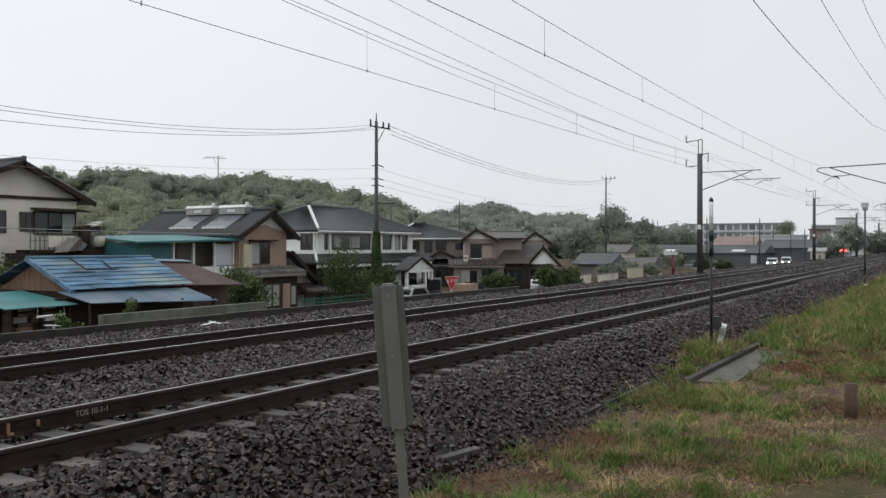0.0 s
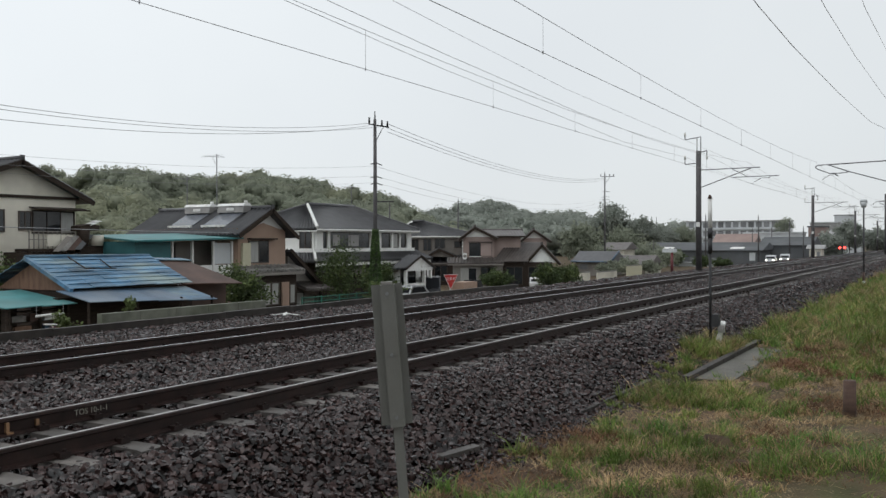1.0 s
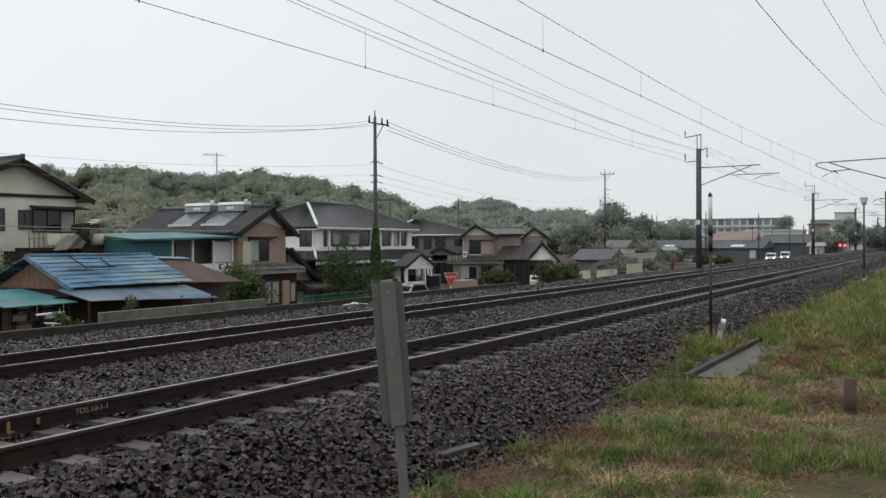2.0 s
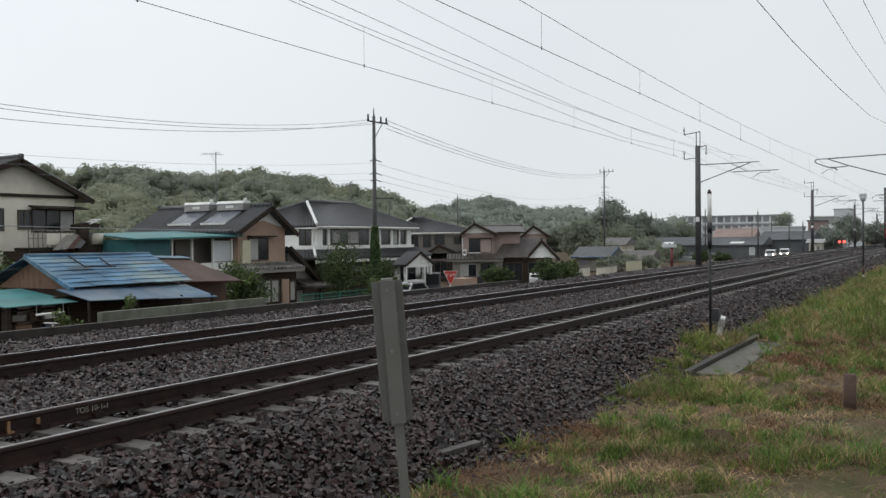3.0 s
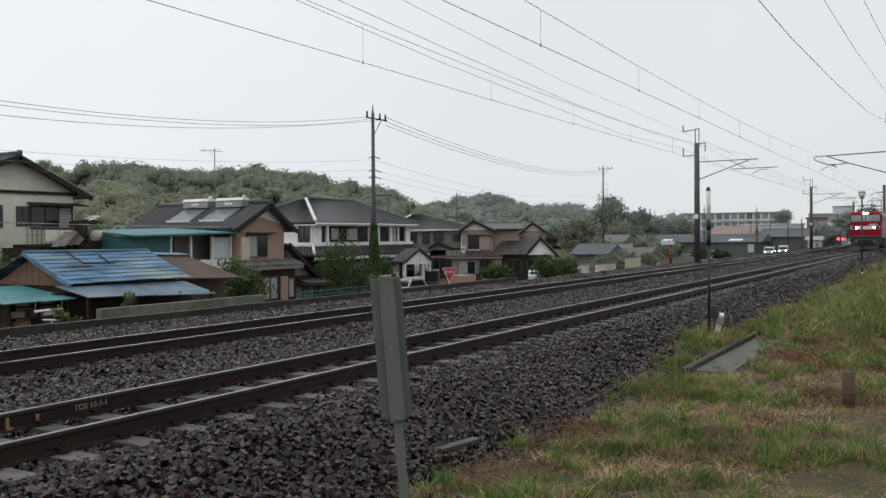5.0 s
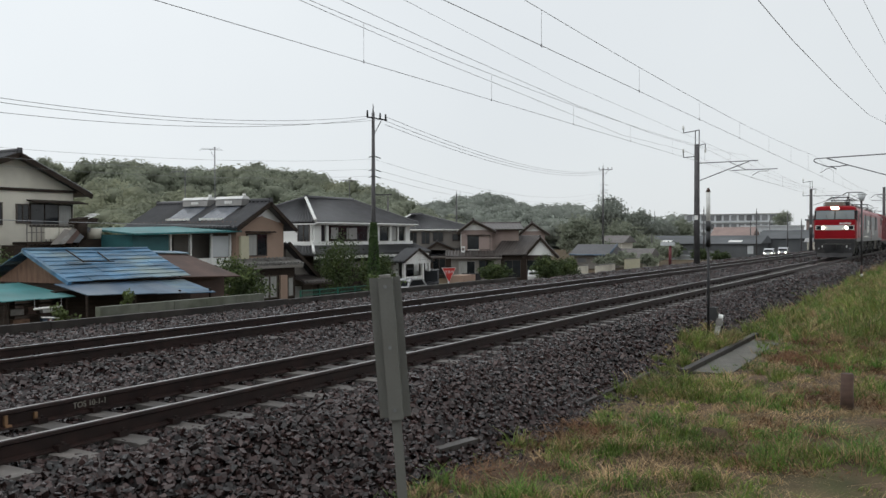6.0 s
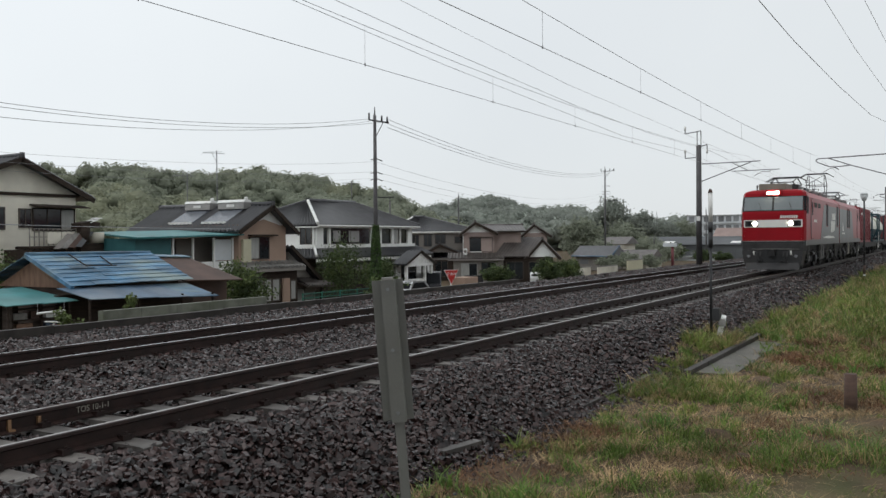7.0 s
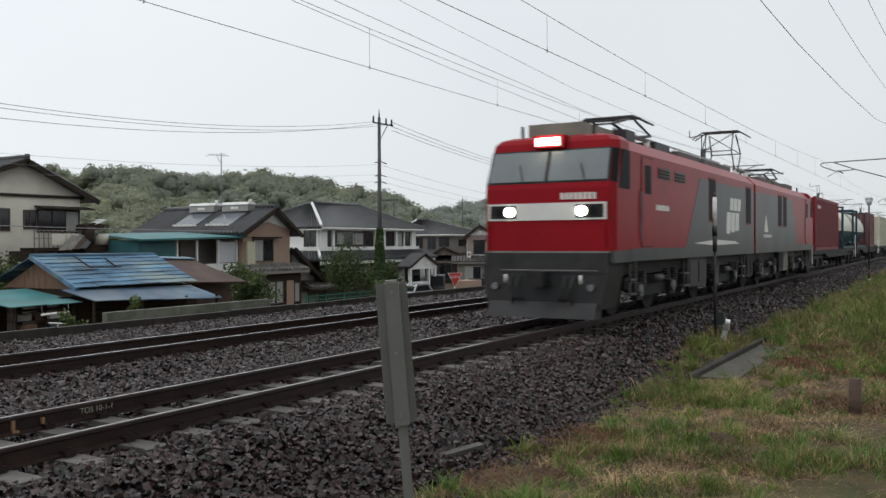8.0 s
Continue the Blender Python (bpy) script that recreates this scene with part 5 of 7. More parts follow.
make_car(166.5, 25.6, -1.95, 4, "car_silver", 4.2, 1.6, "silver car waiting with its headlights lit", False, True)


def make_truck(x, y, z):
    """A small flatbed with its cab beyond the load bed."""
    c = thing("parked_truck", (x, y, z), "small cream flatbed truck with a dark cab", "truck", "cars")
    bm = B()
    box(bm, -1.95, 0.45, -0.7, 0.7, 0.55, 1.42)
    part("load_bed", bm, "plaster_beige", c, bevel=0.03)
    bm = B()
    prism(bm, [(0.5, 0.4), (0.5, 1.5), (1.25, 1.5), (1.6, 0.95), (1.65, 0.4)], 1, -0.68, 0.68)
    part("cab", bm, "car_black", c, bevel=0.06)
    for px in (-1.2, 1.0):
        for py in (-0.6, 0.6):
            bm = B()
            cyl(bm, (px, py - 0.08, 0.28), (px, py + 0.08, 0.28), 0.28, n=16)
            part("wheel", bm, "rubber", c)
    return c


make_truck(67.8, 36.6, -3.1)


def make_scooter(x, y, z, yaw):
    s = thing("scooter", (x, y, z), "dark scooter with a red leg shield parked under the awning", "scooter")
    for d in (-0.6, 0.6):
        bm = B()
        cyl(bm, (d, -0.05, 0.25), (d, 0.05, 0.25), 0.25, n=16)
        part("wheel", bm, "rubber", s)
    bm = B()
    prism(bm, [(-0.85, 0.45), (-0.75, 0.72), (-0.1, 0.75), (0.0, 0.4), (0.35, 0.32), (0.45, 0.9), (0.6, 0.88), (0.6, 0.35), (0.2, 0.2), (-0.5, 0.25)], 1, -0.14, 0.14)
    part("body", bm, "dark_steel", s, bevel=0.04)
    bm = B()
    prism(bm, [(-0.8, 0.73), (-0.75, 0.83), (-0.15, 0.82), (-0.1, 0.74)], 1, -0.13, 0.13)
    part("seat", bm, "rubber", s, bevel=0.03)
    bm = B()
    prism(bm, [(0.5, 0.45), (0.52, 0.9), (0.62, 0.85), (0.7, 0.45)], 1, -0.17, 0.17)
    part("leg_shield", bm, "red_paint", s, bevel=0.03)
    bm = B()
    cyl(bm, (0.45, -0.32, 0.98), (0.45, 0.32, 0.98), 0.022, n=7)
    cyl(bm, (0.6, 0, 0.25), (0.45, 0, 0.98), 0.03, n=7)
    part("handlebar", bm, "loco_white", s)
    s.rotation_euler = (0, 0, radians(yaw))
    return s


make_scooter(17.6, 24.6, -1.9, 15)


def make_green_fence():
    f = thing("mesh_fence", (0, 31.0, 0), "low green wire mesh fence along the lane", "fence")
    for z in (-1.36, -1.6, -1.85):
        bm = B()
        cyl(bm, (38.2, 0, z), (46.8, 0, z), 0.025, n=6)
        part("rail", bm, "fence_green", f)
    for k in range(6):
        bm = B()
        cyl(bm, (38.2 + 1.72 * k, 0, -2.05), (38.2 + 1.72 * k, 0, -1.3), 0.035, n=6)
        part("post", bm, "fence_green", f)
    for k in range(60):
        bm = B()
        cyl(bm, (38.3 + 0.142 * k, 0, -1.85), (38.3 + 0.142 * k, 0, -1.36), 0.009, n=4)
        part("mesh_wire", bm, "fence_green", f)
    return f


make_green_fence()


def make_yard_clutter():
    r = thing("storage_rack", (18.0, 26.8, -1.95), "dark wooden storage rack full of odds and ends under the awning", "rack")
    for z in (0.5, 0.95, 1.3):
        bm = B()
        box(bm, 0, 2.2, 0, 0.5, z, z + 0.04)
        part("shelf", bm, "wood_shade_dark", r)
    for x in (0, 1.1, 2.16):
        bm = B()
        box(bm, x, x + 0.05, 0, 0.5, 0, 1.5)
        part("upright", bm, "wood_shade_dark", r)
    for k, (x, z, w, h, m) in enumerate(((0.1, 0.99, 0.5, 0.2, "concrete"), (0.75, 0.99, 0.3, 0.26, "rust_sheet"), (1.3, 0.99, 0.6, 0.12, "white"), (0.2, 0.54, 0.6, 0.3, "wood_brown"), (1.3, 0.54, 0.45, 0.3, "awning"))):
        c = thing("storage_box", (18.0 + x, 26.85, -1.95 + z), "old storage box on the rack", "box", "boxes on the rack")
        bm = B()
        box(bm, 0, w, 0, 0.35, 0, h)
        part("box_body", bm, m, c, bevel=0.02)
    for x, y, m, label in ((18.9, 25.3, "concrete", "grey plastic bucket in the yard"), (20.4, 25.0, "fence_green", "green plastic bucket in the yard"), (16.9, 25.6, "rust_sheet", "rusty drum in the yard")):
        c = thing("bucket", (x, y, -1.95), label, "bucket", "buckets in the yard")
        bm = B()
        cyl(bm, (0, 0, 0), (0, 0, 0.6), 0.2, 0.26, 14)
        part("bucket_body", bm, m, c)
    t = thing("white_pipe", (18.3, 25.9, -0.72), "white plastic pipe hanging under the awning", "pipe")
    bm = B()
    cyl(bm, (0, 0, 0), (1.1, 0.1, 0.02), 0.04, n=8)
    part("pipe_body", bm, "white", t)
    for x in (0.05, 1.05):
        bm = B()
        cyl(bm, (x, 0.05, 0), (x, 0.05, 0.36), 0.008, n=5)
        part("hanger", bm, "wire", t)


make_yard_clutter()


def make_low_wall(x0, x1, y, z1, m, label):
    w = thing("garden_wall", (x0, y, -3.1), label, "garden wall", "garden walls")
    n = max(1, int((x1 - x0) / 1.8))
    step = (x1 - x0) / n
    for k in range(n):
        bm = B()
        box(bm, k * step + 0.01, (k + 1) * step - 0.01, -0.08, 0.08, 0, z1 + 3.1)
        part("wall_panel", bm, m, w, bevel=0.015)
    bm = B()
    box(bm, -0.05, x1 - x0 + 0.05, -0.12, 0.12, z1 + 3.104, z1 + 3.2)
    part("coping", bm, "concrete", w)


make_low_wall(93, 97.5, 36.5, -1.75, "plaster_cream", "cream rendered garden wall by the lane")
make_low_wall(100, 107, 36.5, -1.85, "plaster_cream", "cream rendered garden wall by the lane")
make_low_wall(112.5, 119, 37, -1.4, "shutter", "yellow-cream rendered garden wall by the lane")


# ---------------------------------------------------------------- hills, far town
def crest_at(crest, t):
    c = np.array(crest)
    k = np.linspace(0, 1, len(c))
    return np.array([np.interp(t, k, c[:, i]) for i in range(3)])


def make_hill(crest, depth, count, material, tree, name, label, leafy=420):
    """A wooded hill: a slope that rises to the crest line, covered with clumped crowns."""
    verts, faces = [], []
    nu, nv = 60, 14
    def slope(t, s):
        c = crest_at(crest, t)
        d = c[:2] / np.linalg.norm(c[:2])
        p = c[:2] - d * depth * s
        rise = (c[2] - 1.6 * tree + 2.6) * (1 - max(0.0, s)) ** 1.15 if s >= 0 else (c[2] - 1.6 * tree + 2.6) * (1 + 0.6 * s)
        return np.array([p[0], p[1], -2.9 + rise + 1.5 * noise.noise(Vector((p[0] * 0.03, p[1] * 0.03, 1)))])
    for i in range(nu):
        for j in range(nv):
            verts.append(slope(i / (nu - 1), -0.5 + 1.5 * j / (nv - 1)))
    for i in range(nu - 1):
        for j in range(nv - 1):
            a = i * nv + j
            faces.append((a, a + nv, a + nv + 1, a + 1))
    hill = mesh_obj(name, verts, faces, material, smooth=True)
    tagged(hill, label, "hill", kind="structure")
    cen, size, lv, nr = [], [], [], []
    for k in range(count):
        t, s = rng.uniform(0, 1), rng.uniform(0, 1) ** 1.3 if k % 3 else rng.uniform(-0.06, 0.1)
        p = slope(t, s)
        r = tree * rng.uniform(0.55, 1.35)
        n = 9
        hubs = rng.normal(0, 0.3, (n, 3)).clip(-0.5, 0.5) * np.array((1, 1, 0.7)) + np.array((0, 0, 0.85))
        rad = rng.uniform(0.36, 0.62, n)
        cen.append(p + r * hubs)
        size.append(r * rad * 0.72)
        # foliage sprays over the boughs of each crown, lying along their surface
        m = leafy
        pick = rng.integers(0, n, m)
        d = rng.normal(size=(m, 3))
        d[:, 2] = np.abs(d[:, 2]) * 1.1 - 0.25
        d /= np.linalg.norm(d, axis=1)[:, None]
        lv.append(p + r * (hubs[pick] + d * (rad[pick] * rng.uniform(0.86, 1.04, m))[:, None] * np.array((1, 1, 0.85))))
        nr.append(d + rng.normal(0, 0.2, (m, 3)))
    v, f = lumps(np.concatenate(cen), np.concatenate(size), (1, 1, 0.85), 0.12)
    q, d = np.concatenate(lv), np.concatenate(nr)
    d /= np.linalg.norm(d, axis=1)[:, None]
    m = len(q)
    a = np.cross(d, rng.normal(size=(m, 3)))
    a /= np.linalg.norm(a, axis=1)[:, None]
    b = np.cross(d, a)
    w = tree * 0.085 * rng.uniform(0.5, 1.5, m)[:, None]
    lvv = np.stack([q - a * w, q - b * w * 0.7 + d * w * 0.2, q + a * w, q + b * w * 0.7 + d * w * 0.2], 1)
    lf = np.array([(0, 1, 2), (0, 2, 3)])[None] + (np.arange(m) * 4)[:, None, None]
    crowns = mesh_obj(name + "_trees", np.concatenate([v, lvv.reshape(-1, 3)]), np.concatenate([f, lf.reshape(-1, 3) + len(v)]), material, smooth=True)
    tagged(crowns, "dense broadleaf tree crowns covering the hillside", "woods", kind="stuff")


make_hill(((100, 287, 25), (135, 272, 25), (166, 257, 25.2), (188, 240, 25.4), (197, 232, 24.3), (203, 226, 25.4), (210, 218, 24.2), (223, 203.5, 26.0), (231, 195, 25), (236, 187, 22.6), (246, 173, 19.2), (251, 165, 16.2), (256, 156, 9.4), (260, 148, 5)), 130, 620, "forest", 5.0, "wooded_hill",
          "hill with dense green broadleaf forest, mist painted into its colour")
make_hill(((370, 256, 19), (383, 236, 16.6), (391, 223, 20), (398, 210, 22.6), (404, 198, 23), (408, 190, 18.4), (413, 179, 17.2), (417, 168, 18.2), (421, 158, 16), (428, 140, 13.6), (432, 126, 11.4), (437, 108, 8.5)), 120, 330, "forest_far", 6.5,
          "far_wooded_hill", "distant hill with forest, pale mist painted into its colour", 320)


def make_apartment():
    h = thing("apartment_building", (293, 44.3, -3), "long distant grey apartment block of four storeys", "building")
    # The wall's pale colour stands in for haze over the block.
    bm = B()
    box(bm, 0, 10, 0, 31.6, 0, 11.6)
    part("wall", bm, "far_pale", h)
    bm = B()
    box(bm, -0.3, 10.3, -0.3, 31.9, 11.604, 11.85)
    part("roof", bm, "far_grey", h)
    for fl in range(4):
        for k in range(13):
            bm = B()
            box(bm, -0.06, -0.005, 0.7 + k * 2.37, 2.4 + k * 2.37, 1.25 + fl * 2.8, 3.0 + fl * 2.8)
            part("window", bm, "far_window", h)
        bm = B()
        box(bm, -0.5, -0.01, 0.2, 31.4, 0.6 + fl * 2.8, 1.1 + fl * 2.8)
        part("balcony", bm, "far_pale", h)
    return h


make_apartment()


def make_block(x, y0, y1, depth, z0, z1, wall, roof, label, gable=0.0, wins=0):
    h = thing("distant_building", (x, y0, z0), label, "building", "distant buildings")
    w, ht = y1 - y0, z1 - z0
    bm = B()
    box(bm, 0, depth, 0, w, 0, ht)
    part("wall", bm, wall, h)
    bm = B()
    if gable:
        prism(bm, [(-0.6, ht), (depth + 0.6, ht), (depth / 2, ht + gable)], 1, -0.6, w + 0.6)
    else:
        box(bm, -0.3, depth + 0.3, -0.3, w + 0.3, ht, ht + 0.35)
    part("roof", bm, roof, h)
    for k in range(wins):
        y = w * (k + 0.25) / wins
        bm = B()
        box(bm, -0.06, -0.005, y, y + w / wins * 0.5, ht * 0.45, ht * 0.8)
        part("window", bm, "far_window", h)
    return h


barn = make_block(193, 34.6, 60.4, 15, -3, 0.05, "far_dark", "far_dark", "long low dark grey sheet-clad warehouse", 1.75, 0)
for y0, y1 in ((3.6, 6.4), (18.6, 21.2)):
    bm = B()
    slab(bm, ((0.9, y0, 3.42), (0.9, y1, 3.42), (2.6, y1, 3.78), (2.6, y0, 3.78)), 0.05)
    part("skylight", bm, "white", barn)
for y0, y1, z0, z1, m in ((1.0, 2.2, 0.9, 2.6, "far_pale"), (9.0, 14.6, 0.9, 1.5, "far_window"), (16.4, 17.3, 0.3, 2.3, "far_window"), (24.4, 25.3, 0.8, 2.2, "far_pale")):
    bm = B()
    box(bm, -0.06, -0.005, y0, y1, z0, z1)
    part("window", bm, m, barn)
make_block(205, 26.4, 36.5, 14, -3, 1.1, "far_dark", "far_dark", "dark sheet hangar with a low gabled roof", 1.9, 0)
make_block(250, 46.7, 57, 9, -3, 1.7, "far_grey", "far_brick", "low house with a red-brown roof", 2.5, 4)
make_block(258, 35.4, 50.8, 8, -3, 4.3, "far_pale", "far_pale", "pale low office building with a row of windows", 0, 10)
make_block(266, 30.3, 34.8, 8, -3, 6.0, "far_brick", "far_dark", "red-brown building beyond the crossing", 0, 2)
make_block(398, 35.3, 42, 10, -3, 12.9, "far_pale", "far_grey", "distant pale tower block with flat roof", 0, 3)
make_block(380, 38.8, 49, 10, -3, 9.6, "far_grey", "far_pale", "distant grey block with a pale flat roof", 0, 4)
# low houses beyond the gardens
low = make_block(120, 42.2, 47.0, 6, -3, -1.0, "plaster_grey", "tile_roof", "low grey house with a dark roof and blue eave", 1.5, 2)
for a, b in (((-0.66, 0.0, 1.99), (-0.66, 5.3, 2.04)), ((-0.3, -0.64, 2.1), (3.0, -0.64, 3.5))):
    bm = B()
    cyl(bm, a, b, 0.13, n=8)
    part("eave_sheet", bm, "awning", low, "slate blue eave sheet")
make_block(128, 39.2, 44.9, 8, -3, -2.1, "plaster_cream", "tile_roof_brown", "low cream shed with a worn grey-brown roof", 1.9, 2)
make_block(140, 46.6, 49.8, 6, -3, 0.6, "plaster_cream", "tile_roof_brown", "small cream house with a brown roof", 1.2, 1)
make_block(300, 24, 34, 9, -3, 4.2, "far_pale", "far_grey", "distant pale house beyond the crossing", 1.6, 3)
make_block(382, 98, 122, 12, -3, 6.8, "far_grey", "far_dark", "distant grey building among the trees", 1.5, 6)
make_block(330, 84, 94, 9, -3, 4.5, "far_grey", "far_dark", "distant grey house among the trees", 1.8, 3)
make_block(340, 66, 74, 9, -3, 5.0, "far_brick", "far_dark", "distant brown house among the trees", 1.8, 3)
make_block(197, 23.2, 25.6, 4, -3, 0.4, "plaster_cream", "far_grey", "small cream hut beside the level crossing", 0.8, 2)
make_block(180, 38.5, 52, 0.4, -3.1, -2.5, "far_pale", "far_pale", "pale low fence panel wall by the road", 0, 0)

for x, y, h in ((172.6, 51.2, 4.6), (175.1, 41.6, 9.7), (177.1, 32.1, 9.3), (178.0, 26.6, 8.3), (178.4, 24.2, 7.1), (300, 88, 13), (305, 95, 14), (240, 45, 8), (215, 36, 8)):
    make_utility_pole(x, y, -2.7, h, "thin distant concrete utility pole", False)


def make_red_post():
    s = thing("crossing_post", (106.0, 29.2, -2.0), "dark red post with a white hooded head by the road", "post")
    bm = B()
    cyl(bm, (0, 0, 0), (0, 0, 2.5), 0.17, n=10)
    part("post", bm, "cont_brown", s)
    bm = B()
    box(bm, -0.3, 0.3, -0.5, 1.1, 2.5, 2.9)
    part("head", bm, "far_pale", s, bevel=0.1)
    return s


make_red_post()


def make_crossing_signal():
    s = thing("crossing_signal", (199.1, 19.5, -2.5), "level crossing signal with a lit red lamp", "signal")
    bm = B()
    cyl(bm, (0, 0, 0), (0, 0, 4.2), 0.09, n=8)
    part("pole", bm, "dark_steel", s)
    for y in (-0.45, 0.45):
        bm = B()
        cyl(bm, (-0.05, y, 3.1), (-0.2, y, 3.1), 0.32, n=16)
        hd = part("lamp_hood", bm, "dark_steel", s)
        bm = B()
        cyl(bm, (-0.2, y, 3.1), (-0.24, y, 3.1), 0.25, n=16)
        part("lens", bm, "red_lamp", hd, "lit red lens")
    return s


make_crossing_signal()


# ---------------------------------------------------------------- plants
def leaves(centre, radii, n, size):
    """Many small leaf blades spread through an uneven crown: vertices and triangles."""
    k = max(6, n // 60)
    hub = rng.normal(size=(k, 3))
    hub /= np.linalg.norm(hub, axis=1)[:, None]
    hub *= rng.uniform(0.25, 0.95, (k, 1))
    pick = rng.integers(0, k, n)
    p = hub[pick] + rng.normal(0, 0.16, (n, 3))
    p = p * np.array(radii) + np.array(centre)
    q = rotations(n)
    quad = np.array([(-0.5, 0, 0), (0, -0.32, 0.1), (0.5, 0, 0), (0, 0.32, 0.1)])
    v = np.einsum("nij,kj->nki", q, quad) * (size * rng.uniform(0.6, 1.4, n))[:, None, None] + p[:, None]
    f = np.array([(0, 1, 2), (0, 2, 3)])[None] + (np.arange(n) * 4)[:, None, None]
    return v.reshape(-1, 3), f.reshape(-1, 3)


def make_tree(x, y, z, h, radii, n, size, label, material="leaf", name="tree", trunk=True, light=0.0):
    t = thing(name, (x, y, z), label, "tree" if trunk else "bush", "garden plants")
    bm = B()
    cyl(bm, (0, 0, 0), (0.1, 0, h * 0.55), 0.13 if trunk else 0.05, 0.07 if trunk else 0.03, 9)
    part("trunk", bm, "bark", t)
    for k in range(6):
        a = k * 1.05 + random.uniform(-0.3, 0.3)
        bm = B()
        cyl(bm, (0.05, 0, h * random.uniform(0.2, 0.5)), (radii[0] * 0.6 * math.cos(a), radii[1] * 0.6 * math.sin(a), h * random.uniform(0.55, 0.85)), 0.05 if trunk else 0.03, 0.015, 6)
        part("limb", bm, "bark", t)
    v, f = leaves((0, 0, h - radii[2]), radii, n, size)
    tagged(mesh_obj("crown", v, f, material, t), kind="stuff")
    if light:
        v, f = leaves((0, 0, h - radii[2] * 0.9), [r * 0.98 for r in radii], int(n * light), size)
        tagged(mesh_obj("young_foliage", v, f, "leaf_light", t), kind="stuff")
    return t


make_tree(47.0, 35.0, -2.3, 4.1, (1.9, 1.7, 2.1), 3400, 0.14, "dense dark green garden tree in front of the white house", light=0.35)
make_tree(50.2, 34.0, -2.2, 2.6, (1.5, 1.3, 1.2), 2600, 0.17, "leafy green garden bush by the porch", "leaf", "bush", False, 0.5)
make_tree(33.3, 31.0, -2.0, 2.45, (1.7, 1.5, 1.2), 2800, 0.15, "dark green rounded garden tree by the beige house", "leaf", "tree", True, 0.35)
make_tree(80.0, 40.0, -3.1, 2.2, (2.2, 1.5, 1.1), 2600, 0.22, "rounded green garden bush by the pink house", "leaf", "bush", False, 0.3)
for k, bx in enumerate((80.5, 83.0, 86.5, 89.5)):
    make_tree(bx, 34.5 + 0.4 * k, -2.4, 2.1 - 0.15 * k, (2.2, 1.2, 1.2), 1800, 0.22, "dark green hedge bush along the road", "leaf", "bush", False, 0.2)
make_tree(21.6, 33.4, -2.0, 3.1, (1.4, 1.2, 1.6), 2600, 0.15, "bright green shrub behind the shed", "leaf", "bush", False, 0.5)
make_tree(16.5, 22.0, -2.0, 1.7, (0.5, 0.4, 0.5), 700, 0.1, "small yellow-green shrub on the bank", "leaf_light", "bush", False)
make_tree(20.9, 24.5, -2.0, 2.0, (0.45, 0.3, 0.4), 320, 0.11, "creeper hanging from the awning", "leaf_light", "bush", False)
make_tree(43.5, 29.0, -2.0, 1.3, (2.4, 0.6, 0.6), 1500, 0.14, "low green shrub at the foot of the pole", "leaf", "bush", False, 0.6)
# Crowns in the forest colours carry painted mist; leaf-coloured ones do not.
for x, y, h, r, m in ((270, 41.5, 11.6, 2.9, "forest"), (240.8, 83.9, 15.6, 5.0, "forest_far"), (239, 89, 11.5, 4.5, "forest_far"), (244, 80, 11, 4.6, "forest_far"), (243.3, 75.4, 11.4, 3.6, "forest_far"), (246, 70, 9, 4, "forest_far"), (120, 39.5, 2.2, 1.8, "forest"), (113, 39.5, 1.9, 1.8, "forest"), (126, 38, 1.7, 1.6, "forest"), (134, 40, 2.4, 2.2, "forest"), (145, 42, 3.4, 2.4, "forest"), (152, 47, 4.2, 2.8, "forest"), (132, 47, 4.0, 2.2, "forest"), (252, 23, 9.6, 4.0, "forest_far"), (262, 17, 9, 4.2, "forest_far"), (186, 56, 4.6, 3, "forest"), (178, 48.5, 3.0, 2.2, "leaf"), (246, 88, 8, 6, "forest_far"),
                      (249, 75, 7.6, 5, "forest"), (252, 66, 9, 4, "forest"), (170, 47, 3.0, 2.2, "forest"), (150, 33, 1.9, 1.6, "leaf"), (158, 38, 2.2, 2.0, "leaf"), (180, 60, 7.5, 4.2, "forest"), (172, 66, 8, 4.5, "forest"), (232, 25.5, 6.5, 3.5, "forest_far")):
    make_tree(x, y, -2.7, h, (r, r, min(r * 0.85, h * 0.48)), 5200 if r > 3 else 2200, 0.62 if r > 3 else 0.34, "distant green broadleaf tree", m, "tree")


def make_ivy():
    n = 2600
    t = rng.uniform(0, 1, n)
    a = rng.uniform(0, 2 * np.pi, n)
    r = 0.26 * (1 - t) ** 0.7 + 0.15
    p = np.stack([r * np.cos(a), r * np.sin(a), 4.5 * t], 1)
    q = rotations(n)
    quad = np.array([(-0.5, 0, 0), (0, -0.4, 0.1), (0.5, 0, 0), (0, 0.4, 0.1)])
    v = np.einsum("nij,kj->nki", q, quad) * (0.13 * rng.uniform(0.6, 1.4, n))[:, None, None] + p[:, None]
    f = np.array([(0, 1, 2), (0, 2, 3)])[None] + (np.arange(n) * 4)[:, None, None]
    ob = mesh_obj("ivy", v.reshape(-1, 3), f.reshape(-1, 3), "ivy", POLE)
    tagged(ob, "green ivy wrapped round the pole", kind="stuff")


make_ivy()


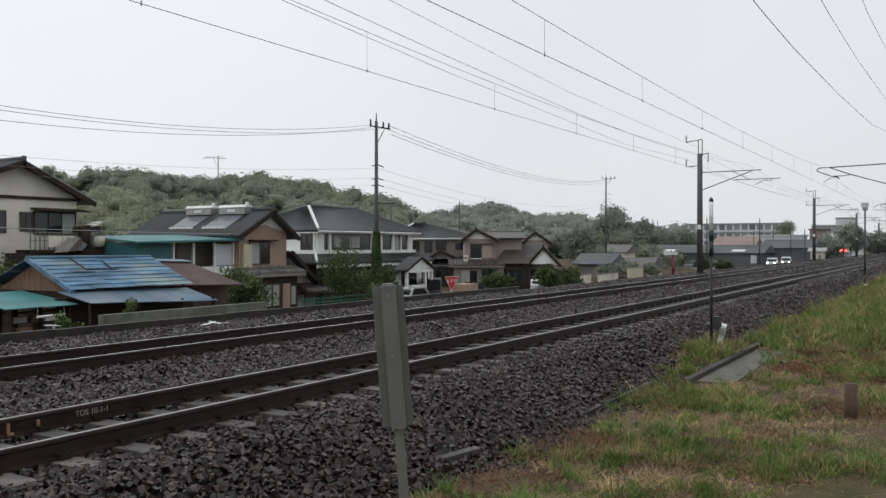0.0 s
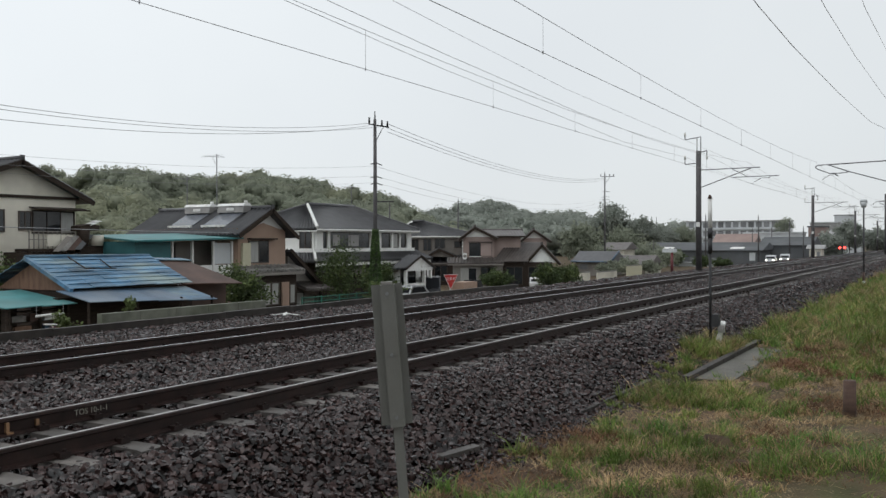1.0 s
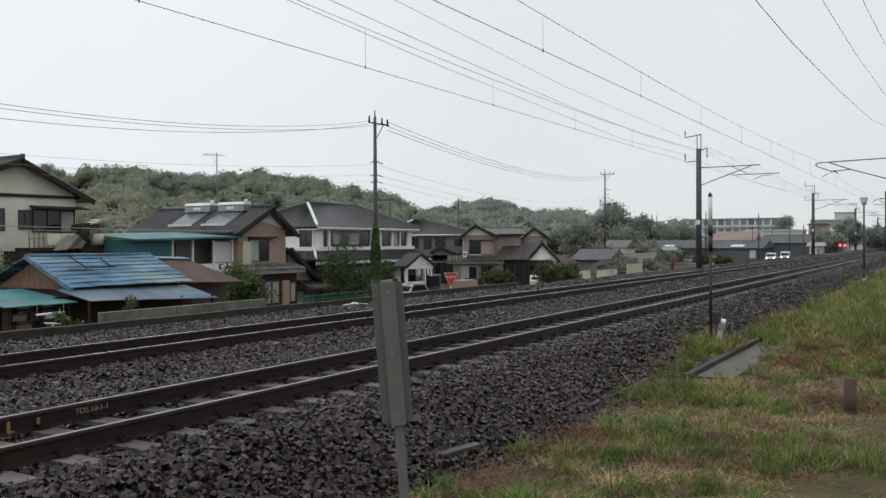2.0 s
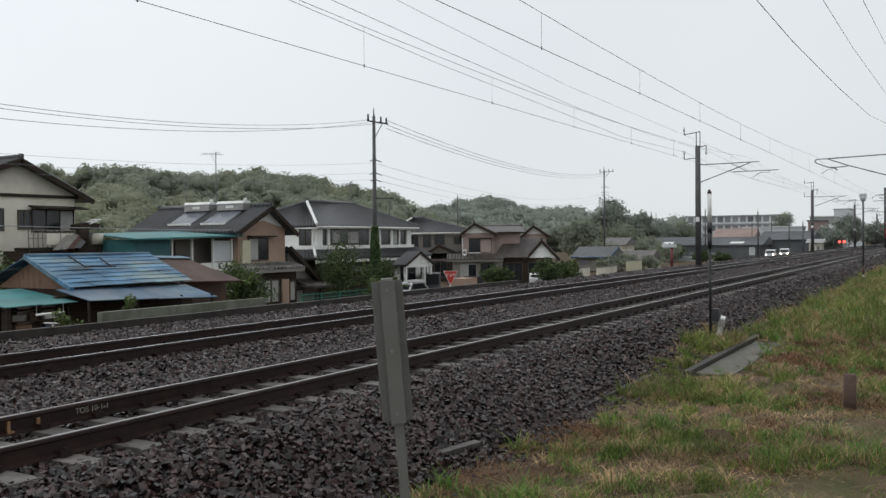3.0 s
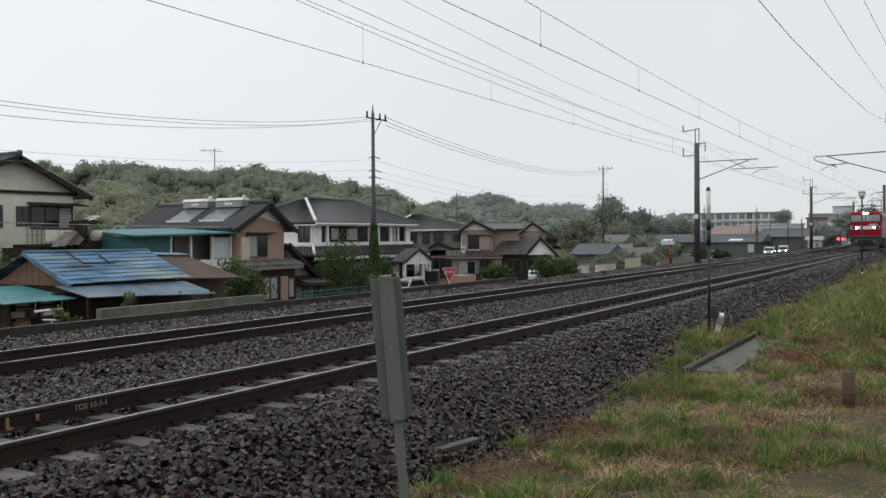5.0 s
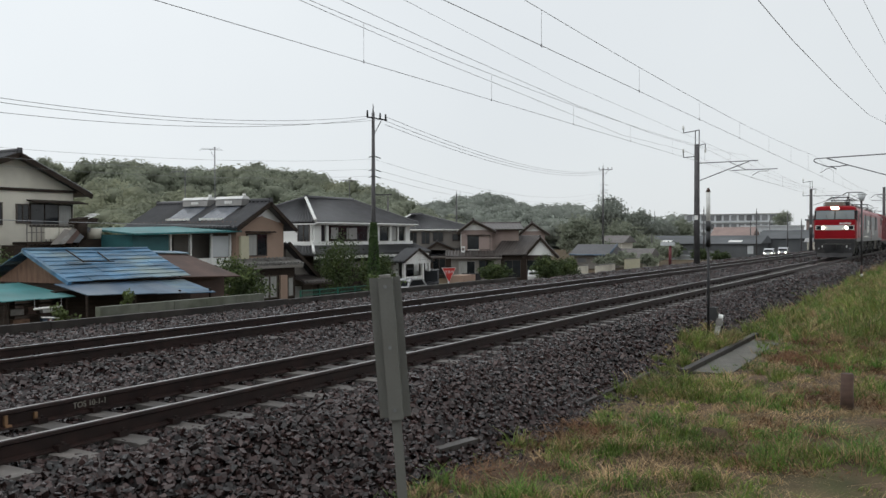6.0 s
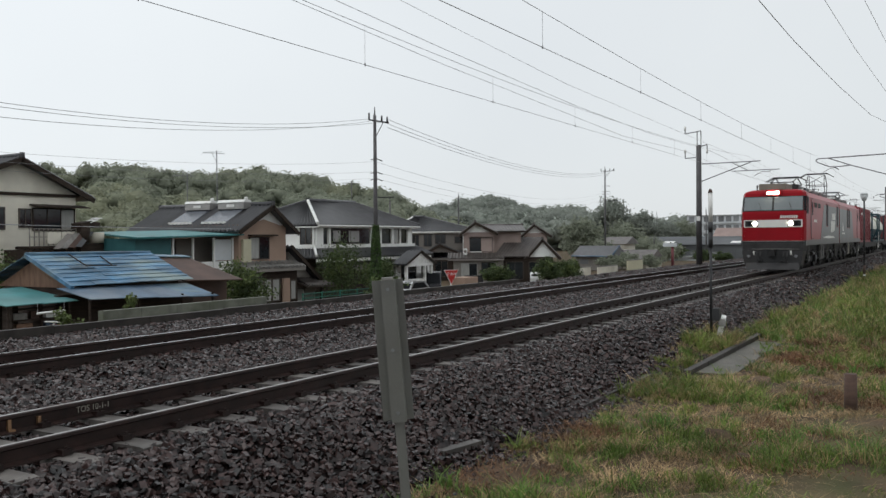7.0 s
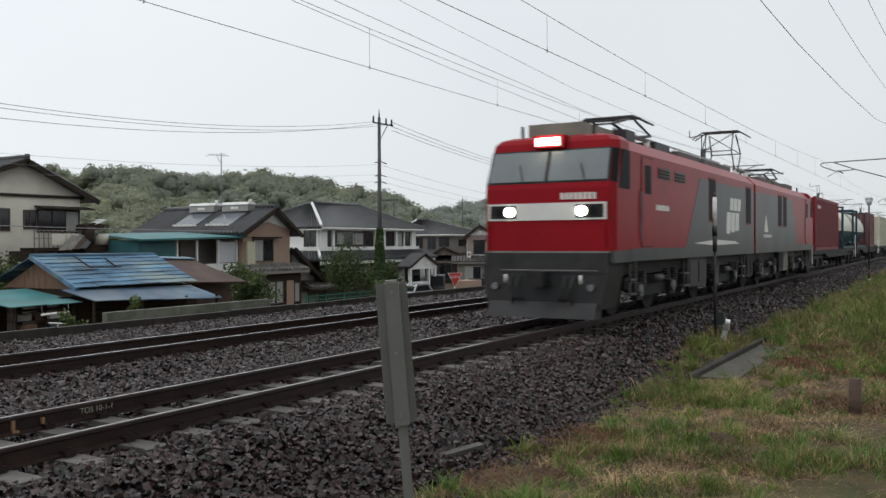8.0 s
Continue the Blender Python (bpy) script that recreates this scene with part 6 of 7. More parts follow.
def grass_mesh(name, x, y, height, width, material, label, lie=0.35):
    n = len(x)
    z = np.array([max(ground_z(float(a), float(b)), bed_z(b) - 0.01 if 4.3 < b < 6 else -9.0) for a, b in zip(x, y)]) - 0.01
    base = np.stack([x, y, z], 1)
    a = rng.uniform(0, 2 * np.pi, n)
    side = np.stack([np.cos(a), np.sin(a), np.zeros(n)], 1) * (width * rng.uniform(0.7, 1.3, n))[:, None]
    b = rng.uniform(0, 2 * np.pi, n)
    h = height * rng.uniform(0.5, 1.4, n)
    out = np.stack([np.cos(b), np.sin(b), np.zeros(n)], 1) * (h * lie * rng.uniform(0.3, 2.0, n))[:, None]
    up = np.array([0, 0, 1.0])
    mid = base + out * 0.35 + up * (h * 0.6)[:, None]
    tip = base + out + up * (h * 0.95)[:, None]
    v = np.stack([base - side, base + side, mid - side * 0.7, mid + side * 0.7, tip], 1)
    f = np.array([(0, 1, 3), (0, 3, 2), (2, 3, 4)])[None] + (np.arange(n) * 5)[:, None, None]
    return tagged(mesh_obj(name, v.reshape(-1, 3), f.reshape(-1, 3), material), label, "grass", kind="stuff")


def patch(x, y, f, seed):
    return np.array([noise.noise(Vector((a * f, b * f, seed))) for a, b in zip(x, y)])


def make_grass():
    zones = ((-6, 4, -4.0, 4.3, 0.12), (15.0, 20.5, 4.0, 4.75, 0.9), (4, 14, -1.6, 4.3, 1.0), (14, 26, -0.9, 4.35, 0.5), (26, 50, 0.2, 4.35, 0.22), (50, 120, 1.0, 4.4, 0.06))

    def clear(x, y):
        edge = 0.12 * rng.normal(size=len(x))
        return ~((x > 14.9 + edge) & (x < 20.9 + edge) & (y > 3.26 + edge + 0.14 * np.clip(17.5 - x, 0, 2)) & (y < 3.98)) & ~((x < 14.5) & (y > 4.3))

    # thatch: flattened dead stems over everything
    xs, ys = [], []
    for x0, x1, y0, y1, d in zones:
        n = int((x1 - x0) * (y1 - y0) * 1050 * d)
        xs.append(rng.uniform(x0, x1, n)), ys.append(rng.uniform(y0, y1, n))
    x, y = np.concatenate(xs), np.concatenate(ys)
    far = np.clip((x - 10) / 30, 0, 1.5)
    ok = clear(x, y) & (patch(x, y, 2.2, 21.0) + rng.uniform(-0.4, 0.4, len(x)) > -0.2)
    grass_mesh("dry_grass", x[ok], y[ok], 0.035 + 0.03 * far[ok], 0.0035 + 0.006 * far[ok], "straw", "flattened dry straw-coloured grass", 2.6)
    # green tufts
    xs, ys = [], []
    for x0, x1, y0, y1, d in zones:
        n = int((x1 - x0) * (y1 - y0) * 105 * d)
        xs.append(rng.uniform(x0, x1, n)), ys.append(rng.uniform(y0, y1, n))
    x, y = np.concatenate(xs), np.concatenate(ys)
    lush = 0.7 * patch(x, y, 0.55, 11.0) + 0.9 * patch(x, y, 2.3, 5.0) + 0.3 * np.clip((x - 16) / 10, 0, 1) - 0.1 * ((y < 2.2) & (x < 16))
    ok = clear(x, y) & (lush + rng.uniform(-0.3, 0.3, len(x)) > 0.06)
    x, y, lush = x[ok], y[ok], lush[ok]
    per = 17
    bx = np.repeat(x, per) + rng.normal(0, 0.045, len(x) * per)
    by = np.minimum(np.repeat(y, per) + rng.normal(0, 0.045, len(x) * per), 4.8)
    hh = np.repeat(0.05 + 0.21 * np.clip(lush + 0.2, 0, 1) ** 1.2 * rng.uniform(0.35, 1.6, len(x)), per)
    fr = np.clip((bx - 10) / 30, 0, 1.5)
    old = np.repeat(rng.uniform(0, 1, len(x)) < 0.34, per)
    grass_mesh("green_grass", bx[~old], by[~old], (hh * (1 + 0.5 * fr))[~old], (0.0055 + 0.007 * fr)[~old], "grass", "wet green meadow grass in uneven tufts", 0.7)
    grass_mesh("withered_grass", bx[old], by[old], (hh * (1 + 0.5 * fr))[old], (0.004 + 0.006 * fr)[old], "straw", "withered straw-coloured grass among the green", 0.9)
    # long fallen stems
    n = 6500
    x, y = rng.uniform(5, 22, n), rng.uniform(-0.5, 4.2, n)
    ok = clear(x, y) & (patch(x, y, 0.8, 31.0) > 0.0)
    grass_mesh("fallen_stems", x[ok], y[ok], np.full(int(ok.sum()), 0.07), np.full(int(ok.sum()), 0.004), "straw", "long pale fallen grass stems", 4.5)
    # small heaps of mown straw
    hx, hy = rng.uniform(7.5, 17, 46), rng.uniform(-0.4, 3.4, 46)
    k = 90
    x = np.repeat(hx, k) + rng.normal(0, 0.16, 46 * k)
    y = np.repeat(hy, k) + rng.normal(0, 0.10, 46 * k)
    ok = clear(x, y)
    grass_mesh("mown_straw", x[ok], y[ok], np.full(int(ok.sum()), 0.075), np.full(int(ok.sum()), 0.0042), "straw", "heaps of pale mown straw on the grass", 2.4)
    # rust-brown dead stems in drifts
    xs, ys = [], []
    for x0, x1, y0, y1, n in ((16.5, 27, 0.7, 2.9, 15000), (7.0, 10.5, 3.4, 4.35, 3600), (9, 15, 0.2, 2.2, 5000)):
        xs.append(rng.uniform(x0, x1, n)), ys.append(rng.uniform(y0, y1, n))
    x, y = np.concatenate(xs), np.concatenate(ys)
    ok = clear(x, y) & (patch(x, y, 0.7, 51.0) + rng.uniform(-0.2, 0.2, len(x)) > 0.0)
    x, y = x[ok], y[ok]
    far = np.clip((x - 10) / 30, 0, 1.5)
    grass_mesh("dead_stems", x, y, 0.09 + 0.1 * far, 0.005 + 0.008 * far, "dead_stems", "rust-brown dead stems matted on the bank", 1.6)
    # tall growth along the near side further off
    n = 9000
    x, y = rng.uniform(22, 90, n), rng.uniform(0.6, 2.5, n)
    grass_mesh("tall_grass", x, y, np.full(n, 0.3), np.full(n, 0.012), "grass", "tall rank green grass along the line")


make_grass()


def make_bank_weeds():
    n = 26000
    x, y = rng.uniform(8, 150, n) ** 1.0, rng.uniform(15.7, 22.0, n)
    keep = patch(x, y, 0.35, 41.0) + rng.uniform(-0.3, 0.3, n) > -0.1
    x, y = x[keep], y[keep]
    grass_mesh("bank_weeds", x, y, np.full(len(x), 0.22), np.full(len(x), 0.02), "grass", "rank weeds on the bank below the line", 0.6)


make_bank_weeds()


def make_grass_lumps():
    for x, y, r in ((10.4, 2.35, 0.2), (9.6, 1.9, 0.13), (8.9, 4.35, 0.12)):
        t = thing("earth_clod", (x, y, -0.76), "dark damp clod of earth in the grass", "clod", "clods of earth")
        v, f = lumps(np.array([(0, 0, 0.02), (r * 0.7, 0.05, 0.0), (-r * 0.6, 0.03, 0.0)]), np.array([r, r * 0.7, r * 0.6]), (1, 1, 0.5), 0.15)
        mesh_obj("clod", v, f, "earth", t, smooth=True)


make_grass_lumps()


# ---------------------------------------------------------------- the freight train
def body_shell(x0, x1):
    bm = B()
    sec = [(-1.4, 1.2), (1.4, 1.2), (1.4, 3.42), (1.12, 3.70), (0.5, 3.80), (-0.5, 3.80), (-1.12, 3.70), (-1.4, 3.42)]
    return prism(bm, sec, 0, x0, x1)


def plate(parent, name, pts, material, y=-1.4, proud=0.006, label=""):
    """A thin panel on both body sides; pts in x and z."""
    made = None
    for s in (1, -1):
        a, b = sorted((s * y, s * (y - proud)))
        bm = B()
        prism(bm, pts, 1, a, b)
        made = part(name, bm, material, parent, label)
    return made


def rect(x0, x1, z0, z1):
    return [(x0, z0), (x1, z0), (x1, z1), (x0, z1)]


LOCO_WHEELS = []


def make_pantograph(loco, x, raised):
    p = thing("pantograph", (0, 0, 0), "", "")
    p.parent = loco
    for k in ("label", "category"):
        if k in p:
            del p[k]
    zb = 4.0
    def bar(name, a, b, r=0.022):
        bm = B()
        cyl(bm, a, b, r, n=7)
        return part(name, bm, "dark_steel", p)
    for y in (-0.6, 0.6):
        bar("base_rail", (x - 0.9, y, zb), (x + 0.9, y, zb), 0.035)
        for d in (-0.8, 0.8):
            bm = B()
            cyl(bm, (x + d, y, 3.72), (x + d, y, zb), 0.07, 0.06, 10)
            part("insulator", bm, "loco_white", p)
    if raised:
        zt, zk = 5.36, 4.65
        for y in (-0.5, 0.5):
            for d in (-1, 1):
                bar("lower_arm", (x + d * 0.25, y, zb), (x + d * 0.72, y, zk))
                bar("upper_arm", (x + d * 0.72, y, zk), (x + d * 0.2, y * 0.9, zt - 0.08))
        for d in (-1, 1):
            bar("cross_bar", (x + d * 0.72, -0.5, zk), (x + d * 0.72, 0.5, zk), 0.018)
            bar("diagonal", (x + d * 0.72, -0.5 * d, zk), (x + d * 0.2, 0.45 * d, zt - 0.08), 0.014)
            bar("head_strip", (x + d * 0.2, -0.6, zt), (x + d * 0.2, 0.6, zt), 0.03)
            for s in (-1, 1):
                bar("head_horn", (x + d * 0.2, s * 0.6, zt), (x + d * 0.2, s * 0.95, zt - 0.22), 0.022)
        bar("head_tie", (x - 0.2, 0.4, zt), (x + 0.2, 0.4, zt))
        bar("head_tie", (x - 0.2, -0.4, zt), (x + 0.2, -0.4, zt))
    else:
        zt = 4.50
        for y in (-0.5, 0.5):
            for d in (-1, 1):
                bar("lower_arm", (x + d * 0.2, y, zb + 0.05), (x + d * 1.4, y, zb + 0.2), 0.035)
                bar("upper_arm", (x + d * 1.4, y, zb + 0.2), (x + d * 0.2, y, zt - 0.05), 0.03)
        for d in (-1, 1):
            bar("head_strip", (x + d * 0.2, -0.6, zt), (x + d * 0.2, 0.6, zt), 0.035)
            bar("cross_bar", (x + d * 1.4, -0.5, zb + 0.2), (x + d * 1.4, 0.5, zb + 0.2))
            for s in (-1, 1):
                bar("head_horn", (x + d * 0.2, s * 0.6, zt), (x + d * 0.2, s * 0.95, zt - 0.2), 0.022)


def make_cab(loco, x, d):
    """One cab end; d = 1 for the leading end, -1 for the trailing one."""
    def fx(v):
        return x + d * v
    # rings of the cab from sill to roof: height, setback, half width of the face, half width of the side
    rings = ((1.42, 0.0, 1.32, 1.40), (2.66, 0.0, 1.32, 1.40), (2.76, 0.02, 1.32, 1.40), (3.45, 0.27, 1.28, 1.38), (3.60, 0.31, 1.25, 1.36), (3.70, 0.40, 1.14, 1.26), (3.76, 0.58, 0.95, 1.02))
    bm = B()
    loops = []
    for z, back, face, side in rings:
        plan = ((back, -face), (back + 0.22, -side), (1.02, -side), (1.02, side), (back + 0.22, side), (back, face))
        loops.append([bm.verts.new((fx(px), py, z)) for px, py in plan])
    for lo, hi in zip(loops, loops[1:]):
        for i in range(6):
            bm.faces.new((lo[i], lo[(i + 1) % 6], hi[(i + 1) % 6], hi[i]))
    bm.faces.new(loops[0][::-1]), bm.faces.new(loops[-1])
    part("cab", bm, "loco_red", loco, bevel=0.025)

    def raked(y0, y1, z0, z1, out, name, m):
        """A panel on the raked upper front."""
        def back(z):
            return 0.02 + (z - 2.76) / 0.69 * 0.25
        q = [(fx(back(z0) - out), y0, z0), (fx(back(z0) - out), y1, z0), (fx(back(z1) - out), y1 * 0.985, z1), (fx(back(z1) - out), y0 * 0.985, z1)]
        bm = B()
        slab(bm, q, 0.012)
        part(name, bm, m, loco)

    raked(-1.31, 1.31, 2.77, 3.45, 0.008, "window_surround", "loco_under")
    for y0, y1 in ((-1.27, -0.04), (0.04, 1.27)):
        raked(y0, y1, 2.81, 3.42, 0.022, "windscreen", "windscreen")
        bm = B()
        cyl(bm, (fx(-0.01), y0 + 0.45, 2.8), (fx(0.10), y0 + 0.57, 3.15), 0.012, n=5)
        part("wiper", bm, "dark_steel", loco)
    for s in (-1, 1):
        # corner pane on the splayed edge, then the side pane
        bm = B()
        e = 0.012
        q = [(fx(0.05 - e), s * 1.33, 2.78), (fx(0.24 - e), s * (1.393 + e), 2.74), (fx(0.48 - e), s * (1.373 + e), 3.43), (fx(0.29 - e), s * 1.29, 3.43)]
        slab(bm, q, 0.012)
        part("corner_window", bm, "dark_glass", loco)
        bm = B()
        prism(bm, [(fx(0.31), 2.64), (fx(0.55), 3.42), (fx(0.98), 3.42), (fx(0.98), 2.64)], 1, *sorted((s * 1.37, s * 1.405)))
        part("side_window", bm, "dark_glass", loco)
    bm = B()
    box(bm, *sorted((fx(-0.025), fx(0.0))), -1.27, 1.27, 2.03, 2.37)
    part("front_band", bm, "loco_white", loco, "off-white front band")
    for s in (-1, 1):
        bm = B()
        box(bm, *sorted((fx(-0.035), fx(-0.024))), *sorted((s * 0.64, s * 1.21)), 2.07, 2.33)
        part("lamp_panel", bm, "loco_under", loco)
        bm = B()
        cyl(bm, (fx(-0.03), s * 0.77, 2.2), (fx(-0.06), s * 0.77, 2.2), 0.105, n=20)
        part("headlamp", bm, "lamp_on" if d > 0 else "loco_white", loco, "lit headlamp" if d > 0 else "")
        bm = B()
        cyl(bm, (fx(-0.03), s * 1.01, 2.2), (fx(-0.055), s * 1.01, 2.2), 0.085, n=18)
        part("tail_lamp", bm, "dark_glass", loco)
        bm = B()
        cyl(bm, (fx(-0.16), s * 0.8, 0.78), (fx(-0.18), s * 0.8, 0.95), 0.035, n=8)
        part("brake_hose", bm, "loco_white", loco)
    bm = B()
    box(bm, *sorted((fx(0.14), fx(0.9))), -0.33, 0.33, 3.49, 3.73)
    part("lamp_hood", bm, "loco_red", loco, bevel=0.04)
    for s in (-1, 1):
        bm = B()
        box(bm, *sorted((fx(0.08), fx(0.125))), *sorted((s * 0.02, s * 0.25)), 3.53, 3.67)
        part("roof_lamp", bm, "lamp_on" if d > 0 else "loco_white", loco, "lit roof headlamp" if d > 0 else "", bevel=0.02)
    for k in range(8):
        bm = B()
        y = -0.36 - 0.095 * k
        box(bm, *sorted((fx(-0.02), fx(0.0))), y - 0.03, y + 0.035, 2.43, 2.56)
        part("number_bar", bm, "loco_white", loco)
    bm = B()
    box(bm, *sorted((fx(-0.015), fx(0.1))), -1.32, 1.32, 1.385, 1.415)
    part("lower_trim", bm, "concrete", loco)
    bm = B()
    box(bm, *sorted((fx(0.06), fx(1.0))), -1.408, 1.408, 1.19, 1.425)
    part("cab_sill", bm, "loco_grey", loco, bevel=0.02)
    bm = B()
    prism(bm, [(fx(-0.12), 0.95), (fx(-0.02), 1.38), (fx(0.8), 1.38), (fx(0.8), 0.9)], 1, -1.31, 1.31)
    part("buffer_beam", bm, "loco_under", loco, bevel=0.03)
    bm = B()
    prism(bm, [(-1.33, 0.95), (1.33, 0.95), (1.2, 0.3), (-1.2, 0.3)], 0, *sorted((fx(-0.16), fx(0.75))))
    part("skirt", bm, "loco_skirt", loco, bevel=0.04)
    # Black plate proud of the skirt imitates the shade of a coupler recess.
    bm = B()
    box(bm, *sorted((fx(-0.172), fx(-0.15))), -0.42, 0.42, 0.42, 1.02)
    part("coupler_recess", bm, "rubber", loco)
    for s in (-1, 1):
        for k in range(2):
            bm = B()
            for a, b in (((-0.2, 0.5 + 0.17 * k, 0.92), (-0.34, 0.5 + 0.15 * k, 0.72)), ((-0.34, 0.5 + 0.15 * k, 0.72), (-0.33, 0.44 + 0.12 * k, 0.52)), ((-0.33, 0.44 + 0.12 * k, 0.52), (-0.24, 0.36 + 0.1 * k, 0.46))):
                cyl(bm, (fx(a[0]), s * a[1], a[2]), (fx(b[0]), s * b[1], b[2]), 0.026, n=7)
            part("air_hose", bm, "rubber", loco)
        bm = B()
        cyl(bm, (fx(-0.2), s * 1.02, 0.72), (fx(-0.24), s * 1.02, 0.72), 0.07, n=12)
        part("hose_cap", bm, "steel", loco)
        bm = B()
        box(bm, *sorted((fx(-0.24), fx(-0.14))), *sorted((s * 0.62, s * 1.16)), 0.27, 0.31)
        box(bm, *sorted((fx(-0.24), fx(-0.14))), *sorted((s * 0.62, s * 0.65)), 0.27, 0.5)
        part("shunter_step", bm, "loco_skirt", loco)
        bm = B()
        cyl(bm, (fx(-0.05), s * 1.24, 1.5), (fx(-0.05), s * 1.24, 1.95), 0.014, n=6)
        cyl(bm, (fx(0.0), s * 1.24, 1.5), (fx(-0.05), s * 1.24, 1.5), 0.014, n=6)
        cyl(bm, (fx(0.0), s * 1.24, 1.95), (fx(-0.05), s * 1.24, 1.95), 0.014, n=6)
        part("front_handrail", bm, "loco_red", loco)
    bm = B()
    cyl(bm, (fx(-0.2), -1.15, 1.04), (fx(-0.2), 0.9, 1.04), 0.018, n=6)
    part("uncoupling_rod", bm, "loco_roof", loco)
    bm = B()
    prism(bm, [(fx(-0.34), 0.12), (fx(-0.2), 0.42), (fx(0.05), 0.42), (fx(0.02), 0.12)], 1, -1.14, 1.14)
    part("rail_guard", bm, "loco_skirt", loco, bevel=0.02)
    bm = B()
    box(bm, *sorted((fx(-0.55), fx(0.2))), -0.16, 0.16, 0.74, 1.02)
    part("coupler", bm, "loco_under", loco, bevel=0.05)
    for s in (-1, 1):
        bm = B()
        cyl(bm, (fx(0.62), s * 0.78, 3.72), (fx(0.62), s * 0.78, 4.0), 0.035, n=7)
        part("roof_horn", bm, "dark_steel", loco)


def make_bogie(loco, x, r, wheels, axles=(-1.25, 1.25)):
    bm = B()
    for y in (-1.02, 1.02):
        prism(bm, [(x - 1.9, 0.62), (x - 0.8, 0.42), (x + 0.8, 0.42), (x + 1.9, 0.62), (x + 1.9, 0.86), (x - 1.9, 0.86)], 1, y - 0.09, y + 0.09)
    for d in axles:
        for y in (-1.16, 1.16):
            box(bm, x + d - 0.2, x + d + 0.2, y - 0.07, y + 0.07, 0.36, 0.72)
    box(bm, x - 0.4, x + 0.4, -1.0, 1.0, 0.6, 0.85)
    bog = part("bogie", bm, "loco_under", loco)
    if wheels is not None:
        for s in (-1, 1):
            for d in axles:
                bm = B()
                cyl(bm, (x + d, s * 1.23, 0.56), (x + d, s * 1.27, 0.56), 0.13, n=14)
                cyl(bm, (x + d, s * 1.27, 0.56), (x + d, s * 1.285, 0.56), 0.06, n=8)
                part("axle_cover", bm, "steel", bog)
                for e in (-0.32, 0.32):
                    bm = B()
                    for k in range(5):
                        cyl(bm, (x + d + e, s * 1.17, 0.70 + 0.06 * k), (x + d + e, s * 1.17, 0.735 + 0.06 * k), 0.085, n=10)
                    part("coil_spring", bm, "loco_skirt", bog)
                bm = B()
                cyl(bm, (x + d + 0.62, s * 1.12, 0.5), (x + d + 0.62, s * 1.12, 0.95), 0.045, n=8)
                cyl(bm, (x + d + 0.62, s * 1.12, 0.5), (x + d + 0.7, s * 0.7, 0.12), 0.02, n=6)
                part("sand_pipe", bm, "loco_roof", bog)
            bm = B()
            cyl(bm, (x - 0.35, s * 1.2, 0.78), (x + 0.35, s * 1.2, 0.78), 0.1, n=12)
            part("brake_cylinder", bm, "loco_skirt", bog)
    for d in axles:
        bm = B()
        for s in (-1, 1):
            cyl(bm, (0, s * 0.5, 0), (0, s * 0.62, 0), r, n=24)
            cyl(bm, (0, s * 0.49, 0), (0, s * 0.52, 0), r + 0.03, n=24)
            for a in range(4):
                c, sn = math.cos(a * math.pi / 2 + 0.4), math.sin(a * math.pi / 2 + 0.4)
                cyl(bm, (c * r * 0.6, s * 0.62, sn * r * 0.6), (c * r * 0.6, s * 0.63, sn * r * 0.6), 0.06, n=7)
        cyl(bm, (0, -0.7, 0), (0, 0.7, 0), 0.08, n=10)
        w = part("wheelset", bm, "loco_under", bog)
        w.location = (x + d, 0, r)
        if wheels is not None:
            wheels.append((w, x + d, r))
    return bog


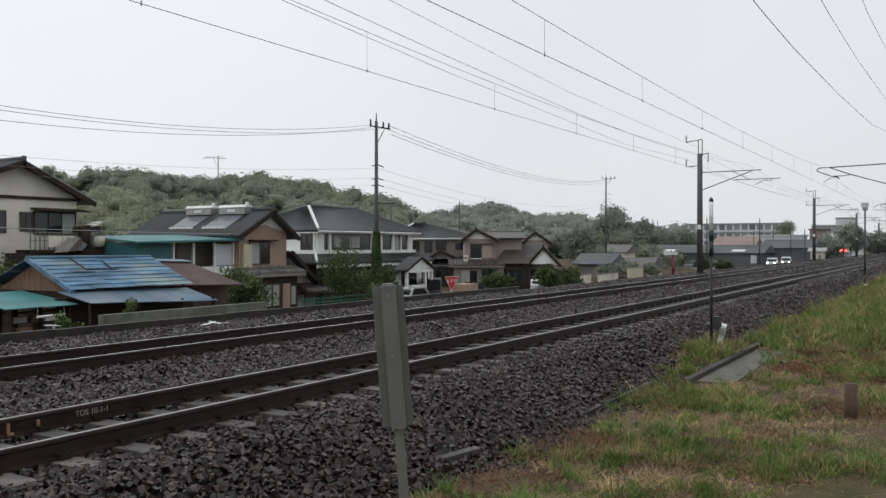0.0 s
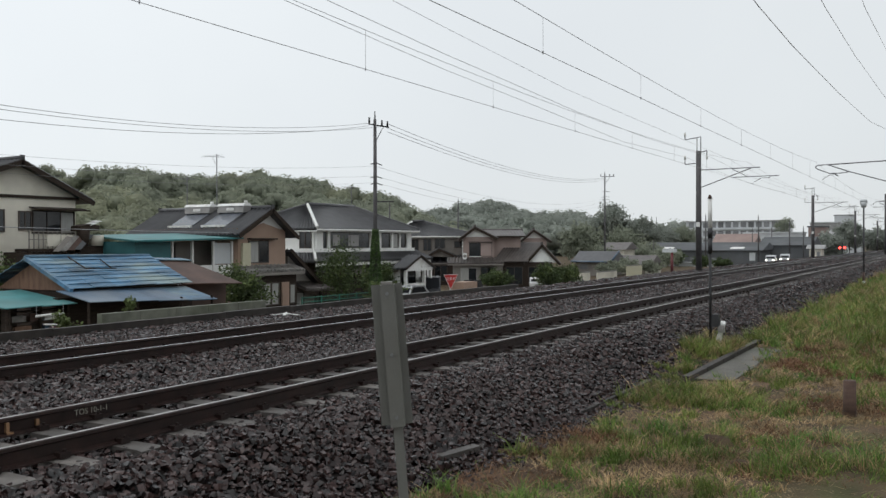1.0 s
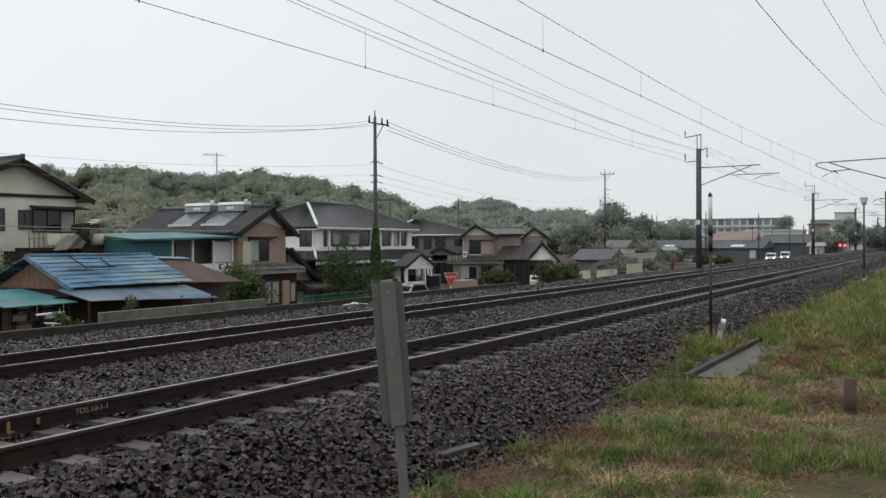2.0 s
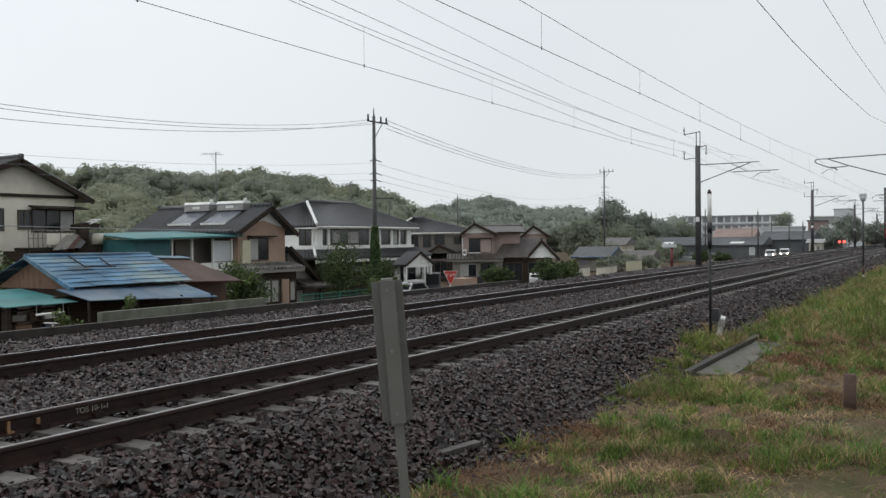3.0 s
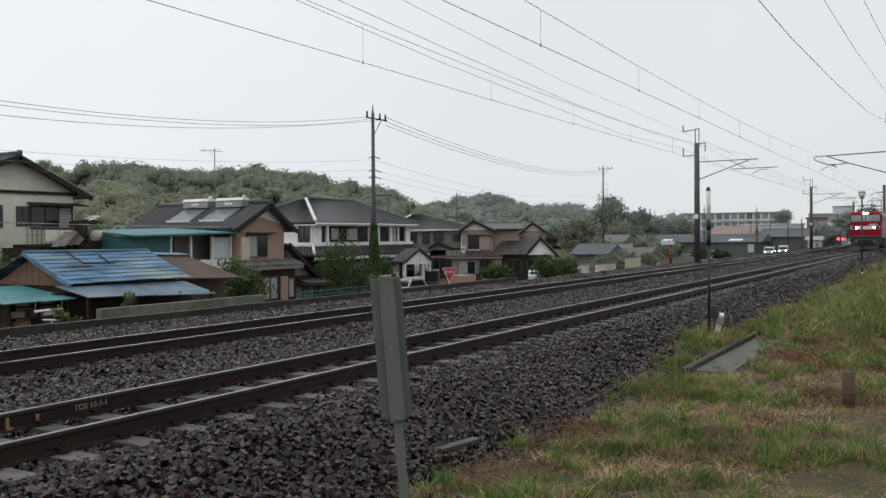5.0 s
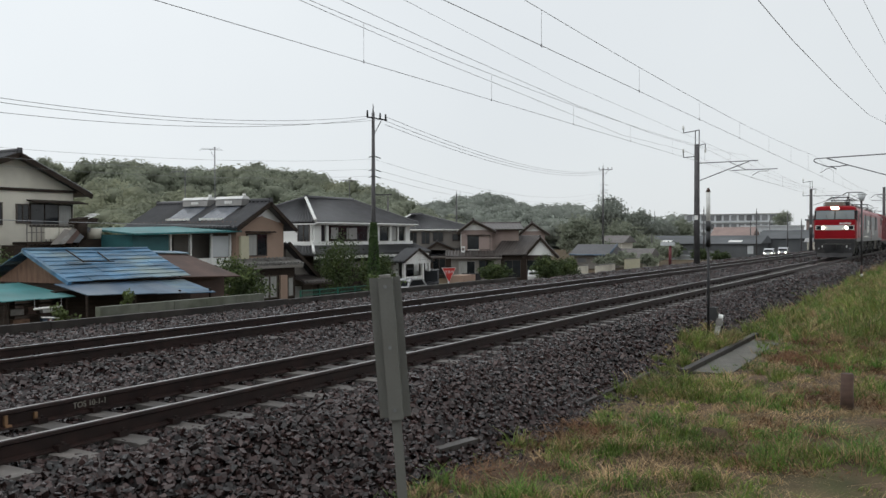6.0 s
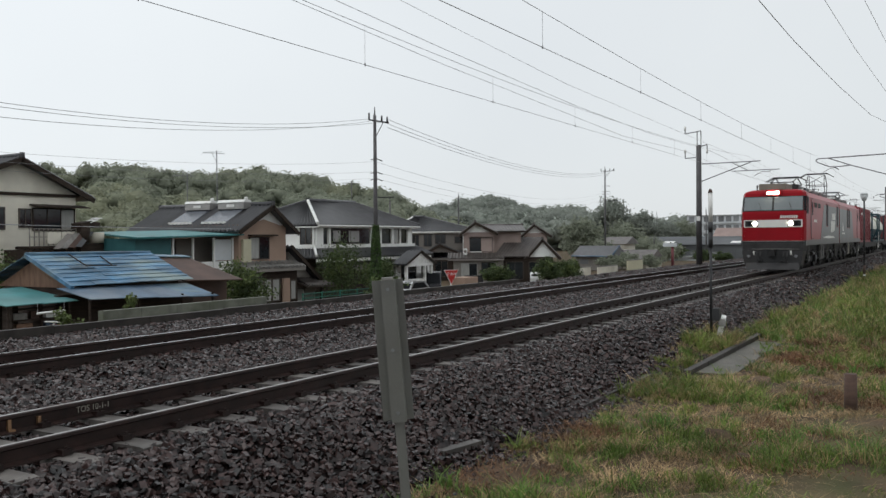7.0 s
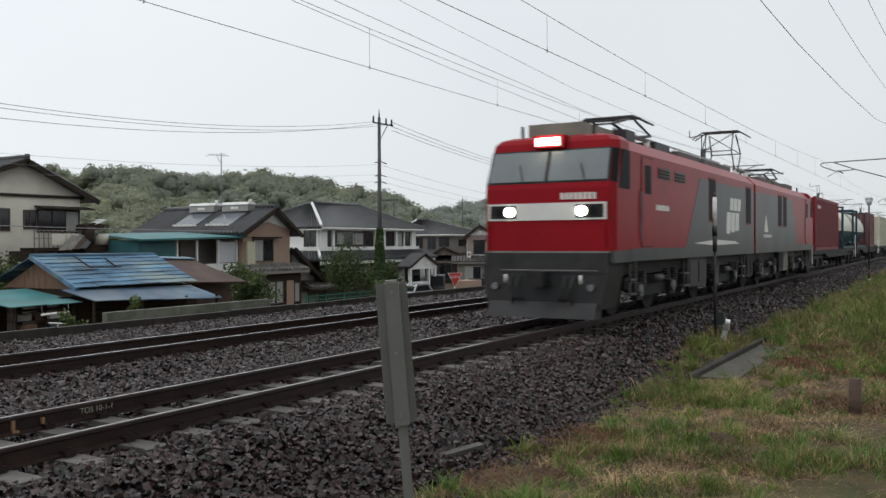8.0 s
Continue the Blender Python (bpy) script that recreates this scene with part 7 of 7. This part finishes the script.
def make_loco():
    l = thing("locomotive", (0, NEAR_Y, 0), "red and grey two-unit electric locomotive with lit headlamps", "locomotive")
    half, full = 13.45, 27.1
    for a, b in ((0.9, half), (half + 0.25, full - 0.9)):
        part("body", body_shell(a, b), "loco_red", l, bevel=0.03)
    bm = B()
    sec = [(-1.25, 1.25), (1.25, 1.25), (1.25, 3.4), (1.0, 3.6), (-1.0, 3.6), (-1.25, 3.4)]
    prism(bm, sec, 0, half, half + 0.25)
    part("gangway", bm, "rubber", l)
    make_cab(l, 0.0, 1)
    make_cab(l, full, -1)
    # grey side fields, slanted at their red ends
    plate(l, "grey_panel", [(5.15, 1.46), (6.55, 3.2), (half - 0.03, 3.2), (half - 0.03, 1.46)], "loco_grey")
    plate(l, "grey_panel", [(half + 0.28, 1.46), (half + 0.28, 3.2), (20.9, 3.2), (22.2, 1.46)], "loco_grey")
    plate(l, "sill_stripe", rect(0.95, half, 1.2, 1.455), "loco_grey", proud=0.008)
    plate(l, "sill_stripe", rect(half + 0.25, full - 0.95, 1.2, 1.455), "loco_grey", proud=0.008)
    plate(l, "white_flash", [(5.9, 1.55), (8.0, 1.49), (11.2, 1.52), (10.6, 1.60), (8.2, 1.64)], "loco_white", proud=0.012)
    for k in range(3):
        a, b = 9.95 + 0.5 * k, 9.5 + 0.56 * k
        plate(l, "side_emblem", [(a, 2.49), (a + 0.42, 2.49), (a + 0.46, 2.85), (a + 0.05, 2.85)], "loco_white", proud=0.012)
        plate(l, "side_emblem", [(b + 0.03, 1.82 + 0.04 * k), (b + 0.44, 1.80 + 0.05 * k), (b + 0.52, 1.95), (b + 0.56, 2.43), (b + 0.08, 2.43), (b, 1.95)], "loco_white", proud=0.012)
    plate(l, "side_emblem", [(15.2, 1.9), (15.9, 1.9), (15.5, 2.5)], "loco_white", proud=0.012)
    for k in range(6):
        plate(l, "lettering_bar", rect(2.75 + 0.17 * k, 2.87 + 0.17 * k, 2.28, 2.40), "loco_white", proud=0.012)
        plate(l, "lettering_bar", rect(15.1 + 0.25 * k, 15.28 + 0.25 * k, 1.72, 1.82), "loco_white", proud=0.012)
    # doors and windows
    for x in (1.75, full - 2.5):
        plate(l, "door_gap", rect(x - 0.025, x + 0.775, 1.48, 3.37), "loco_under", proud=0.009)
        plate(l, "cab_door", rect(x, x + 0.75, 1.5, 3.35), "loco_red", proud=0.015)
        plate(l, "door_window", rect(x + 0.16, x + 0.6, 2.6, 3.2), "dark_glass", proud=0.02)
        for z in (1.9, 2.35):
            plate(l, "handrail", rect(x - 0.11, x - 0.085, z - 0.3, z + 0.3), "steel", proud=0.03)
    for x in (2.9, 4.2):
        plate(l, "louvre", rect(x, x + 0.9, 2.98, 3.22), "loco_roof", proud=0.01)
        for k in range(3):
            plate(l, "slat", rect(x + 0.04, x + 0.86, 3.0 + 0.07 * k, 3.03 + 0.07 * k), "loco_under", proud=0.02)
    for x0, x1 in ((7.5, 8.2), (12.2, 12.9), (17.9, 18.6), (19.0, 19.7)):
        plate(l, "side_window", rect(x0, x1, 2.15, 3.25), "dark_glass", proud=0.014)
        plate(l, "window_frame", rect(x0 - 0.05, x1 + 0.05, 2.1, 3.3), "cont_red", proud=0.009)
    # roof
    def rb(name, x0, x1, y0, y1, z0, z1, m="loco_roof", bev=0.03):
        bm = B()
        box(bm, x0, x1, y0, y1, z0, z1)
        return part(name, bm, m, l, bevel=bev)
    rb("roof_cooler", 0.85, 2.7, -0.45, 0.75, 3.72, 4.06, "roof_beige")
    rb("roof_box", 2.85, 3.5, -0.7, 0.7, 3.74, 4.1, "dark_steel")
    rb("roof_box", 4.9, 6.1, -0.75, 0.75, 3.74, 4.02, "dark_steel")
    rb("roof_cooler", 24.4, 26.3, -0.6, 0.6, 3.76, 4.08)
    for x0, x1 in ((6.6, 8.8), (9.2, 12.6), (17.2, 19.8), (20.2, 23.4)):
        rb("roof_hatch", x0, x1, -0.85, 0.85, 3.76, 3.93)
    for k in range(11):
        x = 6.4 + 1.6 * k
        bm = B()
        cyl(bm, (x, -0.35, 3.85), (x, -0.35, 4.12), 0.07, 0.05, 8)
        part("insulator", bm, "loco_white", l)
    for a, b in ((3.0, 6.2), (6.2, 13.3), (13.9, 22.4)):
        bm = B()
        cyl(bm, (a, -0.35, 4.15), (b, -0.35, 4.15), 0.022, n=6)
        part("roof_conductor", bm, "wire", l)
    make_pantograph(l, 3.9, False)
    make_pantograph(l, 15.1, True)
    make_pantograph(l, 21.6, False)
    # underframe
    for x0, x1, m in ((6.0, 7.8, "loco_skirt"), (18.9, 19.8, "loco_under"), (19.9, 20.9, "roof_beige"), (13.0, 14.0, "loco_under")):
        rb("equipment_box", x0, x1, -1.25, 1.25, 0.45, 1.2, m, 0.04)
        for k in range(2):
            plate(l, "box_cover", rect(x0 + 0.08 + k * (x1 - x0) / 2, x0 - 0.08 + (k + 1) * (x1 - x0) / 2, 0.55, 1.1), m, y=-1.25, proud=0.02)
    rb("underframe", 1.0, 26.1, -1.1, 1.1, 0.9, 1.22, "loco_under", 0.02)
    for x in (3.4, 10.2, 16.9, 23.7):
        make_bogie(l, x, 0.56, LOCO_WHEELS)
    for x in (1.4, 5.5, 8.6, 12.2, 15.0, 21.6, 25.5):
        for s in (-1, 1):
            bm = B()
            for z in (0.5, 0.8):
                box(bm, x - 0.2, x + 0.2, *sorted((s * 1.2, s * 1.34)), z, z + 0.04)
            box(bm, x - 0.2, x - 0.17, *sorted((s * 1.3, s * 1.34)), 0.5, 1.2)
            box(bm, x + 0.17, x + 0.2, *sorted((s * 1.3, s * 1.34)), 0.5, 1.2)
            part("step", bm, "loco_roof", l)
    return l


def make_wagon(x):
    w = thing("container_wagon", (x, NEAR_Y, 0), "dark grimy container flat wagon on two bogies", "wagon", "wagons of the train")
    bm = B()
    for y in (-1.2, 1.2):
        prism(bm, [(0.3, 0.95), (4.5, 0.95), (6.0, 0.72), (13.8, 0.72), (15.3, 0.95), (19.5, 0.95), (19.5, 1.12), (0.3, 1.12)], 1, y - 0.06, y + 0.06)
    for k in range(11):
        box(bm, 0.3 + 1.9 * k, 0.5 + 1.9 * k, -1.14, 1.14, 0.95, 1.1)
    box(bm, 0.3, 19.5, -0.2, 0.2, 0.75, 1.05)
    part("frame", bm, "loco_under", w)
    for xb in (2.7, 17.1):
        make_bogie(w, xb, 0.42, None, (-0.95, 0.95))
    for xe in (-0.1, 19.5):
        bm = B()
        box(bm, xe, xe + 0.42, -0.14, 0.14, 0.74, 0.98)
        part("coupler", bm, "loco_under", w, bevel=0.04)
    for xe in (0.3, 19.4):
        bm = B()
        for y in (-1.2, 1.2):
            cyl(bm, (xe, y, 0.5), (xe, y, 2.0 if xe < 1 else 1.6), 0.025, n=6)
        cyl(bm, (xe, -1.2, 1.5), (xe, 1.2, 1.5), 0.025, n=6)
        part("end_rail", bm, "loco_white", w)
    return w


def make_container(x, length, paint, label, height=2.6):
    c = thing("freight_container", (x, NEAR_Y, 1.13), label, "container", "containers on the train")
    bm = B()
    box(bm, 0.06, length - 0.06, -1.18, 1.18, 0.06, height - 0.05)
    part("shell", bm, paint, c)
    n = int(length / 0.28)
    for s in (-1, 1):
        for k in range(n):
            x0 = 0.2 + k * (length - 0.4) / n
            bm = B()
            box(bm, x0, x0 + 0.13, *sorted((s * 1.18, s * 1.215)), 0.15, height - 0.15)
            part("rib", bm, paint, c)
    for xe in (0, length - 0.12):
        for s in (-1, 1):
            bm = B()
            box(bm, xe, xe + 0.12, *sorted((s * 1.1, s * 1.225)), 0, height)
            part("corner_post", bm, paint, c)
    for s in (-1, 1):
        for z in (0, height - 0.12):
            bm = B()
            box(bm, 0.12, length - 0.12, *sorted((s * 1.12, s * 1.222)), z, z + 0.12)
            part("side_rail", bm, paint, c)
    for k in range(4):
        bm = B()
        cyl(bm, (-0.01, -0.75 + 0.5 * k, 0.15), (-0.01, -0.75 + 0.5 * k, height - 0.15), 0.025, n=6)
        part("locking_bar", bm, "steel", c)
    for k in range(4):
        bm = B()
        box(bm, 0.8 + 0.3 * k, 1.0 + 0.3 * k, -1.232, -1.216, height - 0.55, height - 0.4)
        part("lettering_bar", bm, "loco_white", c)
    return c


def make_tank(x):
    c = thing("tank_container", (x, NEAR_Y, 1.13), "tank container with pale top and dark teal lower half", "container", "containers on the train")
    def half_tank(a0, a1, material, name):
        bm = B()
        pts = [(1.13 * math.cos(a), 1.24 + 1.13 * math.sin(a)) for a in np.linspace(a0, a1, 15)]
        prism(bm, pts, 0, 0.25, 5.85)
        o = part(name, bm, material, c)
    half_tank(-0.15, math.pi + 0.15, "tank_pale", "tank_top")
    half_tank(math.pi + 0.15, 2 * math.pi - 0.15, "tank_blue", "tank_bottom")
    for xe in (0.0, 5.98):
        bm = B()
        for s in (-1, 1):
            box(bm, xe, xe + 0.12, *sorted((s * 1.1, s * 1.22)), 0, 2.5)
            cyl(bm, (xe + 0.06, s * 1.15, 0.1), (xe + 0.06, 0, 1.2), 0.05, n=6)
        box(bm, xe, xe + 0.12, -1.1, 1.1, 0, 0.12)
        box(bm, xe, xe + 0.12, -1.1, 1.1, 2.4, 2.5)
        part("end_frame", bm, "tank_blue", c)
    for s in (-1, 1):
        bm = B()
        box(bm, 0.12, 5.98, *sorted((s * 1.12, s * 1.22)), 0, 0.14)
        part("side_rail", bm, "tank_blue", c)
    bm = B()
    cyl(bm, (3, 0, 2.3), (3, 0, 2.52), 0.3, n=14)
    part("manlid", bm, "steel", c)
    return c


LOCO = make_loco()
TRAIN = [(LOCO, 0.0, 0.0)]
for k in range(5):
    TRAIN.append((make_wagon(0), 27.9 + 20.3 * k, 0.0))
for off, ln, paint, label in ((29.2, 9.4, "cont_red", "dark red ribbed freight container on a wagon"), (57.6, 6.06, "cont_brown", "maroon ribbed freight container on a wagon"),
                              (69.4, 12.0, "cont_cream", "cream ribbed freight container on a wagon"), (89.6, 9.2, "cont_brown", "maroon ribbed freight container on a wagon"),
                              (110.0, 12.0, "cont_red", "dark red ribbed freight container on a wagon")):
    TRAIN.append((make_container(0, ln, paint, label), off, 1.13))
for off in (41.2, 49.6):
    TRAIN.append((make_tank(0), off, 1.13))

BIRD_WINGS = []


def make_bird():
    """A small white bird that skims the ballast and settles, posed to fit the camera's view."""
    b = thing("bird", (0, 0, 0), "small white bird flying low over the ballast", "bird")
    v, f = lumps(np.array([(0, 0, 0.0), (0.09, 0, 0.02)]), np.array([0.06, 0.04]), (1, 1, 1), 0.05)
    mesh_obj("body", v * np.array([1.5, 0.8, 0.8]), f, "white", b, smooth=True)
    bm = B()
    cyl(bm, (0.17, 0, 0.02), (0.21, 0, 0.015), 0.012, 0.003, 6)
    part("beak", bm, "dark_steel", b)
    bm = B()
    slab(bm, ((-0.07, -0.02, 0.01), (-0.07, 0.02, 0.01), (-0.2, 0.035, 0.0), (-0.2, -0.035, 0.0)), 0.008)
    part("tail", bm, "white", b)
    for s in (-1, 1):
        bm = B()
        slab(bm, ((0.05, 0, 0.0), (-0.05, 0, 0.0), (-0.09, s * 0.27, 0.0), (-0.01, s * 0.33, 0.0)), 0.008)
        w = part("wing", bm, "white", b)
        w.location = (0, s * 0.03, 0.02)
        BIRD_WINGS.append((w, s))
    return b


BIRD = make_bird()

SPEED, FRONT_AT_END = 26.1, 16.15


# Headings and the rest spot hidden behind the post fit the camera's view.
BIRD_ROWS = ((0.0, 13.9, -0.05, 80), (0.3, 15.25, -0.03, 86), (0.6, 15.65, -0.01, 88), (0.9, 16.1, -0.04, 60), (1.05, 16.4, -0.06, 18), (1.5, 17.75, -0.05, 40), (1.7, 18.15, -0.03, 50), (2.1, 19.5, -0.02, 60), (2.5, 20.75, -0.22, 40), (8.0, 20.75, -0.22, 40))


def front(t):
    return FRONT_AT_END + SPEED * (8.0 - t)


def motions():
    for ob, off, z in TRAIN:
        walk(ob, [(0.5 * k, pose(front(0.5 * k) + off, NEAR_Y, z)) for k in range(17)])
    walk(BIRD, [(t, pose(x, 13.7, z, 0, 0, turn)) for t, x, z, turn in BIRD_ROWS])
    for w, s in BIRD_WINGS:
        walk(w, [(0.1 * k, pose(0, s * 0.03, 0.02, s * (14 if k % 2 else -6) * (1 if k < 25 else 0.0))) for k in range(81)])
    for w, x, r in LOCO_WHEELS:
        walk(w, [(k / FPS, pose(x, 0, r, 0, -math.degrees(SPEED * k / FPS / r), 0)) for k in range(8 * FPS + 1)])


motions()
